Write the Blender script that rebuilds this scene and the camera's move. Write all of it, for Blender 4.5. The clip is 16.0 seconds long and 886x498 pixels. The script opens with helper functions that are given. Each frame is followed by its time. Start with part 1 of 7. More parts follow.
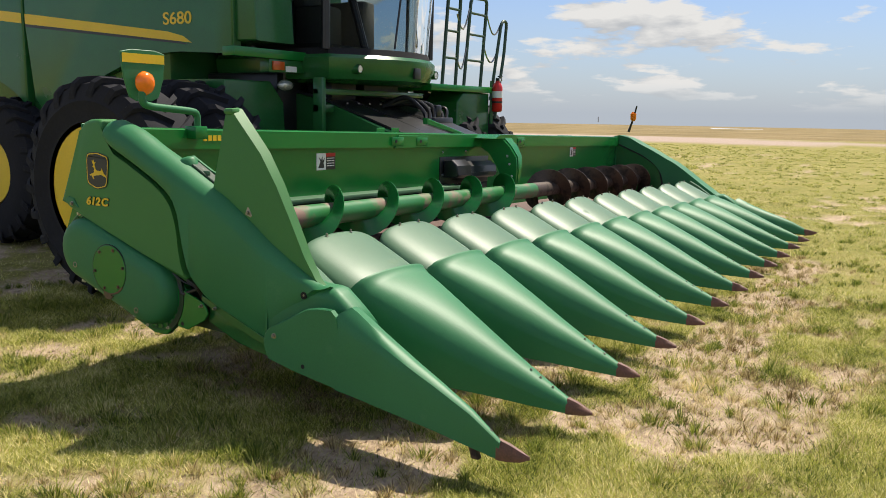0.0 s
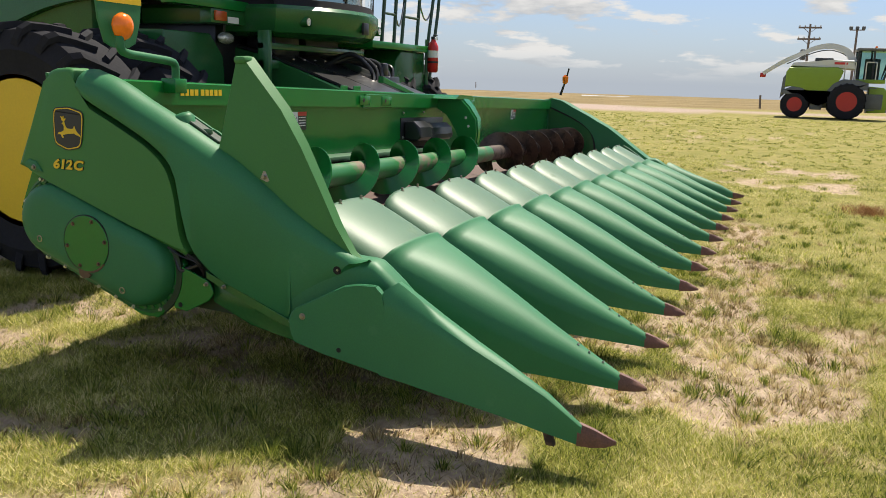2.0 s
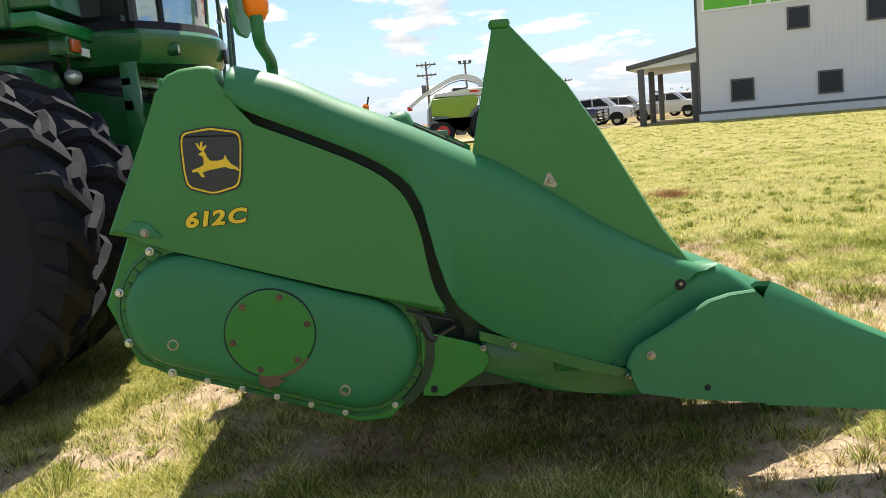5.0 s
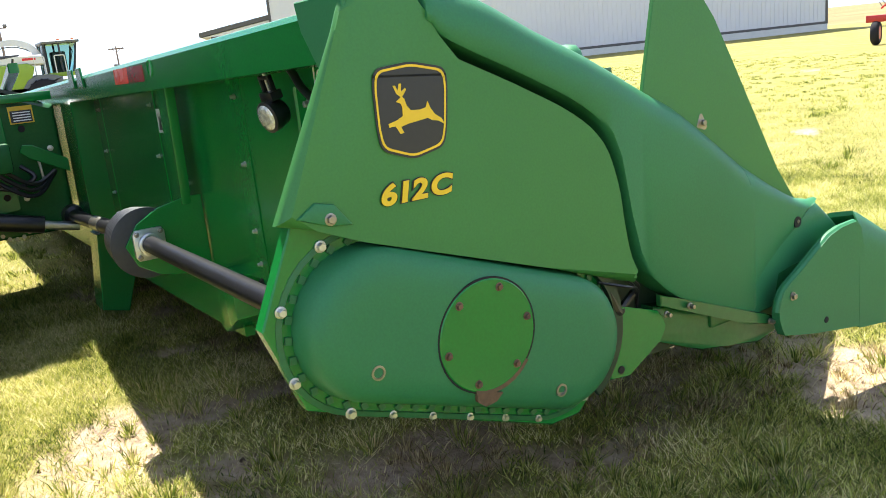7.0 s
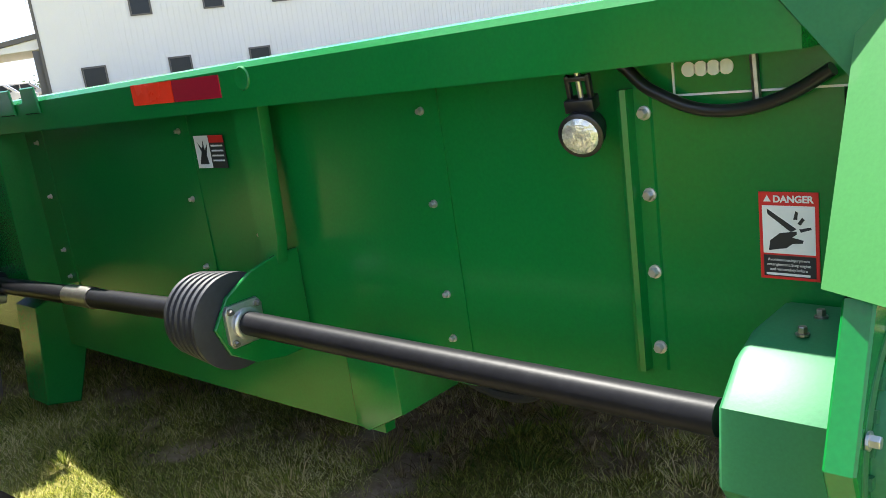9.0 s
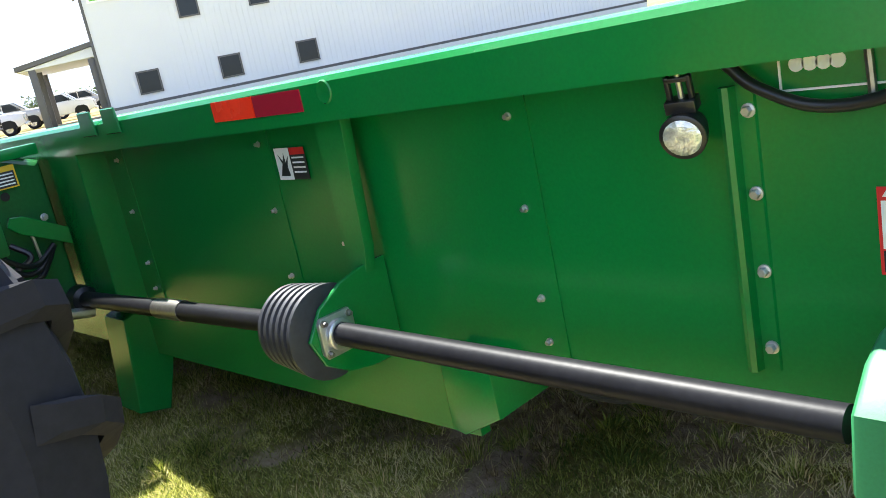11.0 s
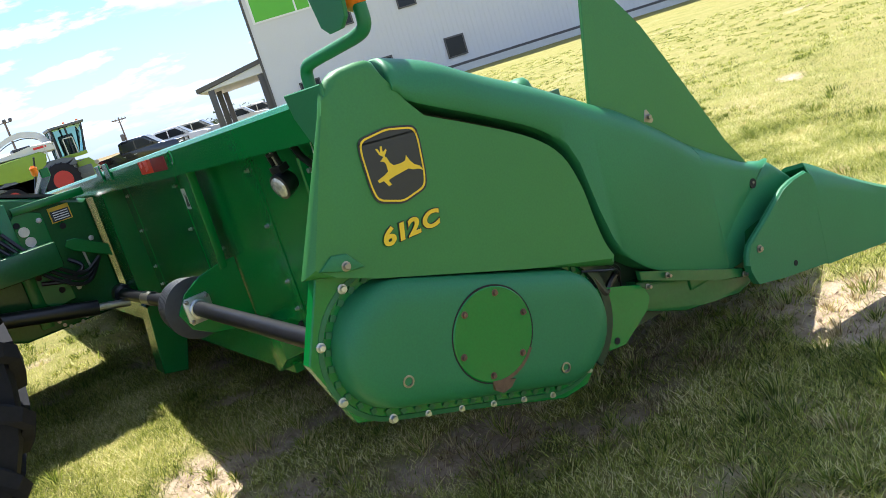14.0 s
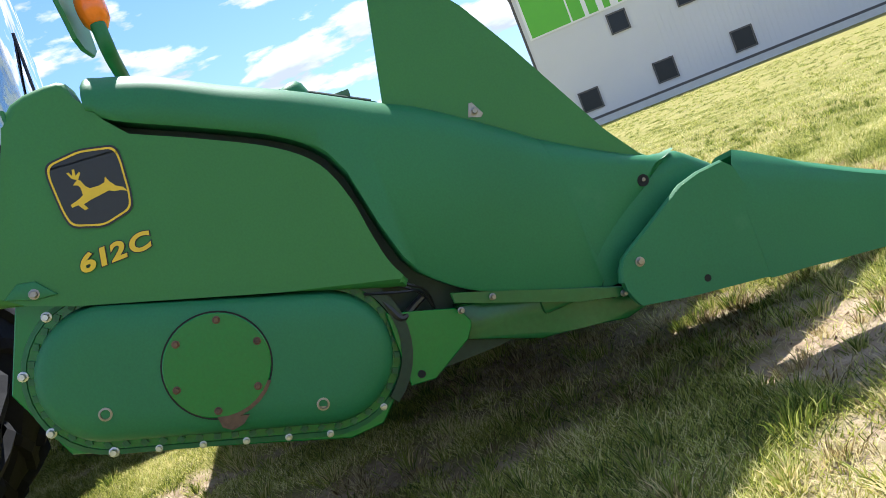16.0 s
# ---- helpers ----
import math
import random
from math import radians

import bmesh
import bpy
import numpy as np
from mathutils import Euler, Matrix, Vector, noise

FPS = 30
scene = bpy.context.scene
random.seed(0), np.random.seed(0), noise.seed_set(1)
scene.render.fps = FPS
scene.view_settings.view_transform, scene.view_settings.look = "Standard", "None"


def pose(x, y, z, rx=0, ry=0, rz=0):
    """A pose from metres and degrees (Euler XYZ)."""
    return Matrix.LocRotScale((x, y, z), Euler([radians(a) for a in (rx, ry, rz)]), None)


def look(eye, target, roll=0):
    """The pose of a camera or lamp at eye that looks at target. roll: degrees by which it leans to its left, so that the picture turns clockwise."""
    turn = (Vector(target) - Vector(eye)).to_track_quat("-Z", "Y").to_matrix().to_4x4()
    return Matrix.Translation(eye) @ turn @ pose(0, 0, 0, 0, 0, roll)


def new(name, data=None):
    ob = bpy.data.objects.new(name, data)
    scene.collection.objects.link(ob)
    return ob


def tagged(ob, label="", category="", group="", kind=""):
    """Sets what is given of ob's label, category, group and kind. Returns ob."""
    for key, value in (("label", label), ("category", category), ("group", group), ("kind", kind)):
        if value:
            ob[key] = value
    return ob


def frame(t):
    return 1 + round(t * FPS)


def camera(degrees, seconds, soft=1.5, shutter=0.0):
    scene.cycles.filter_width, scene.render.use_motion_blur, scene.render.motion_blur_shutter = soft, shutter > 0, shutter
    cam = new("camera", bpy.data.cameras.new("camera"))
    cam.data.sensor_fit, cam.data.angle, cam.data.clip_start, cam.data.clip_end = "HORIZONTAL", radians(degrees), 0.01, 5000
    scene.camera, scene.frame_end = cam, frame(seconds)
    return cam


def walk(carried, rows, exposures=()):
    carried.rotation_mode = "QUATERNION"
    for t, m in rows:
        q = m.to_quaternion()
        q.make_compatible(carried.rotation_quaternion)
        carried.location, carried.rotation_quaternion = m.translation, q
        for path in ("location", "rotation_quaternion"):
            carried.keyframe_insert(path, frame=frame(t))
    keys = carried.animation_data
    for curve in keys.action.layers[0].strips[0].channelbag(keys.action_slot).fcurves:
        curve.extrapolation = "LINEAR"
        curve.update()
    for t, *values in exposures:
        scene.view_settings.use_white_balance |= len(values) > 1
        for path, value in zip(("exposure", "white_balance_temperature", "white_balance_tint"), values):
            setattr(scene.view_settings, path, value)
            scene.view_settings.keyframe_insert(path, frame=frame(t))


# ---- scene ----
cam = camera(55.7, 16.0, soft=0.6)
PATH = [
    (0, (-3.146, -1.4, 1.634), (-1.445, -0.4, 1.309), 0.9),
    (0.5, (-3.099, -1.302, 1.591), (-1.375, -0.345, 1.254), 1.3),
    (1, (-3.028, -1.096, 1.563), (-1.274, -0.204, 1.207), 1.7),
    (1.5, (-3.085, -0.828, 1.547), (-1.3, -0.009, 1.17), 1.7),
    (2, (-3.154, -0.494, 1.559), (-1.334, 0.234, 1.16), 1.7),
    (2.5, (-3.041, -0.098, 1.54), (-1.184, 0.518, 1.13), 1.7),
    (3, (-2.97, 0.349, 1.522), (-1.069, 0.829, 1.126), 1.7),
    (3.5, (-2.914, 0.811, 1.433), (-0.976, 1.156, 1.081), -0.1),
    (4, (-2.767, 1.236, 1.365), (-0.805, 1.486, 1.067), -2.1),
    (4.5, (-2.78, 1.777, 1.397), (-0.805, 1.84, 1.087), -3.5),
    (5, (-2.663, 2.222, 1.315), (-0.687, 2.128, 1.017), -5.3),
    (5.2, (-2.582, 2.41, 1.317), (-0.612, 2.229, 1.023), -5.7),
    (7.3, (-1.389, 3.91, 1.395), (0.18, 2.769, 0.911), -5.8),
    (7.5, (-1.224, 3.982, 1.395), (0.296, 2.778, 0.905), -5.8),
    (8, (-0.847, 4.157, 1.436), (0.567, 2.835, 0.935), -5.9),
    (8.5, (-0.545, 4.303, 1.49), (0.793, 2.904, 0.986), -6.3),
    (9, (-0.24, 4.277, 1.47), (1.09, 2.865, 0.981), -7.3),
    (9.5, (-0.04, 4.32, 1.497), (1.322, 2.93, 1.033), -8.6),
    (9.7, (-0.007, 4.335, 1.52), (1.369, 2.962, 1.049), -9.2),
    (11.8, (-0.492, 4.296, 1.541), (0.961, 3.019, 1.033), -11.9),
    (12, (-0.617, 4.291, 1.532), (0.856, 3.036, 1.028), -12.0),
    (12.5, (-1.017, 4.249, 1.539), (0.497, 3.049, 1.024), -13.0),
    (13, (-1.381, 4.051, 1.497), (0.176, 2.904, 0.988), -14.0),
    (13.5, (-1.734, 4.003, 1.506), (-0.118, 2.928, 1.022), -15.5),
    (14, (-2.006, 3.903, 1.516), (-0.319, 2.923, 1.076), -17.3),
    (14.5, (-2.247, 3.545, 1.394), (-0.487, 2.68, 0.998), -19.1),
    (15, (-2.221, 3.186, 1.251), (-0.389, 2.459, 0.913), -20.5),
    (15.5, (-2.278, 2.805, 1.074), (-0.371, 2.25, 0.838), -21.7),
    (16, (-2.342, 2.409, 0.957), (-0.382, 2.049, 0.785), -21.9),
]
EXPOSURES = [(0.0, 0.60, 7000, 9), (3.0, 0.62, 7000, 9), (4.0, 0.72, 7000, 9), (4.5, 0.80, 6900, 9), (5.0, 1.12, 6800, 8), (7.3, 1.85, 6500, 8), (8.5, 1.92, 6400, 8), (9.0, 2.1, 6400, 8), (9.7, 2.4, 6400, 8), (11.8, 2.15, 6100, 8), (12.5, 1.9, 6100, 8), (13.5, 1.6, 6100, 8), (14.5, 1.25, 6000, 8), (15.0, 1.15, 6000, 8), (16.0, 1.24, 6000, 8)]
walk(cam, [(t, look(eye, target, roll)) for t, eye, target, roll in PATH], EXPOSURES)

# ---- light ----
SUN_TO = Vector((0.60, -0.13, 1.0)).normalized()
SUN_EL = math.asin(SUN_TO.z)
SUN_AZ = math.atan2(SUN_TO.x, SUN_TO.y)
world = bpy.data.worlds.new("sky")
scene.world = world
world.use_nodes = True
wn, wl = world.node_tree.nodes, world.node_tree.links
wn.clear()
w_out = wn.new("ShaderNodeOutputWorld")
w_bg = wn.new("ShaderNodeBackground")
w_sky = wn.new("ShaderNodeTexSky")
w_sky.sky_type = "NISHITA"
w_sky.sun_disc = False
w_sky.sun_elevation, w_sky.sun_rotation = SUN_EL, SUN_AZ
w_sky.air_density, w_sky.dust_density, w_sky.ozone_density = 1.0, 0.08, 2.0
w_bg.inputs["Strength"].default_value = 0.122
# cumulus: noise on the sky's dome, drawn out sideways, bright on top and greyer below
w_tc = wn.new("ShaderNodeTexCoord")
w_sep = wn.new("ShaderNodeSeparateXYZ")
w_zc = wn.new("ShaderNodeMath"); w_zc.operation = "MAXIMUM"; w_zc.inputs[1].default_value = 0.0
wl.new(w_tc.outputs["Generated"], w_sep.inputs[0])
wl.new(w_sep.outputs["Z"], w_zc.inputs[0])
w_soft = wn.new("ShaderNodeMath"); w_soft.operation = "POWER"; w_soft.inputs[1].default_value = 0.8
wl.new(w_zc.outputs[0], w_soft.inputs[0])
w_flat = wn.new("ShaderNodeCombineXYZ")
w_high = wn.new("ShaderNodeMath"); w_high.operation = "MULTIPLY"; w_high.inputs[1].default_value = 2.9
wl.new(w_soft.outputs[0], w_high.inputs[0])
wl.new(w_sep.outputs["X"], w_flat.inputs[0]); wl.new(w_sep.outputs["Y"], w_flat.inputs[1]); wl.new(w_high.outputs[0], w_flat.inputs[2])


def cloud_noise(lift, scale, detail, rough):
    off = wn.new("ShaderNodeVectorMath"); off.operation = "ADD"
    off.inputs[1].default_value = (7.3, 2.1, 4.4 + lift)
    nz = wn.new("ShaderNodeTexNoise")
    nz.inputs["Scale"].default_value, nz.inputs["Detail"].default_value, nz.inputs["Roughness"].default_value = scale, detail, rough
    wl.new(w_flat.outputs[0], off.inputs[0]); wl.new(off.outputs[0], nz.inputs["Vector"])
    return nz.outputs["Fac"]


w_here, w_above, w_field = cloud_noise(0.0, 10.0, 9, 0.55), cloud_noise(0.06, 10.0, 5, 0.5), cloud_noise(3.0, 2.6, 2, 0.5)
w_sum = wn.new("ShaderNodeMath"); w_sum.operation = "MULTIPLY_ADD"; w_sum.inputs[1].default_value = 0.35
wl.new(w_field, w_sum.inputs[0]); wl.new(w_here, w_sum.inputs[2])
w_ramp = wn.new("ShaderNodeValToRGB")
w_ramp.color_ramp.elements[0].position, w_ramp.color_ramp.elements[1].position = 0.668, 0.735
wl.new(w_sum.outputs[0], w_ramp.inputs[0])
w_diff = wn.new("ShaderNodeMath"); w_diff.operation = "SUBTRACT"
wl.new(w_here, w_diff.inputs[0]); wl.new(w_above, w_diff.inputs[1])
w_lit = wn.new("ShaderNodeMapRange")
w_lit.inputs["From Min"].default_value, w_lit.inputs["From Max"].default_value = -0.12, 0.10
wl.new(w_diff.outputs[0], w_lit.inputs["Value"])
w_shade = wn.new("ShaderNodeValToRGB")
w_shade.color_ramp.elements[0].position, w_shade.color_ramp.elements[1].position = 0.0, 1.0
w_shade.color_ramp.elements[0].color = (2.7, 2.9, 3.25, 1)
w_shade.color_ramp.elements[1].color = (4.2, 4.3, 4.5, 1)
wl.new(w_lit.outputs["Result"], w_shade.inputs[0])
w_mix = wn.new("ShaderNodeMix"); w_mix.data_type = "RGBA"
w_fade = wn.new("ShaderNodeMapRange")
w_fade.inputs["From Min"].default_value, w_fade.inputs["From Max"].default_value = 0.004, 0.035
w_dens = wn.new("ShaderNodeMath"); w_dens.operation = "MULTIPLY"
wl.new(w_sep.outputs["Z"], w_fade.inputs["Value"])
wl.new(w_ramp.outputs["Color"], w_dens.inputs[0]); wl.new(w_fade.outputs["Result"], w_dens.inputs[1])
wl.new(w_dens.outputs[0], w_mix.inputs["Factor"])
w_tint = wn.new("ShaderNodeMix"); w_tint.data_type = "RGBA"; w_tint.blend_type = "MULTIPLY"
w_tint.inputs["Factor"].default_value = 1.0
w_tint.inputs["B"].default_value = (0.47, 0.555, 0.76, 1)
wl.new(w_sky.outputs["Color"], w_tint.inputs["A"])
# pale haze towards the horizon
w_inv = wn.new("ShaderNodeMath"); w_inv.operation = "SUBTRACT"; w_inv.inputs[0].default_value = 1.0
w_pow = wn.new("ShaderNodeMath"); w_pow.operation = "POWER"; w_pow.inputs[1].default_value = 8.5
w_haze = wn.new("ShaderNodeMix"); w_haze.data_type = "RGBA"
w_haze.inputs["B"].default_value = (2.40, 2.74, 3.3, 1)
wl.new(w_zc.outputs[0], w_inv.inputs[1]); wl.new(w_inv.outputs[0], w_pow.inputs[0]); wl.new(w_pow.outputs[0], w_haze.inputs["Factor"])
wl.new(w_tint.outputs["Result"], w_haze.inputs["A"])
wl.new(w_haze.outputs["Result"], w_mix.inputs["A"]); wl.new(w_shade.outputs["Color"], w_mix.inputs["B"])
wl.new(w_mix.outputs["Result"], w_bg.inputs["Color"]); wl.new(w_bg.outputs[0], w_out.inputs[0])

sun_data = bpy.data.lights.new("sun", "SUN")
sun_data.energy, sun_data.angle, sun_data.color = 4.5, radians(0.53), (1.0, 0.95, 0.86)
sun = new("sun", sun_data)
sun.matrix_world = look(SUN_TO * 50, (0, 0, 0))

# ---- materials ----
def material(name, color, rough=0.5, metal=0.0, vary=0.12, scale=3.0, fine=60.0, bump=0.05, dirt=None, dirt_at=0.6, dirt_scale=1.5,
             coat=0.0, spread=0.0):
    """Paint or other surface with broad and fine variation, relief and optional dirt."""
    m = bpy.data.materials.new(name)
    m.use_nodes = True
    n, l = m.node_tree.nodes, m.node_tree.links
    bs = n["Principled BSDF"]
    geo = n.new("ShaderNodeNewGeometry")
    vec = geo.outputs["Position"]
    n1, n2 = n.new("ShaderNodeTexNoise"), n.new("ShaderNodeTexNoise")
    n1.inputs["Scale"].default_value, n1.inputs["Detail"].default_value = scale, 5
    n2.inputs["Scale"].default_value, n2.inputs["Detail"].default_value = fine, 3
    l.new(vec, n1.inputs["Vector"]); l.new(vec, n2.inputs["Vector"])
    add = n.new("ShaderNodeMath"); add.operation = "ADD"
    l.new(n1.outputs["Fac"], add.inputs[0]); l.new(n2.outputs["Fac"], add.inputs[1])
    rng = n.new("ShaderNodeMapRange")
    rng.inputs["From Min"].default_value, rng.inputs["From Max"].default_value = 0.6, 1.4
    rng.inputs["To Min"].default_value, rng.inputs["To Max"].default_value = 1 - vary, 1 + vary
    l.new(add.outputs[0], rng.inputs["Value"])
    fac = rng.outputs["Result"]
    if spread:
        info = n.new("ShaderNodeObjectInfo")
        r2 = n.new("ShaderNodeMapRange")
        r2.inputs["To Min"].default_value, r2.inputs["To Max"].default_value = 1 - spread, 1 + spread
        l.new(info.outputs["Random"], r2.inputs["Value"])
        mu = n.new("ShaderNodeMath"); mu.operation = "MULTIPLY"
        l.new(fac, mu.inputs[0]); l.new(r2.outputs["Result"], mu.inputs[1])
        fac = mu.outputs[0]
    sc = n.new("ShaderNodeVectorMath"); sc.operation = "SCALE"
    sc.inputs[0].default_value = color[:3]
    l.new(fac, sc.inputs["Scale"])
    out = sc.outputs["Vector"]
    if dirt:
        n3 = n.new("ShaderNodeTexNoise")
        n3.inputs["Scale"].default_value, n3.inputs["Detail"].default_value, n3.inputs["Roughness"].default_value = dirt_scale, 8, 0.65
        l.new(vec, n3.inputs["Vector"])
        rp = n.new("ShaderNodeValToRGB")
        rp.color_ramp.elements[0].position, rp.color_ramp.elements[1].position = dirt_at, min(dirt_at + 0.12, 1)
        l.new(n3.outputs["Fac"], rp.inputs[0])
        mx = n.new("ShaderNodeMix"); mx.data_type = "RGBA"
        l.new(rp.outputs["Color"], mx.inputs["Factor"])
        l.new(out, mx.inputs["A"]); mx.inputs["B"].default_value = (*dirt, 1)
        out = mx.outputs["Result"]
        rr = n.new("ShaderNodeMapRange")
        rr.inputs["To Min"].default_value, rr.inputs["To Max"].default_value = rough, min(1, rough + 0.35)
        l.new(rp.outputs["Color"], rr.inputs["Value"]); l.new(rr.outputs["Result"], bs.inputs["Roughness"])
    else:
        rr = n.new("ShaderNodeMapRange")
        rr.inputs["To Min"].default_value, rr.inputs["To Max"].default_value = max(0.02, rough - 0.08), min(1, rough + 0.08)
        l.new(n1.outputs["Fac"], rr.inputs["Value"]); l.new(rr.outputs["Result"], bs.inputs["Roughness"])
    l.new(out, bs.inputs["Base Color"])
    bs.inputs["Metallic"].default_value = metal
    bs.inputs["Coat Weight"].default_value = coat
    bs.inputs["Coat Roughness"].default_value = 0.15
    if bump:
        bp = n.new("ShaderNodeBump")
        bp.inputs["Strength"].default_value, bp.inputs["Distance"].default_value = bump, 0.01
        l.new(add.outputs[0], bp.inputs["Height"]); l.new(bp.outputs[0], bs.inputs["Normal"])
    return m


def glass(name, tint, rough=0.02):
    m = bpy.data.materials.new(name)
    m.use_nodes = True
    bs = m.node_tree.nodes["Principled BSDF"]
    bs.inputs["Base Color"].default_value = (*tint, 1)
    bs.inputs["Transmission Weight"].default_value, bs.inputs["Roughness"].default_value, bs.inputs["IOR"].default_value = 1.0, rough, 1.15
    return m


GREEN = material("green_plastic", (0.025, 0.166, 0.062), 0.50, vary=0.12, scale=2.2, fine=160, bump=0.03, dirt=(0.06, 0.205, 0.085), dirt_at=0.66, dirt_scale=3)
GREEN.node_tree.nodes["Principled BSDF"].inputs["Specular IOR Level"].default_value = 0.38
GREEN_WARM = material("yellower_green_plastic", (0.038, 0.180, 0.042), 0.50, vary=0.10, scale=2.2, fine=160, bump=0.02, dirt=(0.08, 0.21, 0.08), dirt_at=0.70)
GREEN_WARM.node_tree.nodes["Principled BSDF"].inputs["Specular IOR Level"].default_value = 0.42
GREEN_STEEL = material("green_painted_steel", (0.006, 0.170, 0.030), 0.24, vary=0.10, scale=2.0, fine=120, bump=0.02, dirt=(0.08, 0.11, 0.05), dirt_at=0.74, dirt_scale=3)
GREEN_DARK = material("green_machine_paint", (0.018, 0.120, 0.032), 0.25, vary=0.15, scale=3.0, bump=0.02, dirt=(0.06, 0.07, 0.045), dirt_at=0.68)
HOOD = material("sun_bleached_green_plastic", (0.080, 0.165, 0.092), 0.46, vary=0.12, scale=2.5, fine=140, bump=0.03, dirt=(0.105, 0.185, 0.11), dirt_at=0.62, dirt_scale=4)
HOOD.node_tree.nodes["Principled BSDF"].inputs["Specular IOR Level"].default_value = 0.36
YELLOW = material("yellow_paint", (0.75, 0.50, 0.02), 0.4, vary=0.06, bump=0.01)
DARK = material("dark_decal", (0.018, 0.02, 0.024), 0.4, vary=0.1, bump=0.0)
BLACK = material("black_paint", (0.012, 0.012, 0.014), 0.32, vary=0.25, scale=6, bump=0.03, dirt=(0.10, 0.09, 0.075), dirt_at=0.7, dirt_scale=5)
SHAFT = material("worn_black_shaft_paint", (0.012, 0.012, 0.014), 0.42, vary=0.3, scale=9, bump=0.04, dirt=(0.05, 0.045, 0.04), dirt_at=0.72, dirt_scale=14)
SHAFT.node_tree.nodes["Principled BSDF"].inputs["Specular IOR Level"].default_value = 0.12
RUBBER = material("rubber", (0.019, 0.019, 0.023), 0.85, vary=0.2, scale=4, fine=40, bump=0.15, dirt=(0.029, 0.028, 0.028), dirt_at=0.62, dirt_scale=4)
RUBBER.node_tree.nodes["Principled BSDF"].inputs["Specular IOR Level"].default_value = 0.2
RUBBER.node_tree.nodes["Principled BSDF"].inputs["Specular IOR Level"].default_value = 0.2
STEEL = material("worn_steel", (0.30, 0.28, 0.25), 0.35, 0.9, vary=0.2, scale=20, bump=0.05, dirt=(0.20, 0.11, 0.06), dirt_at=0.70, dirt_scale=30)
ZINC = material("zinc_plate", (0.55, 0.55, 0.53), 0.35, 0.85, vary=0.12, scale=15, bump=0.03)
TIP = material("worn_brown_tip", (0.145, 0.060, 0.036), 0.5, vary=0.35, scale=25, fine=120, bump=0.2, dirt=(0.13, 0.08, 0.055), dirt_at=0.6, dirt_scale=30)
RUST = material("rusty_steel", (0.13, 0.075, 0.045), 0.6, 0.2, vary=0.4, scale=9, fine=80, bump=0.2, dirt=(0.05, 0.035, 0.028), dirt_at=0.52, dirt_scale=6)
WHITE = material("white_decal", (0.8, 0.8, 0.78), 0.4, vary=0.04, bump=0.0)
RED = material("red_decal", (0.60, 0.02, 0.02), 0.35, vary=0.08, bump=0.0)
RED_DEEP = material("dark_red_reflector", (0.34, 0.01, 0.03), 0.2, vary=0.08, bump=0.0)
RED_BRIGHT = material("bright_red_reflector", (0.95, 0.04, 0.012), 0.25, vary=0.05, bump=0.0)
MARKER_RED = material("red_orange_marker_lens", (0.55, 0.10, 0.02), 0.2, vary=0.1, scale=20, bump=0.02, coat=0.2)
AMBER = material("amber_lens", (0.95, 0.20, 0.01), 0.15, vary=0.1, scale=20, bump=0.02, coat=0.15)
RIB_SEAL = material("green_rib_seal", (0.018, 0.125, 0.040), 0.5, vary=0.2, scale=20, bump=0.1)
NEAR_BLACK = material("dark_seal", (0.008, 0.030, 0.012), 0.5, vary=0.3, scale=20, bump=0.1)
RED_FLOOR = material("worn_red_brown_floor", (0.10, 0.052, 0.042), 0.6, vary=0.3, scale=6, bump=0.1)
AUGER_BROWN = material("dark_brown_worn_steel", (0.075, 0.050, 0.036), 0.5, 0.2, vary=0.4, scale=7, fine=70, bump=0.15, dirt=(0.03, 0.024, 0.02), dirt_at=0.5, dirt_scale=5)
BOOT = material("ribbed_rubber", (0.030, 0.032, 0.038), 0.5, vary=0.25, scale=12, bump=0.05)
# near-black shade colour for uncut holes and gaps; also paints the stand loop
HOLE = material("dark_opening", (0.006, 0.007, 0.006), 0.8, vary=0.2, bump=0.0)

# ---- mesh helpers ----
def part(name, bm, mat, parent=None, label="", smooth=30):
    """Links a bmesh as one mesh object under a thing or a part."""
    me = bpy.data.meshes.new(name)
    bmesh.ops.recalc_face_normals(bm, faces=bm.faces)
    bm.to_mesh(me)
    bm.free()
    me.materials.append(mat)
    if smooth:
        me.shade_smooth()
        me.set_sharp_from_angle(angle=radians(smooth))
    ob = new(name, me)
    if parent:
        ob.parent = parent
    if label:
        ob["label"] = label
    return ob


def share(name, me, parent, m):
    ob = new(name, me)
    ob.parent = parent
    ob.matrix_local = m
    return ob


def thing(name, label, category, m=None, group="", kind=""):
    ob = new(name)
    ob.empty_display_size = 0.1
    if m:
        ob.matrix_world = m
    return tagged(ob, label, category, group, kind)


def box(bm, x0, x1, y0, y1, z0, z1, bevel=0.0, seg=2):
    vs = [bm.verts.new((x, y, z)) for x in (x0, x1) for y in (y0, y1) for z in (z0, z1)]
    fs = [bm.faces.new([vs[i] for i in q]) for q in ((0, 1, 3, 2), (4, 6, 7, 5), (0, 4, 5, 1), (2, 3, 7, 6), (0, 2, 6, 4), (1, 5, 7, 3))]
    if bevel:
        es = {e for f in fs for e in f.edges}
        bmesh.ops.bevel(bm, geom=list(es), offset=bevel, segments=seg, affect="EDGES", profile=0.5)
    return bm


def boxes(*bs, bevel=0.0):
    bm = bmesh.new()
    for b in bs:
        box(bm, *b, bevel=bevel)
    return bm


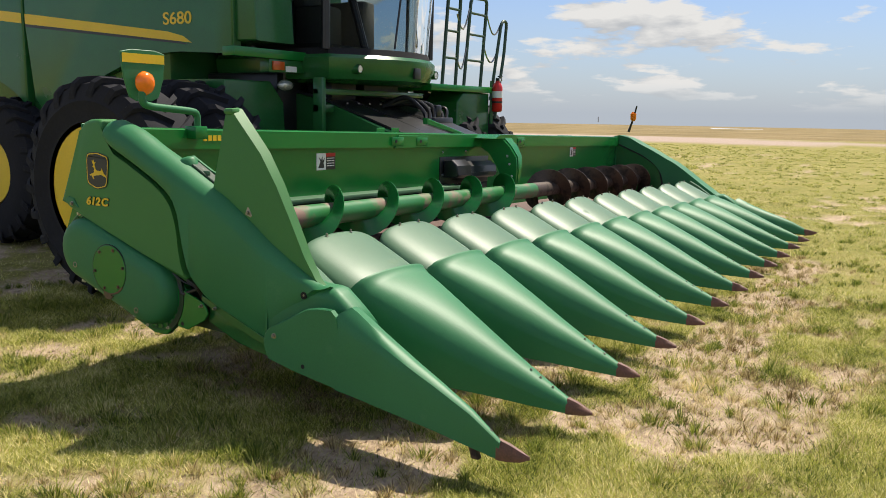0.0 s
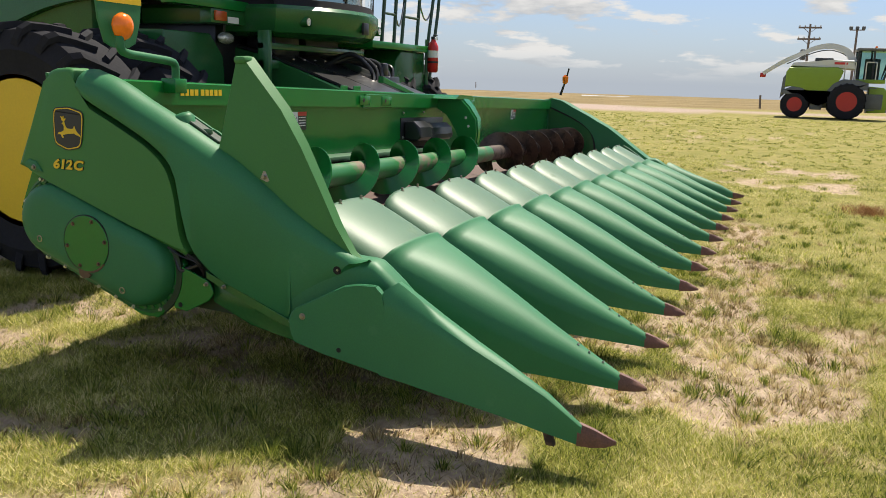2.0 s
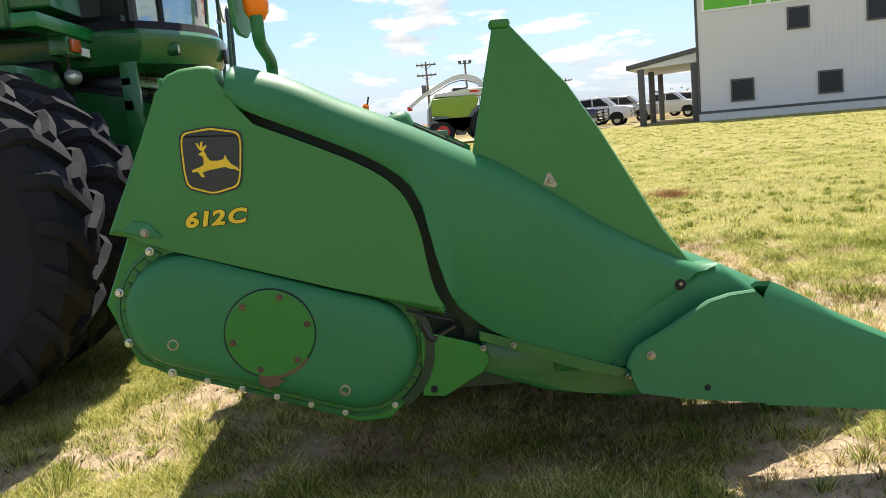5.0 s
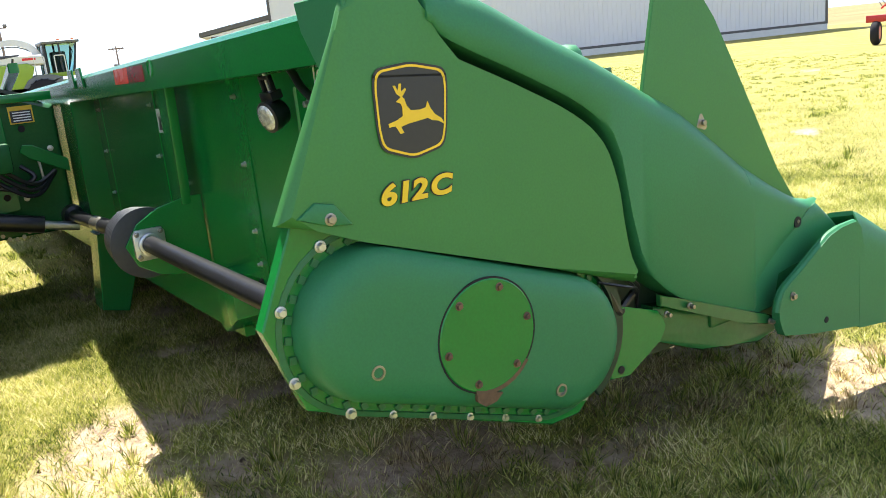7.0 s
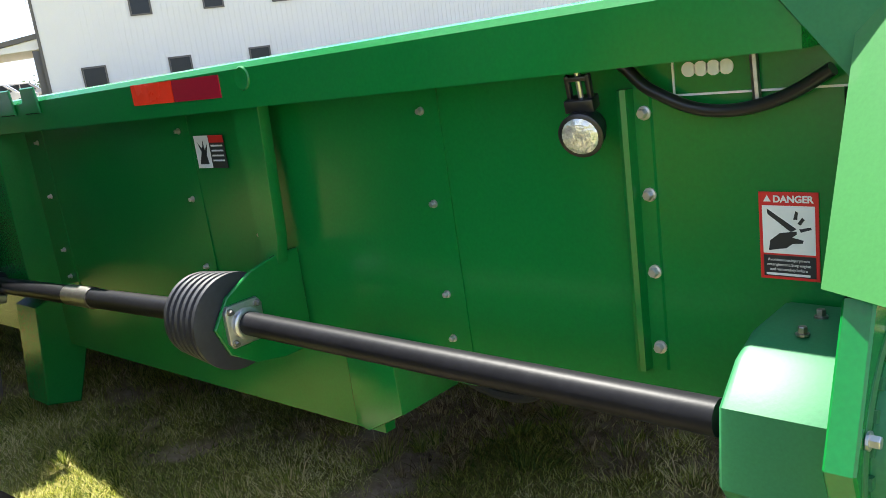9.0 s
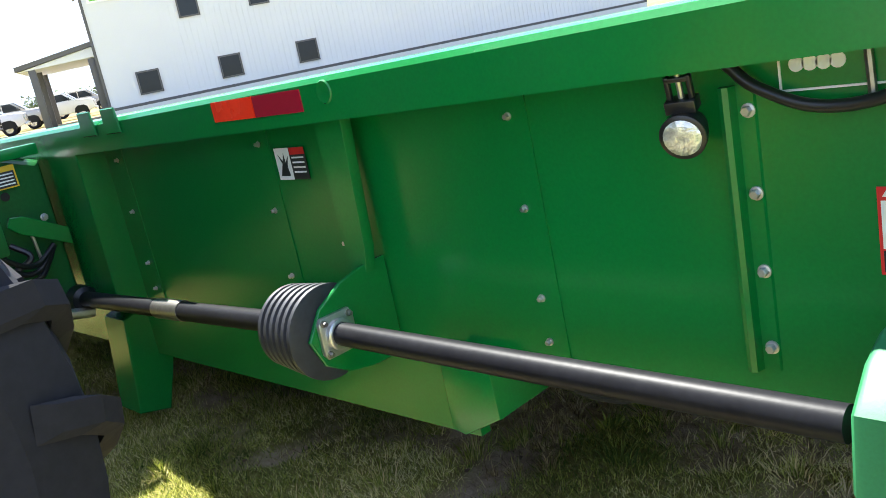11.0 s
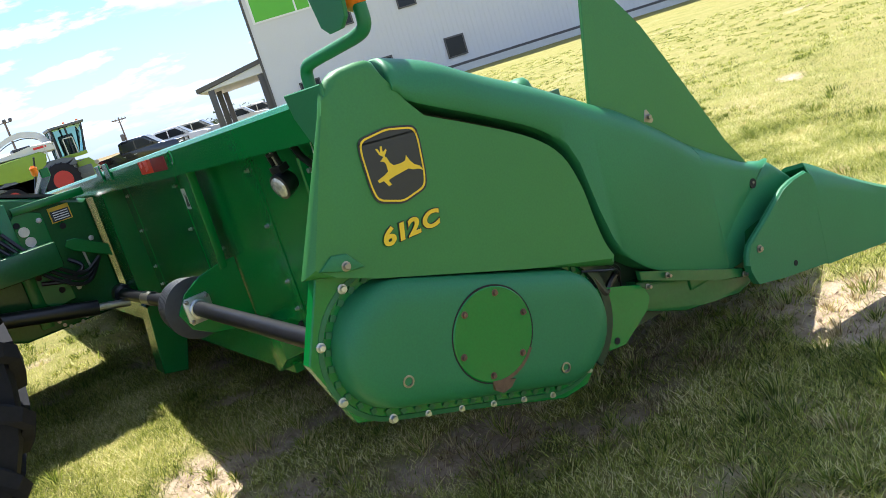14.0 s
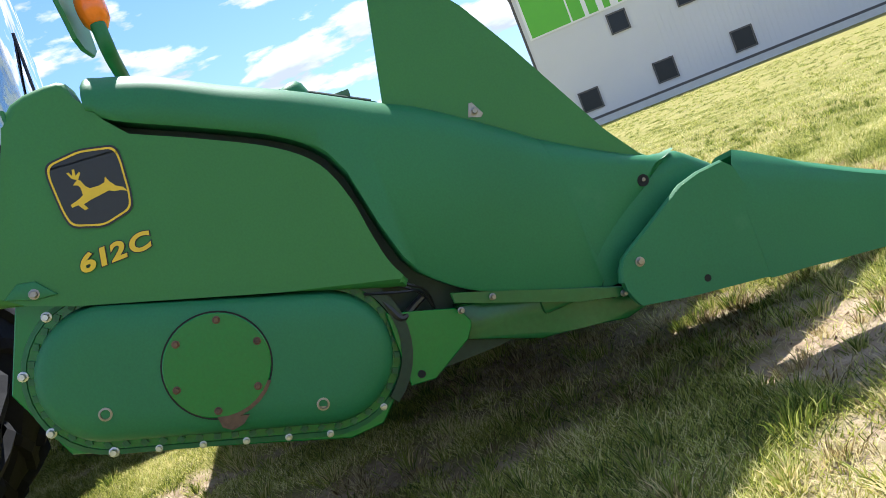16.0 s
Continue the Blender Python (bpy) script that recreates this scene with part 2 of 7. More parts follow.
def prism(pts, a0, a1, axis="x", bevel=0.0, seg=3, sides="both", bm=None, crown=0, crown_r=0.0):
    """A flat outline pushed along an axis, with its rim rounded. pts are (y, z), (x, z) or (x, y) by axis."""
    bm = bm or bmesh.new()
    def at(p, a):
        return {"x": (a, p[0], p[1]), "y": (p[0], a, p[1]), "z": (p[0], p[1], a)}[axis]
    lo, hi = [bm.verts.new(at(p, a0)) for p in pts], [bm.verts.new(at(p, a1)) for p in pts]
    f0, f1 = bm.faces.new(lo), bm.faces.new(hi[::-1])
    for i in range(len(pts)):
        j = (i + 1) % len(pts)
        bm.faces.new((lo[i], hi[i], hi[j], lo[j]))
    if crown:
        es = [bm.edges.get((rim[i], rim[i + 1])) for rim in (lo, hi) for i in range(crown)]
        bmesh.ops.bevel(bm, geom=es, offset=crown_r, segments=7, affect="EDGES", profile=0.5)
        return bm
    if bevel:
        es = set(f0.edges) if sides in ("both", "low") else set()
        if sides in ("both", "high"):
            es |= set(f1.edges)
        bmesh.ops.bevel(bm, geom=list(es), offset=bevel, segments=seg, affect="EDGES", profile=0.5)
    return bm


def tube(pts, r, seg=12, bm=None, cap=True):
    """A round bar along points; r is one radius or one for each point."""
    bm = bm or bmesh.new()
    pts = [Vector(p) for p in pts]
    rs = r if isinstance(r, (list, tuple)) else [r] * len(pts)
    rings = []
    up = Vector((0, 0, 1))
    d0 = (pts[1] - pts[0]).normalized()
    if abs(d0.dot(up)) > 0.9:
        up = Vector((1, 0, 0))
    u = d0.cross(up).normalized()
    for i, p in enumerate(pts):
        d = (pts[min(i + 1, len(pts) - 1)] - pts[max(i - 1, 0)]).normalized()
        u = (u - d * u.dot(d)).normalized()
        v = d.cross(u)
        rings.append([bm.verts.new(p + (u * math.cos(a) + v * math.sin(a)) * rs[i]) for a in [2 * math.pi * k / seg for k in range(seg)]])
    for a, b in zip(rings, rings[1:]):
        for k in range(seg):
            bm.faces.new((a[k], a[(k + 1) % seg], b[(k + 1) % seg], b[k]))
    if cap:
        bm.faces.new(rings[0][::-1]); bm.faces.new(rings[-1])
    return bm


def bend(pts, r=0.05, n=5):
    """Points with the corners of a polyline rounded."""
    pts = [Vector(p) for p in pts]
    out = [pts[0]]
    for a, b, c in zip(pts, pts[1:], pts[2:]):
        d1, d2 = (a - b), (c - b)
        k = min(r, d1.length / 2, d2.length / 2)
        p, q = b + d1.normalized() * k, b + d2.normalized() * k
        for i in range(n + 1):
            t = i / n
            out.append(p * (1 - t) ** 2 + b * 2 * t * (1 - t) + q * t * t)
    return out + [pts[-1]]


def lathe(profile, seg=24, axis="x", at=(0, 0, 0), bm=None, caps=True):
    """A turned body: profile of (along, radius) round an axis."""
    bm = bm or bmesh.new()
    rings = []
    for s, r in profile:
        ring = []
        for k in range(seg):
            a = 2 * math.pi * k / seg
            c, d = r * math.cos(a), r * math.sin(a)
            p = {"x": (s, c, d), "y": (c, s, d), "z": (c, d, s)}[axis]
            ring.append(bm.verts.new((p[0] + at[0], p[1] + at[1], p[2] + at[2])))
        rings.append(ring)
    for a, b in zip(rings, rings[1:]):
        for k in range(seg):
            bm.faces.new((a[k], a[(k + 1) % seg], b[(k + 1) % seg], b[k]))
    if caps:
        bm.faces.new(rings[0][::-1]); bm.faces.new(rings[-1])
    return bm


def loft(sections, bm=None, close=True, caps=True):
    """Skins rings of points."""
    bm = bm or bmesh.new()
    rings = [[bm.verts.new(p) for p in s] for s in sections]
    n = len(rings[0])
    for a, b in zip(rings, rings[1:]):
        for k in range(n if close else n - 1):
            bm.faces.new((a[k], a[(k + 1) % n], b[(k + 1) % n], b[k]))
    if caps:
        bm.faces.new(rings[0][::-1]); bm.faces.new(rings[-1])
    return bm


def smooth_line(pts, n=6):
    """A Catmull-Rom curve through flat points."""
    out = []
    P = [pts[0]] + list(pts) + [pts[-1]]
    for a, b, c, d in zip(P, P[1:], P[2:], P[3:]):
        for i in range(n):
            t = i / n
            out.append(tuple(0.5 * (2 * b[k] + (c[k] - a[k]) * t + (2 * a[k] - 5 * b[k] + 4 * c[k] - d[k]) * t * t + (3 * b[k] - a[k] - 3 * c[k] + d[k]) * t ** 3) for k in range(2)))
    return out + [tuple(pts[-1])]


def letters(name, text, size, mat, parent, m, depth=0.002, label="", bold=0.0, shear=0.0, squash=1.0):
    """Lettering as a mesh of its own in Blender's built-in font, lying in its local x-y plane."""
    cu = bpy.data.curves.new(name, "FONT")
    cu.body, cu.size, cu.extrude, cu.offset, cu.shear = text, size, depth, bold, shear
    cu.align_x, cu.align_y = "CENTER", "CENTER"
    cu.space_word = 0.35
    tmp = bpy.data.objects.new(name, cu)
    me = bpy.data.meshes.new_from_object(tmp)
    bpy.data.objects.remove(tmp)
    me.materials.append(mat)
    ob = new(name, me)
    ob.parent = parent
    ob.matrix_local = m @ Matrix.Diagonal((squash, 1, 1, 1))
    if label:
        ob["label"] = label
    return ob


BOLT_MESH = {}
def bolt(parent, p, axis="-x", r=0.010, h=0.01, mat=None, name="bolt"):
    """A flanged hex bolt head on a face that looks along axis."""
    mat = mat or STEEL
    r = r * 0.66
    key = (r, h, mat.name)
    if key not in BOLT_MESH:
        bm = lathe([(0, r * 1.45), (h * 0.25, r * 1.45), (h * 0.3, r * 1.1)], 12, "z")
        lathe([(h * 0.3, r), (h, r), (h * 1.1, r * 0.85)], 6, "z", bm=bm)
        me = bpy.data.meshes.new("bolt")
        bm.to_mesh(me); bm.free()
        me.materials.append(mat)
        BOLT_MESH[key] = me
    turn = {"-x": (0, -90, 0), "+x": (0, 90, 0), "+y": (-90, 0, 0), "-y": (90, 0, 0), "+z": (0, 0, 0)}[axis]
    return share(name, BOLT_MESH[key], parent, pose(*p, *turn))

# ---- ground ----
def value_noise(x, y, scale, seed):
    """Smooth value noise on numpy arrays, 0 to 1."""
    r = np.random.RandomState(seed).rand(64, 64)
    u, v = x / scale, y / scale
    i, j = np.floor(u).astype(int), np.floor(v).astype(int)
    f, g = u - i, v - j
    f, g = f * f * (3 - 2 * f), g * g * (3 - 2 * g)
    a, b = r[i % 64, j % 64], r[(i + 1) % 64, j % 64]
    c, d = r[i % 64, (j + 1) % 64], r[(i + 1) % 64, (j + 1) % 64]
    return (a * (1 - f) + b * f) * (1 - g) + (c * (1 - f) + d * f) * g


def fractal(x, y, scale, seed, octaves=4):
    s, k, t = 0, 1.0, 0
    for o in range(octaves):
        s, t = s + k * value_noise(x, y, scale / 2 ** o, seed + o), t + k
        k *= 0.55
    return s / t


def soil_mask(x, y):
    """How bare the lawn is: 0 grass, 1 sand."""
    n = 0.54 * fractal(x, y, 1.3, 11) + 0.46 * fractal(x + 9, y + 4, 0.30, 17, 4)
    wide = fractal(x + 40, y - 17, 5.0, 31)
    strip = np.exp(-((y + 0.16) / 0.27) ** 2) * np.clip((x - 0.4) / 0.8, 0, 1) * np.clip((10 - x) / 3, 0, 1)
    branch = np.exp(-((y + 0.30 + 0.30 * x) / 0.26) ** 2) * np.clip((x - 0.6) / 0.4, 0, 1) * np.clip((3.3 - x) / 0.6, 0, 1)
    under = np.exp(-((x - 1.1) / 1.9) ** 2 - ((y - 1.4) / 0.9) ** 2)
    back = np.exp(-((x - 2.6) / 1.3) ** 2 - ((y - 6.2) / 0.9) ** 2) * 0.8
    patch = np.exp(-((x - 1.7) / 1.1) ** 2 - ((y + 0.80) / 0.42) ** 2)
    first = np.exp(-((x + 0.15) / 0.8) ** 2 - ((y - 0.65) / 0.55) ** 2)
    v = n - 0.02 + 0.10 * patch + 0.19 * strip + 0.17 * branch + 0.25 * first - 0.06 * np.clip((-y - 1.5) / 0.7, 0, 1) + 0.16 * under + 0.10 * back + 0.14 * (wide - 0.5)
    return np.clip((v - 0.55) / 0.12, 0, 1)


def ground_height(x, y):
    h = (fractal(x, y, 2.4, 5) - 0.5) * 0.05 + (fractal(x, y, 0.5, 9, 2) - 0.5) * 0.018
    r = np.hypot(x, y)
    slope = np.clip((y + 22) / 24, 0, 1)
    fall = slope * slope * (0.0125 * np.clip(r - 58, 0, None) - 2.2 * (fractal(x, y, 120, 3, 2) - 0.4) * np.clip((r - 110) / 200, 0, 1))
    return h - 0.03 * soil_mask(x, y) - fall


def axis_steps(lo, hi, step, far):
    core = np.arange(lo, hi + step / 2, step)
    out, s = [], step
    while not out or out[-1] < far:
        s *= 1.13
        out.append((out[-1] if out else 0) + s)
    out = np.array(out)
    return np.concatenate((lo - out[::-1], core, hi + out))


gx, gy = axis_steps(-6, 13, 0.11, 2600), axis_steps(-7, 9, 0.11, 2600)
GX, GY = np.meshgrid(gx, gy, indexing="ij")
GZ = ground_height(GX, GY)
nx, ny = GX.shape
me = bpy.data.meshes.new("ground")
idx = np.arange(nx * ny).reshape(nx, ny)
quads = np.stack((idx[:-1, :-1], idx[1:, :-1], idx[1:, 1:], idx[:-1, 1:]), -1).reshape(-1, 4)
me.from_pydata(np.stack((GX, GY, GZ), -1).reshape(-1, 3).tolist(), [], quads.tolist())
def point_value(me, name, values):
    me.attributes.new(name, "FLOAT", "POINT").data.foreach_set("value", values.astype(np.float32).ravel())
edge = fractal(GX, GY, 9.0, 21) - 0.5
near_fade = np.clip((30 - np.hypot(GX - 3, GY)) / 15, 0, 1)
point_value(me, "soil", soil_mask(GX, GY) * (0.45 + 0.55 * near_fade))
point_value(me, "gravel", np.clip((GX + 0.25 * GY + 9 * edge - 49) / 2, 0, 1) * np.clip((60 - GX + 0.10 * GY + 7 * edge) / 2, 0, 1))
point_value(me, "field", np.clip((np.hypot(GX, GY) + 6 * edge - 64) / 3, 0, 1))
me.shade_smooth()
ground = tagged(new("ground", me), "patchy mown lawn with bare sandy soil, gravel yard and dry field beyond", "ground", kind="structure")


def ground_material():
    m = bpy.data.materials.new("lawn_soil_gravel")
    m.use_nodes = True
    n, l = m.node_tree.nodes, m.node_tree.links
    bs = n["Principled BSDF"]
    pos = n.new("ShaderNodeNewGeometry").outputs["Position"]
    def nz(scale, detail=5, rough=0.55):
        t = n.new("ShaderNodeTexNoise")
        t.inputs["Scale"].default_value, t.inputs["Detail"].default_value, t.inputs["Roughness"].default_value = scale, detail, rough
        l.new(pos, t.inputs["Vector"])
        return t.outputs["Fac"]
    def ramp(fac, stops):
        r = n.new("ShaderNodeValToRGB")
        while len(r.color_ramp.elements) < len(stops):
            r.color_ramp.elements.new(0.5)
        for e, (p, c) in zip(r.color_ramp.elements, stops):
            e.position, e.color = p, (*c, 1)
        l.new(fac, r.inputs[0])
        return r.outputs["Color"]
    def mix(fac, a, b):
        x = n.new("ShaderNodeMix"); x.data_type = "RGBA"
        l.new(fac, x.inputs["Factor"]); l.new(a, x.inputs["A"]); l.new(b, x.inputs["B"])
        return x.outputs["Result"]
    def attr(name):
        a = n.new("ShaderNodeAttribute"); a.attribute_name = name
        return a.outputs["Fac"]
    broad = ramp(nz(0.9, 8, 0.65), [(0.28, (0.15, 0.155, 0.036)), (0.44, (0.26, 0.24, 0.065)), (0.58, (0.35, 0.295, 0.105)), (0.74, (0.43, 0.345, 0.17))])
    blades = mix(nz(6, 8, 0.75), ramp(nz(70, 4, 0.7), [(0.32, (0.05, 0.055, 0.014)), (0.50, (0.20, 0.20, 0.055)), (0.68, (0.46, 0.40, 0.18))]),
                 ramp(nz(5.5, 9, 0.8), [(0.40, (0.08, 0.085, 0.02)), (0.50, (0.24, 0.215, 0.06)), (0.60, (0.47, 0.38, 0.20))]))
    half = n.new("ShaderNodeValue"); half.outputs[0].default_value = 0.5
    lawn = mix(half.outputs[0], broad, blades)
    soil = ramp(nz(14, 8, 0.7), [(0.28, (0.20, 0.14, 0.095)), (0.48, (0.44, 0.33, 0.23)), (0.70, (0.62, 0.49, 0.36))])
    stones = ramp(nz(9, 6, 0.7), [(0.3, (0.33, 0.25, 0.20)), (0.7, (0.46, 0.36, 0.30))])
    dry = ramp(nz(0.06, 9, 0.7), [(0.30, (0.13, 0.105, 0.045)), (0.50, (0.235, 0.175, 0.085)), (0.70, (0.31, 0.24, 0.13))])
    sm = n.new("ShaderNodeMath"); sm.operation = "MULTIPLY_ADD"; sm.use_clamp = True
    l.new(attr("soil"), sm.inputs[0]); sm.inputs[1].default_value = 1.6
    off = n.new("ShaderNodeMapRange"); off.inputs["To Min"].default_value, off.inputs["To Max"].default_value = -0.9, 0.35
    l.new(nz(22, 5, 0.7), off.inputs["Value"]); l.new(off.outputs["Result"], sm.inputs[2])
    c = mix(sm.outputs[0], lawn, soil)
    c = mix(attr("field"), c, dry)
    c = mix(attr("gravel"), c, stones)
    l.new(c, bs.inputs["Base Color"])
    bs.inputs["Roughness"].default_value = 0.95
    bs.inputs["Specular IOR Level"].default_value = 0.1
    bp = n.new("ShaderNodeBump")
    bp.inputs["Strength"].default_value, bp.inputs["Distance"].default_value = 0.7, 0.03
    l.new(nz(45, 6, 0.7), bp.inputs["Height"]); l.new(bp.outputs[0], bs.inputs["Normal"])
    return m


me.materials.append(ground_material())


def grass_material(name, dark, light, straw):
    m = bpy.data.materials.new(name)
    m.use_nodes = True
    n, l = m.node_tree.nodes, m.node_tree.links
    bs = n["Principled BSDF"]
    g = n.new("ShaderNodeNewGeometry")
    r = n.new("ShaderNodeValToRGB")
    r.color_ramp.elements.new(0.5)
    for e, (p, c) in zip(r.color_ramp.elements, ((0.0, dark), (0.55, light), (1.0, straw))):
        e.position, e.color = p, (*c, 1)
    patch = n.new("ShaderNodeTexNoise")
    patch.inputs["Scale"].default_value, patch.inputs["Detail"].default_value = 1.6, 4
    l.new(g.outputs["Position"], patch.inputs["Vector"])
    ma = n.new("ShaderNodeMath"); ma.operation = "MULTIPLY_ADD"; ma.inputs[1].default_value = 1.9; ma.inputs[2].default_value = -1.02
    l.new(patch.outputs["Fac"], ma.inputs[0])
    mb = n.new("ShaderNodeMath"); mb.operation = "MULTIPLY_ADD"; mb.inputs[1].default_value = 1.0; mb.use_clamp = True
    l.new(g.outputs["Random Per Island"], mb.inputs[0]); l.new(ma.outputs[0], mb.inputs[2])
    l.new(mb.outputs[0], r.inputs[0])
    l.new(r.outputs["Color"], bs.inputs["Base Color"])
    bs.inputs["Roughness"].default_value = 0.6
    bs.inputs["Specular IOR Level"].default_value = 0.25
    tr = n.new("ShaderNodeBsdfTranslucent")
    mx = n.new("ShaderNodeMixShader")
    mx.inputs[0].default_value = 0.4
    l.new(r.outputs["Color"], tr.inputs["Color"])
    l.new(bs.outputs[0], mx.inputs[1]); l.new(tr.outputs[0], mx.inputs[2])
    l.new(mx.outputs[0], n["Material Output"].inputs["Surface"])
    return m


def blades(name, x, y, height, width, lean, mat, seed, label, towards=None):
    """One mesh of single bent blades standing on the ground."""
    rs = np.random.RandomState(seed)
    n = len(x)
    z = ground_height(x, y) - 0.004
    a, b = rs.rand(n) * 2 * np.pi, rs.rand(n) * 2 * np.pi
    wx, wy = np.cos(a) * width / 2, np.sin(a) * width / 2
    if towards is not None:
        b = towards + rs.normal(0, 0.35, n)
    lx, ly = np.cos(b) * lean * height, np.sin(b) * lean * height
    v = np.empty((n, 5, 3), np.float32)
    v[:, 0] = np.stack((x - wx, y - wy, z), -1)
    v[:, 1] = np.stack((x + wx, y + wy, z), -1)
    v[:, 2] = np.stack((x - wx * 0.8 + lx * 0.35, y - wy * 0.8 + ly * 0.35, z + height * 0.6), -1)
    v[:, 3] = np.stack((x + wx * 0.8 + lx * 0.35, y + wy * 0.8 + ly * 0.35, z + height * 0.6), -1)
    v[:, 4] = np.stack((x + lx, y + ly, z + height), -1)
    me = bpy.data.meshes.new(name)
    me.vertices.add(n * 5); me.vertices.foreach_set("co", v.ravel())
    base = np.arange(n)[:, None] * 5
    loops = (base + np.array([[0, 1, 3, 2, 2, 3, 4]])).astype(np.int32)
    me.loops.add(n * 7); me.loops.foreach_set("vertex_index", loops.ravel())
    me.polygons.add(n * 2)
    starts = (np.arange(n)[:, None] * 7 + np.array([[0, 4]])).astype(np.int32)
    me.polygons.foreach_set("loop_start", starts.ravel())
    me.update(calc_edges=True)
    me.materials.append(mat)
    return tagged(new(name, me), label, "grass", kind="stuff")


GRASS = grass_material("grass_blades", (0.075, 0.115, 0.015), (0.50, 0.51, 0.10), (0.95, 0.84, 0.46))
TUFT = grass_material("tuft_blades", (0.075, 0.115, 0.018), (0.36, 0.40, 0.07), (0.85, 0.70, 0.36))
STRAW = grass_material("dry_blades", (0.17, 0.115, 0.05), (0.55, 0.44, 0.21), (0.82, 0.70, 0.43))


def short_blades(name, x, y, height, width, lean, mat, seed, label):
    """One mesh of short single-triangle blades."""
    rs = np.random.RandomState(seed)
    n = len(x)
    z = ground_height(x, y) - 0.003
    a, b = rs.rand(n) * 2 * np.pi, rs.rand(n) * 2 * np.pi
    wx, wy = np.cos(a) * width / 2, np.sin(a) * width / 2
    v = np.empty((n, 3, 3), np.float32)
    v[:, 0] = np.stack((x - wx, y - wy, z), -1)
    v[:, 1] = np.stack((x + wx, y + wy, z), -1)
    v[:, 2] = np.stack((x + np.cos(b) * lean * height, y + np.sin(b) * lean * height, z + height), -1)
    me = bpy.data.meshes.new(name)
    me.vertices.add(n * 3); me.vertices.foreach_set("co", v.ravel())
    me.loops.add(n * 3); me.loops.foreach_set("vertex_index", np.arange(n * 3, dtype=np.int32))
    me.polygons.add(n)
    me.polygons.foreach_set("loop_start", np.arange(0, n * 3, 3, dtype=np.int32))
    me.update(calc_edges=True)
    me.materials.append(mat)
    return tagged(new(name, me), label, "grass", kind="stuff")


def scatter_lawn():
    rs = np.random.RandomState(4)
    n = 1150000
    x = np.concatenate((rs.uniform(-2.6, 4.6, n * 7 // 10), rs.uniform(-3.2, 16, n * 3 // 10)))
    y = np.concatenate((rs.uniform(-2.8, 5.0, n * 7 // 10), rs.uniform(-8, 8, n * 3 // 10)))
    x, y = x + rs.normal(0, 0.5, len(x)), y + rs.normal(0, 0.5, len(x))
    keep = rs.rand(len(x)) > np.clip(soil_mask(x, y), 0, 0.90)
    x, y = x[keep], y[keep]
    k = 0.6 + 0.8 * fractal(x, y, 0.7, 61)
    short_blades("grass", x, y, rs.uniform(0.012, 0.042, len(x)) * k, rs.uniform(0.003, 0.0065, len(x)), rs.uniform(0.2, 1.6, len(x)), GRASS, 1, "short sun-bleached green mown grass")
    # tufts
    m = 2000
    cx, cy = rs.uniform(-2.8, 9, m), rs.uniform(-4.0, 6.0, m)
    on = (soil_mask(cx, cy) > 0.05) | (rs.rand(m) < 0.35)
    cx, cy = cx[on], cy[on]
    m = len(cx)
    def radial(name, cx, cy, per, spread, low, high, mat, seed, label):
        """Tufts whose outer blades lean away from the tuft's middle."""
        m = len(cx)
        size = rs.uniform(0.4, 1.0, m) ** 1.6
        q, a = np.abs(rs.normal(0, 1, (m, per))), rs.rand(m, per) * 2 * np.pi
        stretch = rs.uniform(0.7, 1.5, (m, 1))
        x = (cx[:, None] + np.cos(a) * q * spread * size[:, None] * stretch).ravel()
        y = (cy[:, None] + np.sin(a) * q * spread * size[:, None] / stretch).ravel()
        h = (rs.uniform(low, high, (m, per)) * (0.45 + 0.55 * size[:, None])).ravel()
        blades(name, x, y, h, rs.uniform(0.0035, 0.006, len(x)), (0.25 + 0.55 * q.ravel()) * rs.uniform(0.6, 1.3, len(x)), mat, seed, label, a.ravel())
    radial("grass_tufts", cx, cy, 90, 0.050, 0.03, 0.095, TUFT, 2, "taller green grass tufts spreading in thin lawn")
    m = 2600
    cx, cy = rs.uniform(-1.5, 8, m), rs.uniform(-2.6, 2.6, m)
    on = soil_mask(cx, cy) > 0.2
    radial("dry_tufts", cx[on], cy[on], 46, 0.040, 0.02, 0.07, STRAW, 12, "dry yellow-brown grass tufts on bare sandy soil")
    # coarser clumps farther out
    m = 7000
    cx, cy = 5 + 38 * rs.rand(m) ** 1.3, rs.uniform(-20, 14, m)
    size = rs.uniform(0.35, 1.0, m) ** 1.4
    per = 34
    x = (cx[:, None] + rs.normal(0, 1, (m, per)) * 0.075 * size[:, None]).ravel()
    y = (cy[:, None] + rs.normal(0, 1, (m, per)) * 0.075 * size[:, None]).ravel()
    h = (rs.uniform(0.02, 0.07, (m, per)) * (0.5 + 0.5 * size[:, None])).ravel()
    blades("grass_clumps", x, y, h, np.full(len(x), 0.010), rs.uniform(0.2, 1.2, len(x)), GRASS, 6, "scattered coarse grass clumps on the lawn")
    # straw on the bare soil
    n = 150000
    x, y = rs.uniform(-2.8, 10, n), rs.uniform(-4.0, 6, n)
    s = soil_mask(x, y)
    keep = (s > 0.15) & (rs.rand(n) < 0.5) | (rs.rand(n) < 0.12)
    x, y = x[keep], y[keep]
    blades("dry_grass", x, y, rs.uniform(0.012, 0.045, len(x)), rs.uniform(0.0025, 0.0045, len(x)), rs.uniform(0.8, 3.5, len(x)), STRAW, 3, "dry straw-coloured grass stalks on bare soil")

    # clods and pebbles on the bare soil
    n = 26000
    x, y = rs.uniform(-2.8, 9, n), rs.uniform(-4.0, 5.5, n)
    keep = soil_mask(x, y) > 0.25 + 0.5 * rs.rand(n)
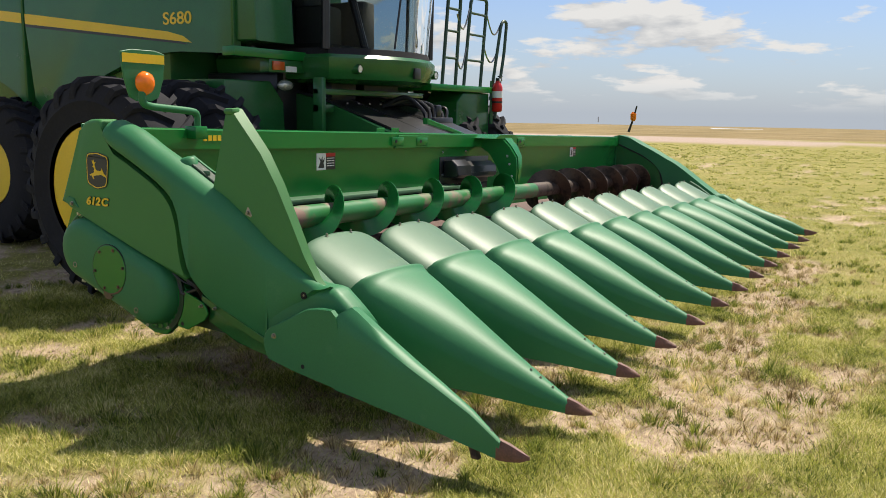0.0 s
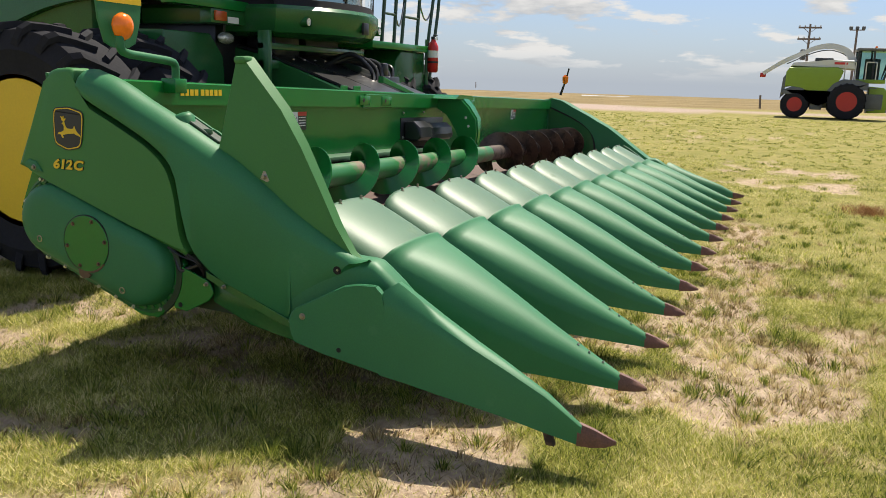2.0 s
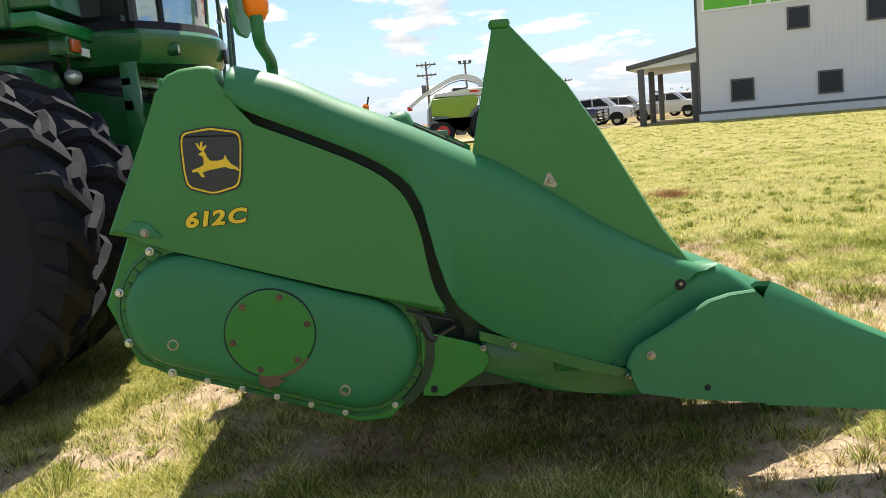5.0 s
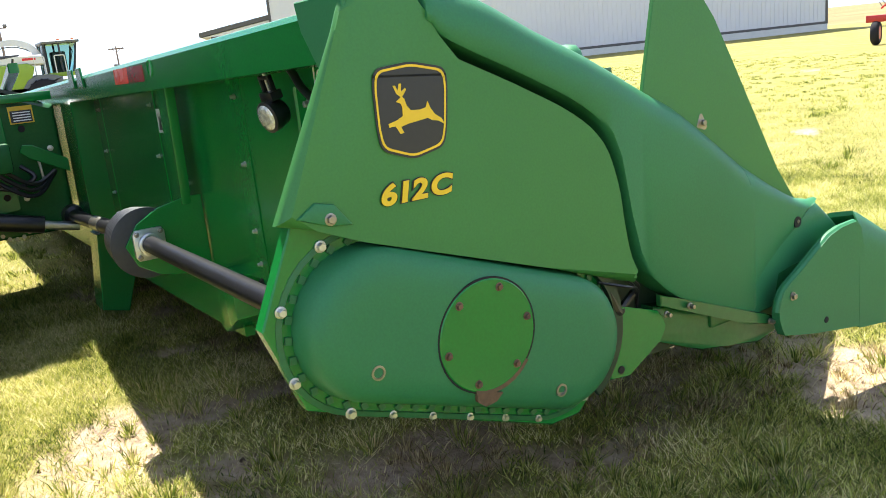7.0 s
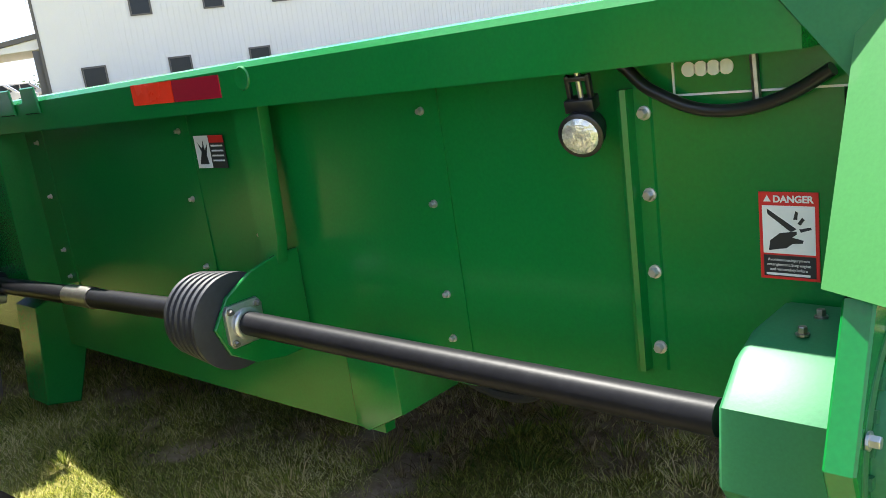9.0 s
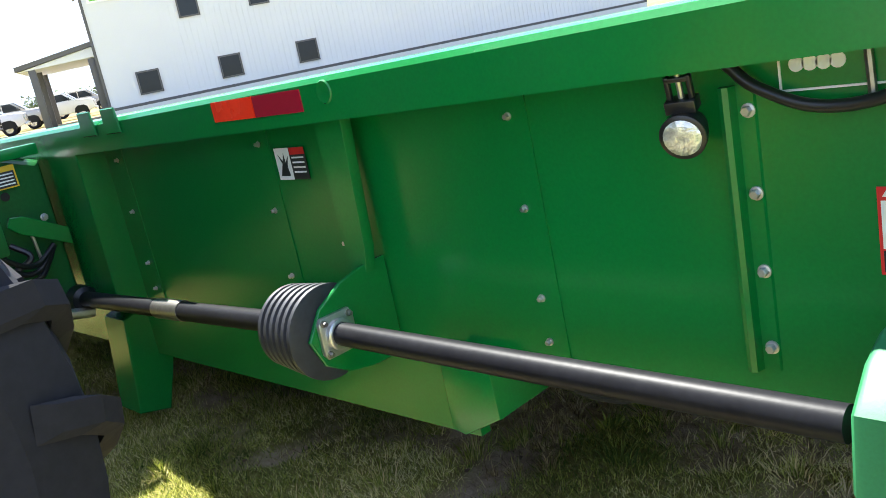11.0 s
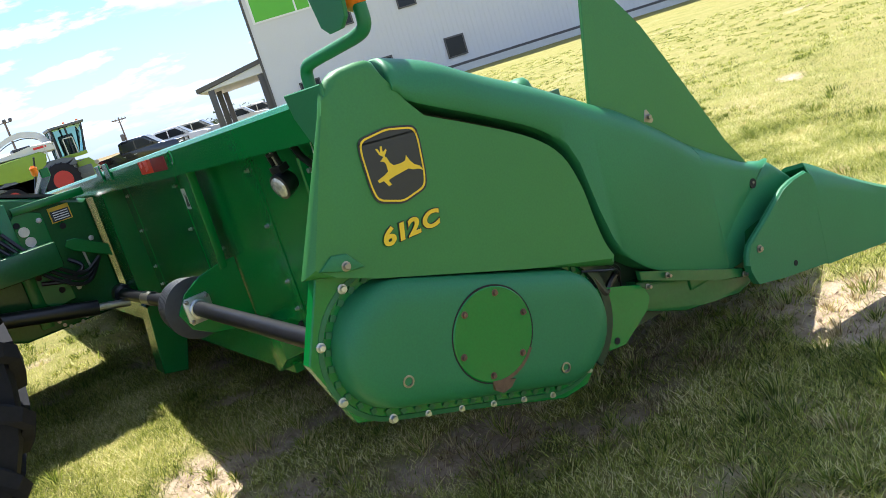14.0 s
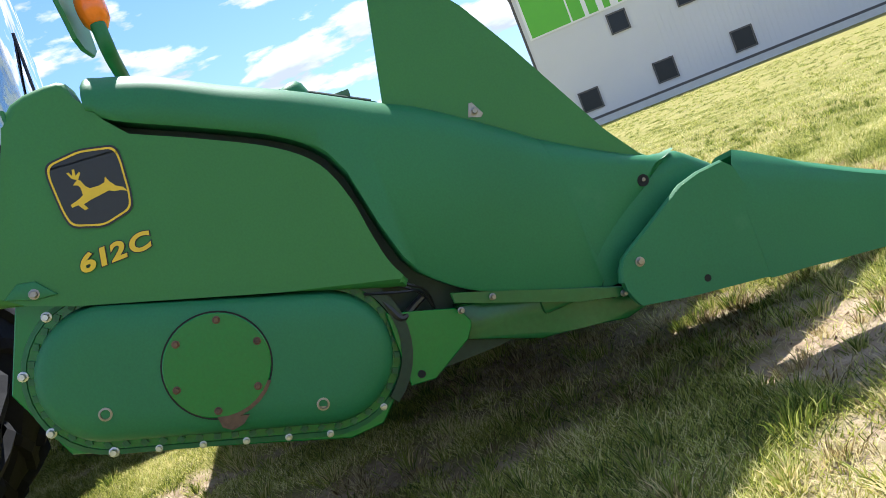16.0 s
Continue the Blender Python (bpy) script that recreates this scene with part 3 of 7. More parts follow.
    x, y = x[keep], y[keep]
    n = len(x)
    size = 0.004 + 0.012 * rs.rand(n) ** 3
    v = rs.normal(0, 0.45, (n, 4, 3)) + np.array([[1, 0, 0], [-0.6, 0.8, 0], [-0.6, -0.8, 0], [0, 0, 1.0]])
    v = v * size[:, None, None] * np.array([1, 1, 0.8]) + np.stack((x, y, ground_height(x, y)), -1)[:, None, :]
    tri = (np.arange(n)[:, None, None] * 4 + np.array([[0, 1, 3], [1, 2, 3], [2, 0, 3]])).reshape(-1, 3)
    me = bpy.data.meshes.new("soil_clods")
    me.from_pydata(v.reshape(-1, 3).tolist(), [], tri.tolist())
    me.materials.append(CLOD)
    tagged(new("soil_clods", me), "small crumbs of sandy soil and pebbles on bare ground", "soil", kind="stuff")
    n = 900
    r, a = np.abs(rs.normal(0, 0.16, n)), rs.rand(n) * 2 * np.pi
    blades("dry_weed_clump", 8.9 + r * np.cos(a) * 1.4, -1.6 + r * np.sin(a), rs.uniform(0.03, 0.12, n), np.full(n, 0.006), rs.uniform(0.4, 1.6, n), WEED, 8, "dead rust-brown weed clump on the lawn")


CLOD = grass_material("soil_crumbs", (0.14, 0.095, 0.06), (0.34, 0.25, 0.17), (0.55, 0.45, 0.34))
WEED = grass_material("dead_weed", (0.20, 0.09, 0.035), (0.36, 0.19, 0.08), (0.50, 0.34, 0.16))
scatter_lawn()

# ---- corn header ----
ROW = 0.762
header = thing("corn_header", "green twelve-row corn header with pointed snouts, attached to the combine", "corn header",
               pose(0, 0, 0, 0, 0.45, 0))
TOP_B = [(2.70, 1.555), (2.55, 1.508), (2.38, 1.42), (2.23, 1.35), (2.14, 1.305), (1.97, 1.215), (1.86, 1.16), (1.68, 1.04), (1.50, 0.91), (1.30, 0.775), (1.18, 0.70)]
GROOVE = [(2.70, 1.545), (2.705, 1.44), (2.66, 1.40), (2.46, 1.305), (2.28, 1.21), (2.18, 1.12), (2.135, 1.00), (2.12, 0.89), (2.10, 0.79), (2.06, 0.71)]


def end_shield(parent, mirror=False):
    """Plastic end cover in two panels, a steel end sheet behind them."""
    def X(a, b):
        return (-b, -a) if mirror else (a, b)
    side = "high" if mirror else "low"
    groove = smooth_line(GROOVE, 4)
    rear = [(3.12, 1.06), (2.925, 1.45), (2.910, 1.487), (2.896, 1.517), (2.875, 1.539), (2.845, 1.553), (2.80, 1.558), (2.770, 1.556), (2.752, 1.545), (2.745, 1.50), (2.737, 1.445), (2.720, 1.405)] + [(y + 0.030, z - 0.018) for y, z in groove[9:-1]] + \
           [(2.112, 0.688), (2.45, 0.815), (2.91, 1.012), (3.03, 1.035)]
    bm = prism(rear, *X(0.016, 0.140), bevel=0.026, seg=5, sides=side)
    for v in bm.verts:
        v.co.y += min(1.0, max(0.0, (v.co.y - 2.79) / 0.09)) * (0.030 if abs(v.co.x) < 0.075 else -0.020)
    part("rear_panel", bm, GREEN_WARM, parent, "faded green moulded plastic panel")
    # front panel: an arched shell whose lower rim follows the groove
    tops = np.array(smooth_line(TOP_B, 4)[::-1])
    rim = np.array(([(1.40, 0.42), (1.54, 0.440), (1.585, 0.453), (1.72, 0.508), (1.90, 0.583), (1.96, 0.618), (2.02, 0.668)] + groove[::-1][:-4] + [(2.735, 1.46)]))
    secs = []
    x0, x1 = 0.008, 0.225
    for y in [2.728, 2.722, 2.712] + [2.70 - 0.0291 * k for k in range(40)] + [1.552, 1.544, 1.540]:
        top = float(np.interp(y, tops[:, 0], tops[:, 1])) - (0.055 if y > 2.725 else 0.022 if y > 2.72 else 0.006 if y > 2.71 else 0)
        bot = min(float(np.interp(y, rim[:, 0], rim[:, 1])) + (0.045 if y < 1.542 else 0.022 if y < 1.548 else 0.009 if y < 1.556 else 0), top - 0.035)
        r = min(0.105, (top - bot) * 0.75)
        sh = 0.060 * max(0.0, 2.25 - y)
        ring = [(x0 + 0.04, bot), (x0 + 0.007, bot + 0.001), (x0, bot + min(0.012, 0.2 * r))]
        ring += [(x0 + r - r * math.cos(q), top - r + r * math.sin(q)) for q in [math.pi / 2 * k / 7 for k in range(8)]]
        ring += [(x1 - r + r * math.sin(q), top - r + r * math.cos(q)) for q in [math.pi / 2 * k / 7 for k in range(8)]]
        ring += [(x1, bot)]
        secs.append([((-1 if mirror else 1) * (px + sh), y, pz) for px, pz in ring])
    bm = loft(secs)
    part("front_panel", bm, GREEN, parent, "smooth green moulded plastic shield", smooth=45)
    sheet = [(2.735, 1.38), (2.65, 1.44), (2.3, 1.30), (1.9, 1.08), (1.35, 0.70), (1.3, 0.42), (1.9, 0.40), (2.4, 0.42), (2.735, 0.56)]
    # near-black backing sheet; its colour puts shade into the groove between the panels
    part("end_sheet", prism(sheet, *X(0.13, 0.20)), NEAR_BLACK, parent)
    flange = [(0.02, 1.53), (0.27, 1.53), (0.25, 1.46), (0.15, 1.34), (0.09, 1.25), (0.075, 1.06), (0.03, 1.06)]
    if not mirror:
        part("inner_flange", prism(flange, 2.918, 2.93, "y", bevel=0.003, seg=1), GREEN, parent)


end_shield(header)


def shield_hardware(parent):
    """Deflector, gear case and the small hardware of the end seen from close by."""
    tri = [(1.965, 1.20), (1.862, 1.615), (1.845, 1.632), (1.822, 1.627), (1.80, 1.595), (1.63, 1.40), (1.53, 1.24), (1.44, 1.075), (1.34, 0.89), (1.262, 0.775), (1.207, 0.733), (1.225, 0.728), (1.33, 0.775)]
    bm = prism(tri, 0.072, 0.088, bevel=0.003, seg=1)
    for v in bm.verts:
        v.co.x += 0.022 + 0.040 * max(0.0, 2.25 - v.co.y) - 0.10 * max(0.0, 1.5 - v.co.y)
    d = part("deflector", bm, GREEN_WARM, parent, "upright triangular green plastic deflector")
    rim = [(1.855, 1.628), (1.822, 1.622), (1.63, 1.40), (1.53, 1.24), (1.44, 1.075), (1.34, 0.89), (1.262, 0.775), (1.212, 0.733)]
    bm = bmesh.new()
    secs = []
    for i, (y, z) in enumerate(rim):
        t = i / (len(rim) - 1)
        w = 0.072 * (1 - 0.6 * t)
        o = 0.094 + 0.040 * (2.25 - y) - 0.10 * max(0.0, 1.5 - y)
        secs.append([(o, y, z), (o + w, y - 0.012, z + 0.008), (o + w, y, z - 0.004), (o + 0.01, y + 0.012, z - 0.008)])
    loft(secs, bm)
    part("flange", bm, GREEN_WARM, d)
    part("tip_ear", boxes((0.098, 0.165, 1.805, 1.872, 1.598, 1.632), bevel=0.014), GREEN_WARM, d)
    part("clip", prism([(1.738, 1.078), (1.698, 1.064), (1.686, 1.074), (1.708, 1.118), (1.720, 1.118)], 0.108, 0.135, bevel=0.002, seg=1), STEEL, d, "worn bare-metal bolted tab")
    bolt(d, (0.110, 1.712, 1.090), r=0.014, h=0.014)
    # solid near-black block stands for the slot's shaded inside
    part("slot", prism([(2.175, 1.300), (2.165, 1.332), (1.985, 1.236), (1.99, 1.20)], 0.135, 0.205, bevel=0.004, seg=1), NEAR_BLACK, parent, "dark slot in the shield's top")
    part("slot_strip", boxes((0.150, 0.160, 2.035, 2.125, 1.268, 1.290), bevel=0.002), HOOD, parent)
    part("slot_rail", loft([[(0.204, y, z), (0.204, y, z + 0.022), (0.222, y, z + 0.020), (0.222, y, z)] for y, z in ((2.22, 1.345), (2.12, 1.292), (2.07, 1.266), (2.055, 1.262), (1.96, 1.208))]), GREEN, parent)
    lip = part("slot_lip", lathe([(-0.05, 0.062), (0.0, 0.066), (0.022, 0.060), (0.038, 0.042), (0.044, 0.012)], 28, "z"), GREEN, parent, "rounded moulded lip over the slot", smooth=60)
    lip.matrix_local = pose(0.160, 2.215, 1.322, -27) @ Matrix.Diagonal((0.85, 1.0, 0.75, 1))
    # gear case
    c0, c1, rad = (2.395, 0.59), (2.945, 0.79), 0.185
    def oval(r, n=18):
        t = math.atan2(c1[1] - c0[1], c1[0] - c0[0])
        pts = []
        for k in range(n + 1):
            a = t + math.pi / 2 - math.pi * k / n
            pts.append((c1[0] + r * math.cos(a), c1[1] + r * math.sin(a)))
        for k in range(n + 1):
            a = t - math.pi / 2 - math.pi * k / n
            pts.append((c0[0] + r * math.cos(a), c0[1] + r * math.sin(a)))
        return pts
    plate = [(3.20, 0.83), (3.10, 1.05), (2.97, 1.06), (2.3, 0.82), (2.15, 0.63), (2.19, 0.46), (2.32, 0.345), (2.42, 0.344), (3.122, 0.620)]
    g = part("gear_case", prism(plate, 0.055, 0.10, bevel=0.004, seg=1), GREEN_STEEL, parent, "green painted pressed-steel gear case")
    secs = []
    for x, r in ((0.066, rad + 0.028), (0.057, rad + 0.026), (0.055, rad + 0.006), (0.030, rad), (-0.003, rad - 0.005), (-0.022, rad - 0.018), (-0.033, rad - 0.040), (-0.038, rad - 0.075), (-0.039, rad - 0.11)):
        secs.append([(x, y, z) for y, z in oval(r)])
    part("cover", loft(secs), GREEN, g, "smooth domed green cover", smooth=50)
    secs = []
    for x, r in ((0.060, rad + 0.045), (0.053, rad + 0.043), (0.051, rad + 0.030), (0.058, rad + 0.026)):
        secs.append([(x, y, z) for y, z in oval(r)])
    part("seal_rim", loft(secs, caps=False), RIB_SEAL, g, "dark green ribbed seal rim", smooth=50)
    disc = part("access_disc", lathe([(-0.030, 0.142), (-0.040, 0.142), (-0.042, 0.139)], 48, at=(0, 2.672, 0.700)), GREEN_STEEL, g, "round bolted access cover")
    part("disc_gap", lathe([(-0.034, 0.1465), (-0.0395, 0.1465)], 48, at=(0, 2.672, 0.700)), HOLE, g)
    for k in range(6):
        a = math.radians(111 - 60 * k)
        bolt(disc, (-0.041, 2.672 + 0.122 * math.cos(a), 0.700 + 0.122 * math.sin(a)), r=0.0115, h=0.009, mat=RUST)
    arc = [math.radians(q) for q in range(-140, -56, 12)]
    stain = [(2.672 + 0.139 * math.cos(q), 0.700 + 0.139 * math.sin(q)) for q in arc]
    stain += [(2.722, 0.540), (2.700, 0.522), (2.668, 0.526), (2.645, 0.543)]
    stain += [(2.672 + (0.150 - 0.00008 * i * i) * math.cos(q), 0.700 + (0.150 - 0.00008 * i * i) * math.sin(q)) for i, q in enumerate(arc[:5][::-1])]
    part("rust_stain", prism(stain, -0.0425, -0.030), RUST, g, "brown rust stain under the access cover", smooth=0)
    for y, z in ((2.98, 0.696), (2.455, 0.487)):
        part("drain_plug", lathe([(-0.02, 0.018), (-0.041, 0.018), (-0.0415, 0.013), (-0.036, 0.011)], 16, at=(0, y, z)), STEEL, g)
    rib = bpy.data.meshes.new("rim_rib")
    bm = boxes((-0.003, 0.008, -0.008, 0.008, -0.009, 0.009))
    bm.to_mesh(rib); bm.free(); rib.materials.append(RIB_SEAL)
    ring = oval(rad + 0.016, 40)
    dist, last = 0.0, ring[0]
    for q in ring[1:] + ring[:1]:
        steps = max(1, round(math.hypot(q[0] - last[0], q[1] - last[1]) / 0.008))
        for k in range(steps):
            dist += math.hypot(q[0] - last[0], q[1] - last[1]) / steps
            if dist > 0.042:
                dist = 0.0
                u = (k + 1) / steps
                y, z = last[0] + (q[0] - last[0]) * u, last[1] + (q[1] - last[1]) * u
                share("rim_rib", rib, g, Matrix.Translation((0.051, y, z)) @ Matrix.Rotation(math.atan2(z - 0.69, y - 2.67), 4, "X"))
        last = q
    rim_pts = oval(rad + 0.036, 8)
    for i in (0, 2, 4, 6, 8):
        bolt(g, (0.053, *rim_pts[i]), r=0.015, h=0.016, mat=ZINC)
    for i in (9, 11, 13, 15, 17):
        bolt(g, (0.053, *rim_pts[i]), r=0.011, h=0.011, mat=ZINC)
    (ya, za), (yb, zb) = rim_pts[0], rim_pts[17]
    for k in range(1, 5):
        t = k / 5
        bolt(g, (0.053, ya + (yb - ya) * t, za + (zb - za) * t), r=0.011, h=0.011, mat=ZINC)
    (ya, za), (yb, zb) = rim_pts[8], rim_pts[9]
    for k in range(1, 5):
        t = k / 5
        bolt(g, (0.053, ya + (yb - ya) * t, za + (zb - za) * t), r=0.011, h=0.011, mat=ZINC)
    g.location.x = 0.012
    # rear panel's corner tab and bolt
    tab = [(3.105, 1.068), (3.06, 1.097), (3.015, 1.087), (2.975, 1.034), (3.03, 1.04)]
    part("corner_tab", prism(tab, 0.008, 0.05, bevel=0.005, seg=2), GREEN, parent)
    bolt(parent, (0.010, 3.029, 1.056), r=0.015, h=0.012)
    # front bracket under the panel joint
    br = [(2.195, 0.640), (2.10, 0.607), (2.003, 0.574), (1.984, 0.553), (1.970, 0.520), (1.975, 0.505), (1.998, 0.474), (2.13, 0.405), (2.205, 0.415)]
    b = part("guard_plate", prism(br, 0.05, 0.062, bevel=0.003, seg=1), GREEN_STEEL, parent)
    part("plate_hole", lathe([(0.047, 0.012), (0.0495, 0.012)], 12, at=(0, 2.165, 0.435)), HOLE, b)
    for y, z in ((1.889, 0.563), (1.508, 0.413), (1.991, 0.563)):
        bolt(parent, (0.03, y, z), r=0.011, h=0.018)
    lower = [(1.99, 0.575), (1.995, 0.465), (1.78, 0.375), (1.65, 0.355), (1.50, 0.322), (1.37, 0.345), (1.40, 0.39), (1.55, 0.43), (1.9, 0.56)]
    part("lower_sheet", prism(lower, 0.08, 0.30, bevel=0.01, seg=2), GREEN_DARK, parent, "green lower sheet scuffed brown at the front")
    band = [(2.395 + 0.214 * math.cos(a), 0.59 + 0.214 * math.sin(a)) for a in [radians(q) for q in range(128, 245, 9)]]
    band += [(2.395 + 0.246 * math.cos(a), 0.59 + 0.246 * math.sin(a)) for a in [radians(q) for q in range(236, 118, -9)]]
    part("joint_flange", prism(band, 0.046, 0.062, bevel=0.002, seg=1), NEAR_BLACK, parent, "dark steel joint flange")
    part("lower_rail", prism([(2.0, 0.622), (1.93, 0.596), (1.72, 0.515), (1.50, 0.432), (1.47, 0.41), (1.48, 0.392), (1.64, 0.441), (1.93, 0.560), (2.0, 0.588)], 0.038, 0.06, bevel=0.003, seg=1), GREEN_DARK, parent, "dark green rail under the shield")
    for dy, dz in ((0.0, 0.0), (0.012, -0.02), (0.02, 0.012)):
        part("wire", tube(bend([(0.05, 2.22 + dy, 0.735 + dz), (0.03, 2.13, 0.70 + dz), (0.06, 2.08 - dy, 0.66), (0.09, 2.05, 0.60 + dz)], 0.05), 0.0045, 6), BLACK, parent)
    part("hose", tube(bend([(0.06, 2.20, 0.70), (0.05, 2.16, 0.60), (0.07, 2.12, 0.62), (0.08, 2.07, 0.64)], 0.04), 0.012, 8), BLACK, parent)
    hole = part("shield_hole", lathe([(0.070, 0.019), (0.0625, 0.019), (0.0635, 0.013)], 20, at=(0, 1.304, 0.702)), HOLE, parent)
    bolt(hole, (0.0625, 1.302, 0.704), r=0.0065, h=0.003)


shield_hardware(header)


def end_snout(parent, sign=1):
    """Half-round outer divider: flat outside, rounded top, tapering to a dark wear point."""
    st = [(0.145, 0.205, 0.122, 0.050), (0.30, 0.312, 0.15, 0.10), (0.48, 0.405, 0.185, 0.15), (0.62, 0.473, 0.207, 0.19), (0.80, 0.568, 0.235, 0.235),
          (0.92, 0.632, 0.258, 0.265), (0.99, 0.668, 0.268, 0.282), (1.015, 0.678, 0.272, 0.288), (1.025, 0.684, 0.275, 0.291)]
    outline = [(0.0, 0.0), (0.0, 0.55), (0.004, 0.77), (0.05, 0.925), (0.22, 1.0), (0.48, 0.97), (0.72, 0.84), (0.90, 0.62), (1.0, 0.35), (1.0, 0.12), (0.6, 0.02)]
    back = [0.03, 0.03, 0.03, 0.015, -0.03, -0.01, 0.02, 0.05, 0.06, 0.06, 0.04]
    secs = []
    for y, top, bot, w in st:
        k = min(1.0, max(0.0, (y - 0.80) / 0.22))
        secs.append([(sign * (u * w - 0.008), y + k * d, bot + v * (top - bot)) for (u, v), d in zip(outline, back)])
    # open rear: a rolled rim and a hollow inside
    secs.append([(sign * (0.02 + (abs(px) - 0.02) * 0.93), py + 0.002, 0.32 + (pz - 0.32) * 0.955) for px, py, pz in secs[-1]])
    secs.append([(sign * (0.05 + (abs(px) - 0.05) * 0.80), py - 0.16, 0.30 + (pz - 0.30) * 0.66) for px, py, pz in secs[-2]])
    s = part("end_snout", loft(secs), GREEN, parent, "smooth green plastic end snout", smooth=45)
    side = [(1.030, 0.570), (1.046, 0.640), (1.075, 0.668), (1.16, 0.664), (1.228, 0.649), (1.30, 0.611), (1.38, 0.567), (1.45, 0.532), (1.478, 0.515), (1.497, 0.488), (1.507, 0.455), (1.507, 0.425), (1.495, 0.39), (1.48, 0.362), (1.32, 0.325), (1.04, 0.278), (1.030, 0.30)]
    part("side_plate", prism(side, *((-0.0075, 0.022) if sign > 0 else (-0.022, 0.0075))), GREEN, s)
    part("plate_lip", tube([(sign * 0.006, y, z - 0.008) for y, z in side[2:11]], 0.0138, 10), GREEN, s)
    # recessed neck between the shield and the snout
    def arch(y, top, r, x0, x1, low):
        ring = [(x0, y, low)]
        ring += [(x0 + r - r * math.cos(q), y, top - r + r * math.sin(q)) for q in [math.pi / 2 * k / 6 for k in range(7)]]
        ring += [(x1 - r + r * math.sin(q), y, top - r + r * math.cos(q)) for q in [math.pi / 2 * k / 6 for k in range(7)]]
        ring += [(x1, y, low)]
        return [(sign * px, py, pz) for px, py, pz in ring]
    secs = []
    for y, top, r in ((1.58, 0.88, 0.09), (1.48, 0.85, 0.09), (1.34, 0.78, 0.08), (1.25, 0.757, 0.07), (1.17, 0.752, 0.06), (1.14, 0.745, 0.055), (1.10, 0.715, 0.055), (1.04, 0.665, 0.055), (0.97, 0.60, 0.055)):
        secs.append(arch(y, top, r, 0.022 + 0.055 * (2.25 - y), 0.25, 0.44))
    part("collar", loft(secs), GREEN, s, smooth=50)
    # upper lip of the shield over the collar
    tops = [(1.165, 0.760), (1.18, 0.757), (1.21, 0.758), (1.25, 0.768), (1.32, 0.803), (1.38, 0.838), (1.44, 0.874), (1.56, 0.952)]
    secs = []
    for k in range(11):
        u = k / 10
        ring = []
        low = 0.45 + 0.225 * u ** 0.7
        for h in range(15):
            v = min(1.0, h / 8)
            y = 1.56 + ((1.29 - 0.127 * v ** 1.5) - 1.56) * u
            top = float(np.interp(y, [q[0] for q in tops], [q[1] for q in tops]))
            r = 0.10 - 0.070 * u
            x0 = 0.0083 + 0.060 * (2.25 - y) - (0.003 if k == 10 and h > 1 else 0.0) + (0.016 if h == 0 else 0.005 if h == 1 else 0.0)
            if h <= 4:
                ring.append((x0, y, low + (top - r - low) * h / 4))
            elif h <= 10:
                q = math.pi / 2 * (h - 4) / 6
                ring.append((x0 + r - r * math.cos(q), y, top - r + r * math.sin(q)))
            else:
                ring.append((x0 + r + 0.03 * (h - 10), y, top - 0.012 * (h - 10)))
        secs.append([(sign * px, py, pz) for px, py, pz in ring])
    part("neck", loft(secs), GREEN, s, smooth=50)
    tip = [[(sign * (u * 0.056 - 0.010), 0.160, 0.120 + v * 0.090) for u, v in ((0, 0), (0, .6), (.3, 1), (.7, 1), (1, .6), (1, 0))],
           [(sign * (u * 0.050 - 0.007), 0.10, 0.122 + v * 0.072) for u, v in ((0, 0), (0, .6), (.3, 1), (.7, 1), (1, .6), (1, 0))],
           [(sign * (u * 0.034 + 0.0), 0.045, 0.130 + v * 0.043) for u, v in ((0, 0), (0, .6), (.3, 1), (.7, 1), (1, .6), (1, 0))],
           [(sign * (u * 0.010 + 0.008), 0.005, 0.148 + v * 0.012) for u, v in ((0, 0), (0, .6), (.3, 1), (.7, 1), (1, .6), (1, 0))]]
    part("wear_tip", loft(tip), TIP, s, "worn brown pointed wear tip", smooth=50)
    bolt(s, (sign * -0.008, 1.439, 0.488), "-x" if sign > 0 else "+x", r=0.016, h=0.012)
    part("hole", lathe([(-0.006 * sign, 0.012), (-0.0095 * sign, 0.011)], 12, at=(0, 1.253, 0.357)), HOLE, s)
    for y, z in ((0.20, 0.236), (0.27, 0.272)):
        bolt(s, (sign * 0.018, y, z), "+z", r=0.009, h=0.007)
    part("skid", loft([[(sign * (0.01 + a * .03), 0.275 + b * .035 - c * .02, 0.15 - c * .06) for a, b in ((0, 0), (1, 0), (1, 1), (0, 1))] for c in (0, 1)]), RUST, s, "rusty skid bracket")
    return s


end_snout(header)


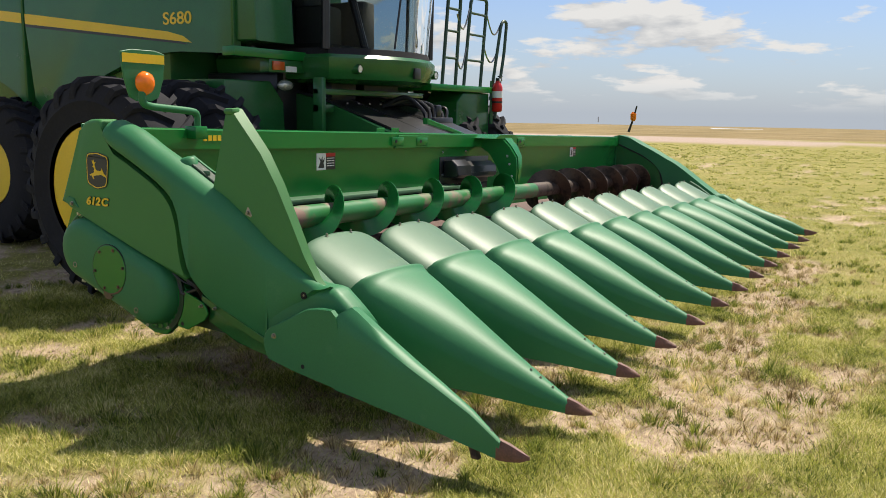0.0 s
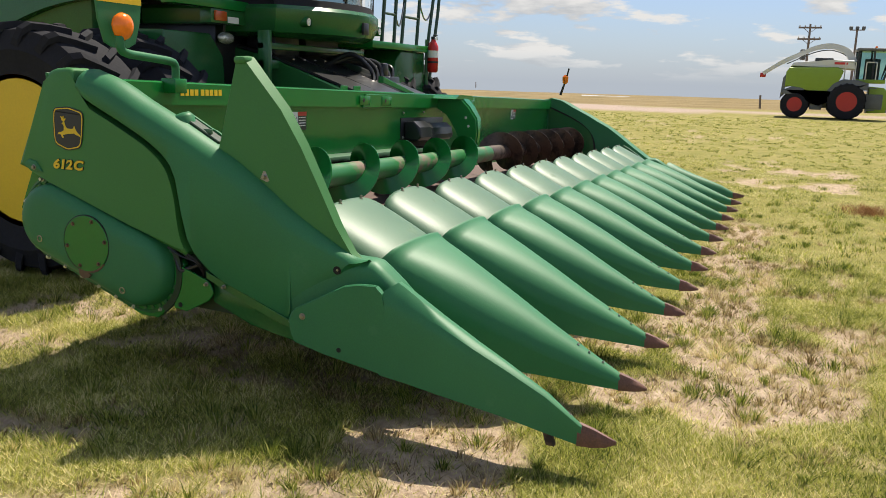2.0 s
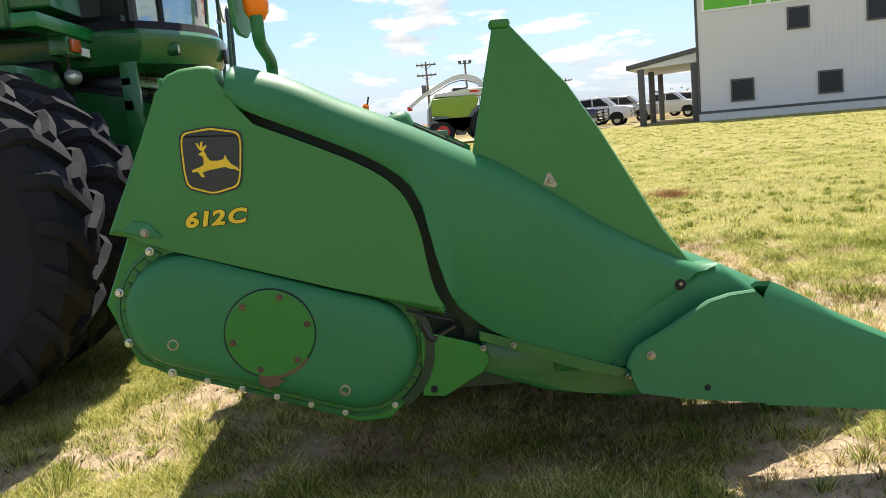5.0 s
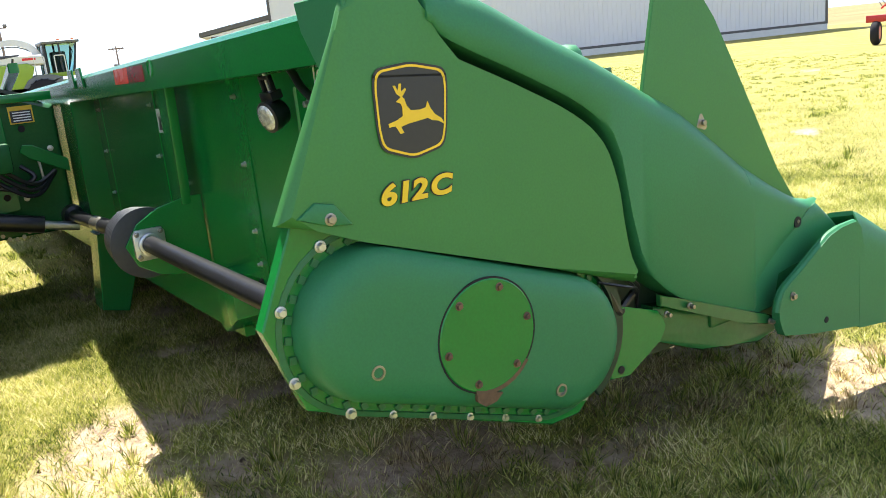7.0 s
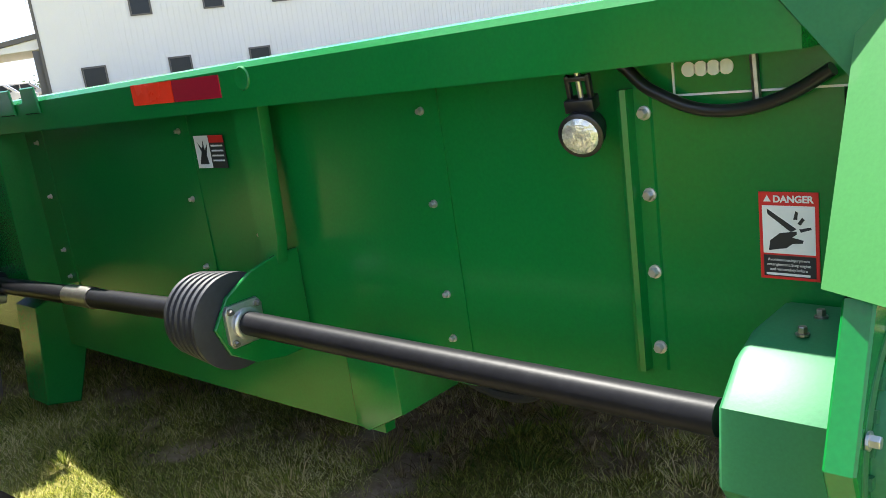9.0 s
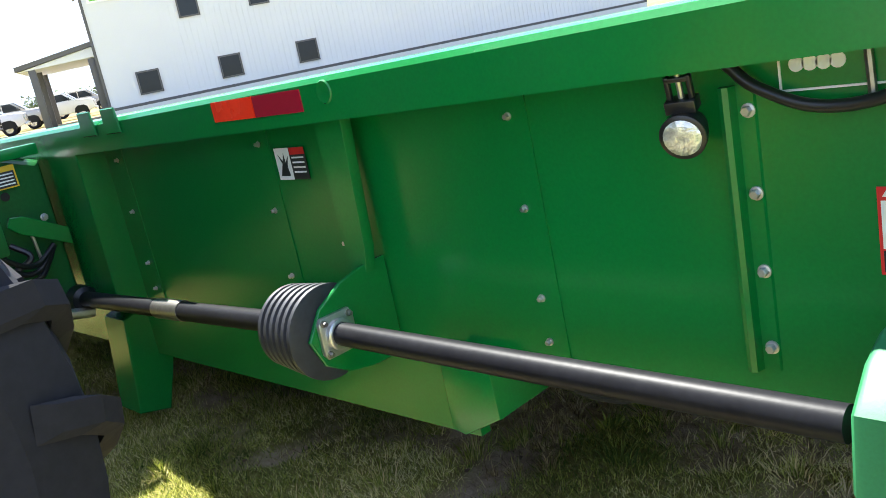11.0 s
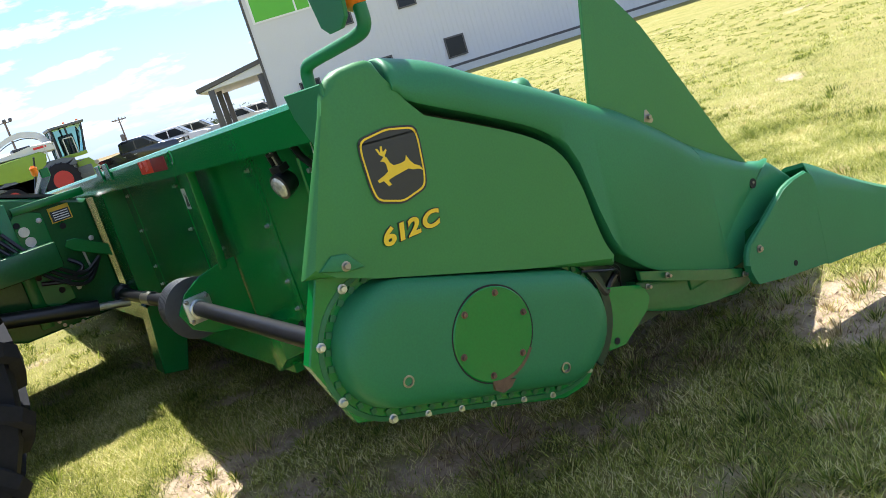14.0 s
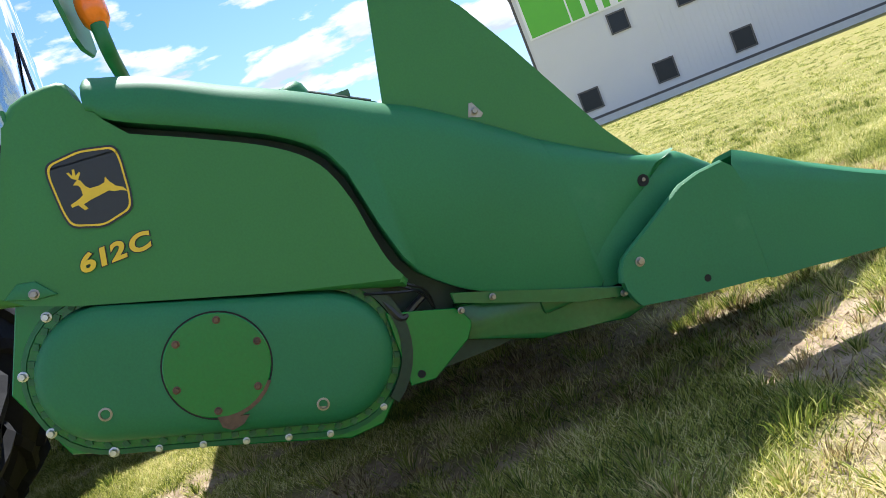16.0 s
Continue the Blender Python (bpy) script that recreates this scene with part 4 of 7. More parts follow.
def snout(parent, x):
    """One divider between two rows: a rounded cone with a dark tip, and its hood behind."""
    st = [(0.118, 0.188, 0.122, 0.033), (0.30, 0.290, 0.145, 0.085), (0.50, 0.405, 0.175, 0.145), (0.70, 0.525, 0.20, 0.205), (0.90, 0.635, 0.225, 0.265),
          (1.04, 0.705, 0.245, 0.310), (1.13, 0.742, 0.26, 0.345), (1.180, 0.764, 0.275, 0.366), (1.183, 0.770, 0.276, 0.369), (1.197, 0.776, 0.28, 0.374)]
    secs = []
    for y, top, bot, w in st:
        h = top - bot
        k = min(1.0, y / 1.1)
        flat = min(1.0, y / 1.19) ** 4
        slant = 0.72 * min(1.0, max(0.0, (y - 1.0) / 0.18))
        ring = [(-w, y + slant * 0.14, bot), (-w, y + slant * 0.14, bot + h * (0.35 + 0.20 * k))]
        for a in range(-7, 8):
            u = a / 7
            fall = (1 - flat) * h * (0.62 - 0.24 * k) * abs(u) ** 2.1 + flat * (0.048 * u * u + 0.062 * u ** 6)
            ring.append((w * math.sin(u * 1.3) / math.sin(1.3), y + slant * fall, top - fall))
        ring += [(w, y + slant * 0.14, bot + h * (0.35 + 0.20 * k)), (w, y + slant * 0.14, bot)]
        secs.append(ring)
    inner = [(px * 0.965, py, 0.30 + (pz - 0.30) * 0.965) for px, py, pz in secs[-1]]
    secs.append(inner)
    secs.append([(px * 0.70, py - 0.15, 0.30 + (pz - 0.30) * 0.62) for px, py, pz in inner])
    s = part("snout", loft(secs), GREEN, parent, smooth=50)
    s.location.x = x
    tip = [[(u * 0.037, 0.132, 0.120 + v * 0.078) for u, v in ((-1, 0), (-1, .55), (-.4, 1), (.4, 1), (1, .55), (1, 0))],
           [(u * 0.031, 0.08, 0.122 + v * 0.060) for u, v in ((-1, 0), (-1, .55), (-.4, 1), (.4, 1), (1, .55), (1, 0))],
           [(u * 0.021, 0.036, 0.125 + v * 0.038) for u, v in ((-1, 0), (-1, .55), (-.4, 1), (.4, 1), (1, .55), (1, 0))],
           [(u * 0.006, 0.0, 0.130 + v * 0.012) for u, v in ((-1, 0), (-1, .55), (-.4, 1), (.4, 1), (1, .55), (1, 0))]]
    part("wear_tip", loft(tip), TIP, s, "worn brown pointed wear tip", smooth=50)
    for y, z in ((0.215, 0.243), (0.285, 0.283), (0.34, 0.315)):
        bolt(s, (-0.012, y, z), "+z", r=0.008, h=0.006)
    hood_st = [(1.06, 0.640, 0.300, 0.10), (1.15, 0.705, 0.335, 0.10), (1.20, 0.742, 0.355, 0.10), (1.35, 0.815, 0.372, 0.09), (1.50, 0.886, 0.372, 0.080),
               (1.57, 0.918, 0.368, 0.074), (1.60, 0.932, 0.350, 0.068), (1.615, 0.937, 0.33, 0.06), (1.628, 0.932, 0.315, 0.055), (1.634, 0.90, 0.31, 0.05)]
    secs = []
    for y, top, w, arch in hood_st:
        ring = [(-w, y, top - 0.36), (-w, y, top - 0.16)]
        for a in range(-6, 7):
            u = a / 6
            ring.append((w * math.sin(u * 1.3) / math.sin(1.3), y, top - arch * u * u - 0.02 * u ** 4))
        ring += [(w, y, top - 0.16), (w, y, top - 0.36)]
        secs.append(ring)
    hd = part("hood", loft(secs), HOOD, parent, smooth=50)
    hd.location.x = x
    bolt(hd, (0.10, 1.600, 0.928), "+z", r=0.011, h=0.018)
    bolt(hd, (-0.13, 1.600, 0.924), "+z", r=0.011, h=0.018)
    return s, hd


first_snout, first_hood = snout(header, ROW)
def repeat(ob, dx):
    """A second part on the same meshes, moved along the header."""
    made = {}
    for o in (ob, *ob.children_recursive):
        made[o] = o.copy()
        scene.collection.objects.link(made[o])
        made[o].parent = made.get(o.parent, o.parent)
    made[ob].location.x = ob.location.x + dx
    return made[ob]


for i in range(1, 11):
    repeat(first_snout, ROW * i)
    repeat(first_hood, ROW * i)
# end hoods, half as wide
for x0, x1 in ((0.17, 0.39), (12 * ROW - 0.39, 12 * ROW - 0.17)):
    secs = []
    for y, top in ((1.20, 0.655), (1.25, 0.705), (1.35, 0.78), (1.50, 0.878), (1.59, 0.925), (1.61, 0.91)):
        secs.append([(x0, y, top - 0.35), (x0, y, top)] + [(x0 + (x1 - x0) * u, y, top - 0.07 * u ** 3) for u in (0.3, 0.6, 0.85, 1.0)] + [(x1, y, top - 0.35)])
    part("end_hood", loft(secs), HOOD, header)

# far end: the same shield mirrored
def far_end(parent, x):
    e = part("far_shield", prism([(2.95, 1.06), (2.86, 1.50), (2.70, 1.54)] + smooth_line(TOP_B, 3)[3:] + [(1.10, 0.62), (1.20, 0.50), (1.56, 0.435), (1.95, 0.58), (2.4, 0.38), (3.05, 0.68)], -0.30, 0.0, bevel=0.05, seg=4, sides="high"), GREEN, parent, "green plastic end shield")
    e.location.x = x
    arch = smooth_line([(2.72, 1.40), (2.55, 1.33), (2.30, 1.22), (2.10, 1.08), (2.02, 0.92), (2.0, 0.72)], 4)
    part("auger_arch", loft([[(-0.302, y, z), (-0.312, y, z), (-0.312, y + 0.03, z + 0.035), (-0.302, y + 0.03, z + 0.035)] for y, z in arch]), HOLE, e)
    part("arch_panel", prism(arch + [(2.72, 0.70)], -0.306, -0.301), GREEN_DARK, e)
    return e


far_end(header, 12 * ROW + 0.04)
fs = end_snout(header, -1)
fs.location.x = 12 * ROW

# back wall, beam, trough
back = part("back_sheet", boxes((0.20, 1.5, 2.745, 2.785, 0.68, 1.40), (1.5, 12 * ROW - 0.2, 2.745, 2.785, 0.40, 1.40)), GREEN_STEEL, header, "tall flat green steel back sheet")
seams = [1.12, 2.23, 3.35, 5.80, 6.92, 8.03]
for x in seams:
    part("seam", boxes((x - 0.012, x + 0.07, 2.7855, 2.790, 0.62, 1.385)), GREEN_STEEL, back)
    for z in (0.745, 0.864, 1.10, 1.33):
        bolt(back, (x + 0.045, 2.790, z), "+y", r=0.011, h=0.014, mat=ZINC)
beam = part("top_beam", prism([(2.70, 1.385), (2.70, 1.505), (2.705, 1.512), (2.72, 1.515), (2.885, 1.515), (2.905, 1.510), (2.915, 1.495), (2.915, 1.388)], 0.22, 12 * ROW - 0.25, bevel=0.0), GREEN_STEEL, header, "green box-section top beam")
part("floor_pan", prism([(2.744, 0.72), (2.744, 0.74), (2.55, 0.69), (2.3, 0.665), (2.0, 0.66), (1.66, 0.70), (1.66, 0.67), (2.0, 0.63), (2.3, 0.64), (2.55, 0.665)], 0.25, 12 * ROW - 0.25), RED_FLOOR, header)
part("tool_bar", boxes((0.25, 12 * ROW - 0.25, 1.62, 1.80, 0.55, 0.68), bevel=0.01), GREEN_DARK, header)
for i in range(12):
    x = ROW * (i + 0.5)
    g = part("row_unit", boxes((x - 0.30, x - 0.10, 1.2, 1.75, 0.44, 0.56), (x + 0.10, x + 0.30, 1.2, 1.75, 0.44, 0.56), bevel=0.015), GREEN_DARK, header)
    for dx in (-0.055, 0.055):
        part("snap_roll", tube([(x + dx, 0.98, 0.33), (x + dx, 1.15, 0.40), (x + dx, 1.7, 0.46)], [0.012, 0.045, 0.045], 8), AUGER_BROWN, g)

# auger
def auger(parent):
    y, z, r = 2.35, 0.93, 0.080
    left = part("auger_tube", tube([(0.35, y, z), (5.10, y, z)], r, 20), AUGER_CLEAN, parent, "green auger tube with worn brown patches", smooth=50)
    right = part("auger_tube", tube([(5.10, y, z), (8.85, y, z)], r, 20), AUGER_BROWN, parent, "brown worn auger tube", smooth=50)
    def flight(x0, x1, hand, mat, owner, R=0.205, pitch=0.69):
        bm = bmesh.new()
        n = int(abs(x1 - x0) / pitch * 28)
        rows = []
        for k in range(n + 1):
            x = x0 + (x1 - x0) * k / n
            a = math.pi + hand * 2 * math.pi * (x - 1.49) / pitch
            c, s = math.cos(a), math.sin(a)
            rows.append([bm.verts.new((x + d, y + c * q, z + s * q)) for q, d in ((r * 0.98, 0.004), (R, 0.003), (R, -0.003), (r * 0.98, -0.004))])
        for p, q in zip(rows, rows[1:]):
            for i in range(4):
                bm.faces.new((p[i], p[(i + 1) % 4], q[(i + 1) % 4], q[i]))
        part("flighting", bm, mat, owner, smooth=60)
    flight(0.62, 4.72, -1, GREEN_STEEL, left)
    flight(5.22, 8.85, 1, AUGER_BROWN, right, R=0.215, pitch=0.60)
    return left


AUGER_CLEAN = material("worn_green_tube", (0.02, 0.16, 0.04), 0.4, vary=0.1, dirt=(0.20, 0.125, 0.095), dirt_at=0.50, dirt_scale=3.0)
auger(header)

# lettering and decals
def flat_xz(x, y, z, back=False):
    """Pose whose local x-y plane stands in the x-z plane: facing -y, or +y for the back."""
    return pose(x, y, z, 90, 0, 180 if back else 0)


def decal_logo(parent, y, z, size, x, tilt=0):
    """Shield badge with a yellow rim and a plain yellow mark."""
    m = pose(x, y, z, 90, 0, -90) @ pose(0, 0, 0, 0, 0, tilt)
    corners = [(-0.47, 0.47), (0.0, 0.545), (0.47, 0.47), (0.50, 0.30), (0.47, -0.22), (0.42, -0.44), (0.0, -0.56), (-0.42, -0.44), (-0.47, -0.22), (-0.50, 0.30)]
    def shape(k):
        n = len(corners)
        pts = []
        for i in range(n):
            p, q, r = Vector(corners[i - 1]), Vector(corners[i]), Vector(corners[(i + 1) % n])
            d1, d2 = (p - q).normalized() * 0.10, (r - q).normalized() * 0.10
            for t in (0.0, 0.25, 0.5, 0.75, 1.0):
                e = (q + d1) * (1 - t) ** 2 + q * 2 * t * (1 - t) + (q + d2) * t * t
                pts.append((e.x * size * k, e.y * size * k))
        return pts
    b = part("badge", prism(shape(1.0), 0, 0.002, "z"), DARK, parent, "black shield badge with yellow rim", smooth=0)
    b.matrix_local = m
    bm = bmesh.new()
    loft([[(p[0], p[1], zz) for p in shape(k)] for k, zz in ((0.95, 0.0021), (0.95, 0.003), (0.90, 0.003), (0.90, 0.0021))], bm, caps=False)
    part("badge_rim", bm, YELLOW, b, smooth=0)
    mark = [(-0.21, 0.10), (-0.13, 0.16), (-0.10, 0.13), (-0.07, 0.05), (-0.02, 0.0), (0.10, 0.0), (0.18, 0.02), (0.21, 0.09), (0.24, 0.02), (0.30, -0.06), (0.39, -0.11), (0.43, -0.18),
            (0.35, -0.14), (0.27, -0.13), (0.20, -0.10), (0.05, -0.13), (-0.06, -0.15), (-0.16, -0.18), (-0.12, -0.25), (-0.17, -0.26), (-0.23, -0.17), (-0.31, -0.18), (-0.32, -0.14), (-0.20, -0.10), (-0.13, -0.06), (-0.13, 0.04), (-0.15, 0.08)]
    crest = [(-0.14, 0.15), (-0.20, 0.19), (-0.24, 0.28), (-0.21, 0.28), (-0.18, 0.22), (-0.16, 0.30), (-0.13, 0.30), (-0.14, 0.21), (-0.08, 0.25), (-0.07, 0.23), (-0.12, 0.16)]
    part("badge_crest", prism([(u * size, v * size) for u, v in crest], 0.002, 0.0032, "z"), YELLOW, b, smooth=0)
    part("badge_mark", prism([(u * size, v * size) for u, v in mark], 0.002, 0.0032, "z"), YELLOW, b, "plain yellow mark", smooth=0)
    return b


decal_logo(header, 2.792, 1.262, 0.198, 0.0138, -4)
letters("model_number", "612 C", 0.064, YELLOW, header, pose(0.0112, 2.806, 1.080, 90, 0, -90), 0.0012, "yellow slanted model number outlined in black", bold=0.0024, shear=0.18, squash=1.30)
letters("number_outline", "612 C", 0.064, DARK, header, pose(0.0138, 2.806, 1.080, 90, 0, -90), 0.001, bold=0.0046, shear=0.18, squash=1.30)


def sticker(parent, m, w, h, words=""):
    """White picture panel, red band and black text block, on a plate."""
    s = part("warning_sticker", prism([(-w / 2, -h / 2), (w / 2, -h / 2), (w / 2, h / 2), (-w / 2, h / 2)], 0, 0.0015, "z"), RED if words else DARK, parent, "danger sticker with red band, white pictogram and black text block", smooth=0)
    s.matrix_local = m
    return s


def wide_sticker(parent, m, w=0.20, h=0.115):
    s = sticker(parent, m, w, h)
    part("pictogram", prism([(-w / 2, -h / 2), (-0.01 * w, -h / 2), (-0.01 * w, h / 2), (-w / 2, h / 2)], 0.0015, 0.0025, "z"), WHITE, s, smooth=0)
    part("pictogram_mark", prism([(-0.42 * w, -0.38 * h), (-0.30 * w, 0.0), (-0.40 * w, 0.3 * h), (-0.26 * w, 0.1 * h), (-0.2 * w, 0.36 * h), (-0.18 * w, 0.05 * h), (-0.06 * w, 0.25 * h), (-0.14 * w, -0.1 * h), (-0.10 * w, -0.38 * h)], 0.0025, 0.003, "z"), DARK, s, smooth=0)
    part("band", prism([(0.01 * w, 0.28 * h), (w / 2, 0.28 * h), (w / 2, h / 2), (0.01 * w, h / 2)], 0.0015, 0.0025, "z"), RED, s, smooth=0)
    for k in range(4):
        z0 = (0.16 - 0.15 * k) * h
        part("text_bar", prism([(0.05 * w, z0), (0.44 * w, z0), (0.44 * w, z0 + 0.05 * h), (0.05 * w, z0 + 0.05 * h)], 0.0015, 0.0025, "z"), WHITE, s, smooth=0)
    return s


wide_sticker(header, flat_xz(2.06, 2.744, 1.245), 0.235, 0.13)
wide_sticker(header, flat_xz(7.20, 2.744, 1.19), 0.20, 0.12)
wide_sticker(header, flat_xz(2.105, 2.792, 1.222, True), 0.165, 0.105)
for k in range(9):
    x = 0.747 + 0.0415 * k + (0.014 if k > 3 else 0)
    part("brand_block", boxes((x, x + 0.030, 2.697, 2.70, 1.424, 1.460)), YELLOW, header, "yellow brand lettering shown as plain blocks", smooth=0)

# danger plate on the rear of the sheet near the gear case
dp = sticker(header, flat_xz(0.297, 2.787, 1.046, True) @ Matrix.Diagonal((0.73, 0.73, 1, 1)), 0.145, 0.225, words="DANGER")
part("panel", prism([(-0.064, -0.045), (0.064, -0.045), (0.064, 0.078), (-0.064, 0.078)], 0.0015, 0.0025, "z"), WHITE, dp, smooth=0)
for mark in ([(-0.052, 0.070), (-0.050, 0.056), (0.006, 0.012), (0.020, 0.020)],
             [(-0.050, -0.038), (-0.046, -0.012), (-0.022, 0.008), (0.004, 0.012), (0.020, 0.014), (0.020, 0.006), (0.008, -0.002), (0.036, -0.008), (0.034, -0.016), (0.010, -0.018), (-0.006, -0.030), (-0.030, -0.034)],
             [(0.012, 0.044), (0.018, 0.066), (0.024, 0.062), (0.022, 0.044)], [(0.022, 0.034), (0.034, 0.050), (0.040, 0.044), (0.030, 0.030)], [(0.026, 0.020), (0.054, 0.026), (0.056, 0.020), (0.030, 0.012)]):
    part("pictogram_mark", prism(mark, 0.0025, 0.003, "z"), DARK, dp, smooth=0)
part("warning_triangle", prism([(-0.060, 0.088), (-0.042, 0.088), (-0.051, 0.104)], 0.0015, 0.0025, "z"), WHITE, dp, smooth=0)
part("text_block", prism([(-0.064, -0.105), (0.064, -0.105), (0.064, -0.05), (-0.064, -0.05)], 0.0015, 0.0025, "z"), DARK, dp, smooth=0)
for k, words in enumerate(("Avoid serious injury from", "entanglement. Stop engine", "and remove key before")):
    letters("warning_text", words, 0.0105, WHITE, dp, pose(-0.002, -0.0615 - 0.0125 * k, 0.0026), 0.0004)
part("text_bar", prism([(-0.058, -0.102), (0.05, -0.102), (0.05, -0.096), (-0.058, -0.096)], 0.0025, 0.003, "z"), WHITE, dp, smooth=0)
letters("danger_word", "DANGER", 0.024, WHITE, dp, pose(0.012, 0.094, 0.002), 0.001, bold=0.0006)

# reflector on the beam
part("reflector", boxes((1.80, 2.045, 2.915, 2.9185, 1.394, 1.458)), RED_DEEP, header, "dark red half of reflector strip", smooth=0)
part("reflector", boxes((2.05, 2.29, 2.915, 2.9185, 1.394, 1.458)), RED_BRIGHT, header, "bright red half of reflector strip", smooth=0)


# rear structure
def rear_structure(parent):
    ch = part("channel", prism([(0.622, 2.785), (0.614, 2.812), (0.604, 2.817), (0.594, 2.812), (0.589, 2.79), (0.556, 2.79), (0.552, 2.785)], 0.74, 1.33, "z"), GREEN_STEEL, parent, "pressed green stiffener channel")
    for z in (0.792, 0.957, 1.118, 1.281):
        bolt(ch, (0.567, 2.79, z), "+y", r=0.015, h=0.016, mat=ZINC)
    part("post", prism([(1.835, 1.40), (1.70, 1.40), (1.725, 0.98), (1.74, 0.90), (1.80, 0.88), (1.82, 1.0)], 2.835, 2.872, "y", bevel=0.004, seg=1), GREEN_STEEL, parent)
    brk = part("bearing_bracket", prism([(2.79, 0.62), (2.79, 0.93), (2.86, 0.93), (2.97, 0.905), (3.06, 0.855), (3.115, 0.775), (3.08, 0.69), (3.0, 0.64), (2.90, 0.62)], 1.745, 1.76, bevel=0.003, seg=1), GREEN_STEEL, parent, "rounded green bearing bracket")
    SY, SZ = 3.024, 0.772
    plate = [(SY - 0.062, SZ - 0.045), (SY - 0.05, SZ - 0.062), (SY + 0.05, SZ - 0.062), (SY + 0.062, SZ - 0.045), (SY + 0.062, SZ + 0.045), (SY + 0.05, SZ + 0.062), (SY - 0.05, SZ + 0.062), (SY - 0.062, SZ + 0.045)]
    part("flange_plate", prism(plate, 1.728, 1.745, bevel=0.004, seg=2), ZINC, brk, "square bare-metal bearing flange")
    part("bearing_ring", lathe([(1.728, 0.047), (1.716, 0.046), (1.712, 0.040), (1.712, 0.036)], 24, at=(0, SY, SZ)), ZINC, brk, smooth=40)
    for y in (-0.046, 0.046):
        for z in (-0.046, 0.046):
            bolt(brk, (1.728, SY + y, SZ + z), r=0.011, h=0.014)
    prof = []
    for k in range(6):
        x = 1.765 + 0.034 * k
        R = 0.142 - 0.003 * k
        prof += [(x, R - 0.022), (x + 0.006, R), (x + 0.020, R), (x + 0.026, R - 0.022)]
    prof += [(1.985, 0.10), (2.005, 0.05)]
    part("ribbed_boot", lathe(prof, 40, at=(0, SY, SZ)), BOOT, parent, "ribbed black rubber boot round shaft", smooth=20)
    part("drive_shaft", tube([(0.33, SY + 0.012, 0.790), (1.73, SY, SZ)], 0.034, 24), SHAFT, parent, "glossy black drive shaft", smooth=60)
    part("drive_shaft", tube([(2.0, SY, SZ), (3.0, 3.0, 0.715), (3.9, 2.965, 0.66)], 0.036, 24), SHAFT, parent, "black drive shaft with worn sleeve", smooth=60)
    part("shaft_yoke", lathe([(3.74, 0.04), (3.76, 0.062), (3.84, 0.066), (3.86, 0.05), (3.92, 0.05), (3.94, 0.064), (4.02, 0.06), (4.04, 0.04)], 20, "x", at=(0, 2.968, 0.664)), BLACK, parent, "black driveline yoke")
    part("sleeve", tube([(2.70, 3.006, 0.732), (2.92, 3.002, 0.720)], 0.040, 24), STEEL, parent, smooth=60)
    bx = part("gearbox_guard", prism([(2.80, 0.555), (2.80, 0.925), (2.94, 0.925), (3.02, 0.90), (3.095, 0.84), (3.11, 0.70), (3.03, 0.575)], 0.10, 0.31, bevel=0.018, seg=3), GREEN, parent, "folded green guard over the shaft end")
    for y in (2.86, 2.95):
        bolt(bx, (0.22, y, 0.925), "+z", r=0.012, h=0.014)
    part("support_foot", prism([(2.76, 1.385), (2.91, 1.385), (2.92, 0.62), (2.76, 0.62)], 3.52, 3.86, bevel=0.004, seg=1), GREEN_STEEL, parent, "upright green support post")
    part("support_foot", prism([(2.76, 0.60), (2.90, 0.55), (2.95, 0.10), (2.80, 0.06), (2.70, 0.35)], 3.58, 3.80, bevel=0.006, seg=1), GREEN_STEEL, parent)
    part("lower_bracket", prism([(1.52, 0.66), (1.33, 0.66), (1.32, 0.50), (1.47, 0.42), (1.52, 0.43)], 2.62, 2.86, "y", bevel=0.006, seg=2), GREEN_STEEL, parent)
    part("stand_loop", tube(bend([(1.18, 2.80, 0.66), (1.15, 2.70, 0.54), (0.98, 2.70, 0.55), (0.90, 2.70, 0.66)], 0.08), 0.018, 10), HOLE, parent)
    # work lamp
    lamp = part("work_lamp", lathe([(-0.03, 0.024), (-0.02, 0.036), (0.01, 0.044), (0.035, 0.046), (0.038, 0.041)], 28, "y"), BLACK, parent, "black round work lamp", smooth=50)
    lamp.matrix_local = pose(0.665, 2.85, 1.262, 0, 0, 12) @ pose(0, 0, 0, -14, 0, 0)
    part("lens", lathe([(0.034, 0.040), (0.040, 0.036), (0.043, 0.015)], 24, "y"), LENS, lamp, "clear faceted lens", smooth=50)
    part("bracket", boxes((-0.030, 0.030, -0.022, 0.018, 0.040, 0.066), (-0.026, -0.016, -0.010, 0.006, 0.060, 0.112), (0.016, 0.026, -0.010, 0.006, 0.060, 0.112), (-0.026, 0.026, -0.010, 0.006, 0.100, 0.110), bevel=0.003), BLACK, lamp)
    part("clip_bolt", tube([(0, -0.004, 0.062), (0, -0.004, 0.13)], 0.006, 8), ZINC, lamp)
    part("cable", tube(bend([(0.66, 2.83, 1.385), (0.62, 2.83, 1.40), (0.585, 2.82, 1.375), (0.55, 2.82, 1.335), (0.45, 2.82, 1.285), (0.36, 2.82, 1.28), (0.27, 2.83, 1.305), (0.20, 2.84, 1.345)], 0.06), 0.012, 16), BLACK, parent, smooth=50)
    # slotted plate high up; white discs and strips stand for sky through holes, slits
    sl = part("slot_plate", boxes((0.18, 0.50, 2.787, 2.794, 1.312, 1.40)), GREEN_STEEL, parent)
    for k in range(4):
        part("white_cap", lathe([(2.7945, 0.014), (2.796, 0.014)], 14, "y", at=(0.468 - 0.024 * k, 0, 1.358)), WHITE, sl)
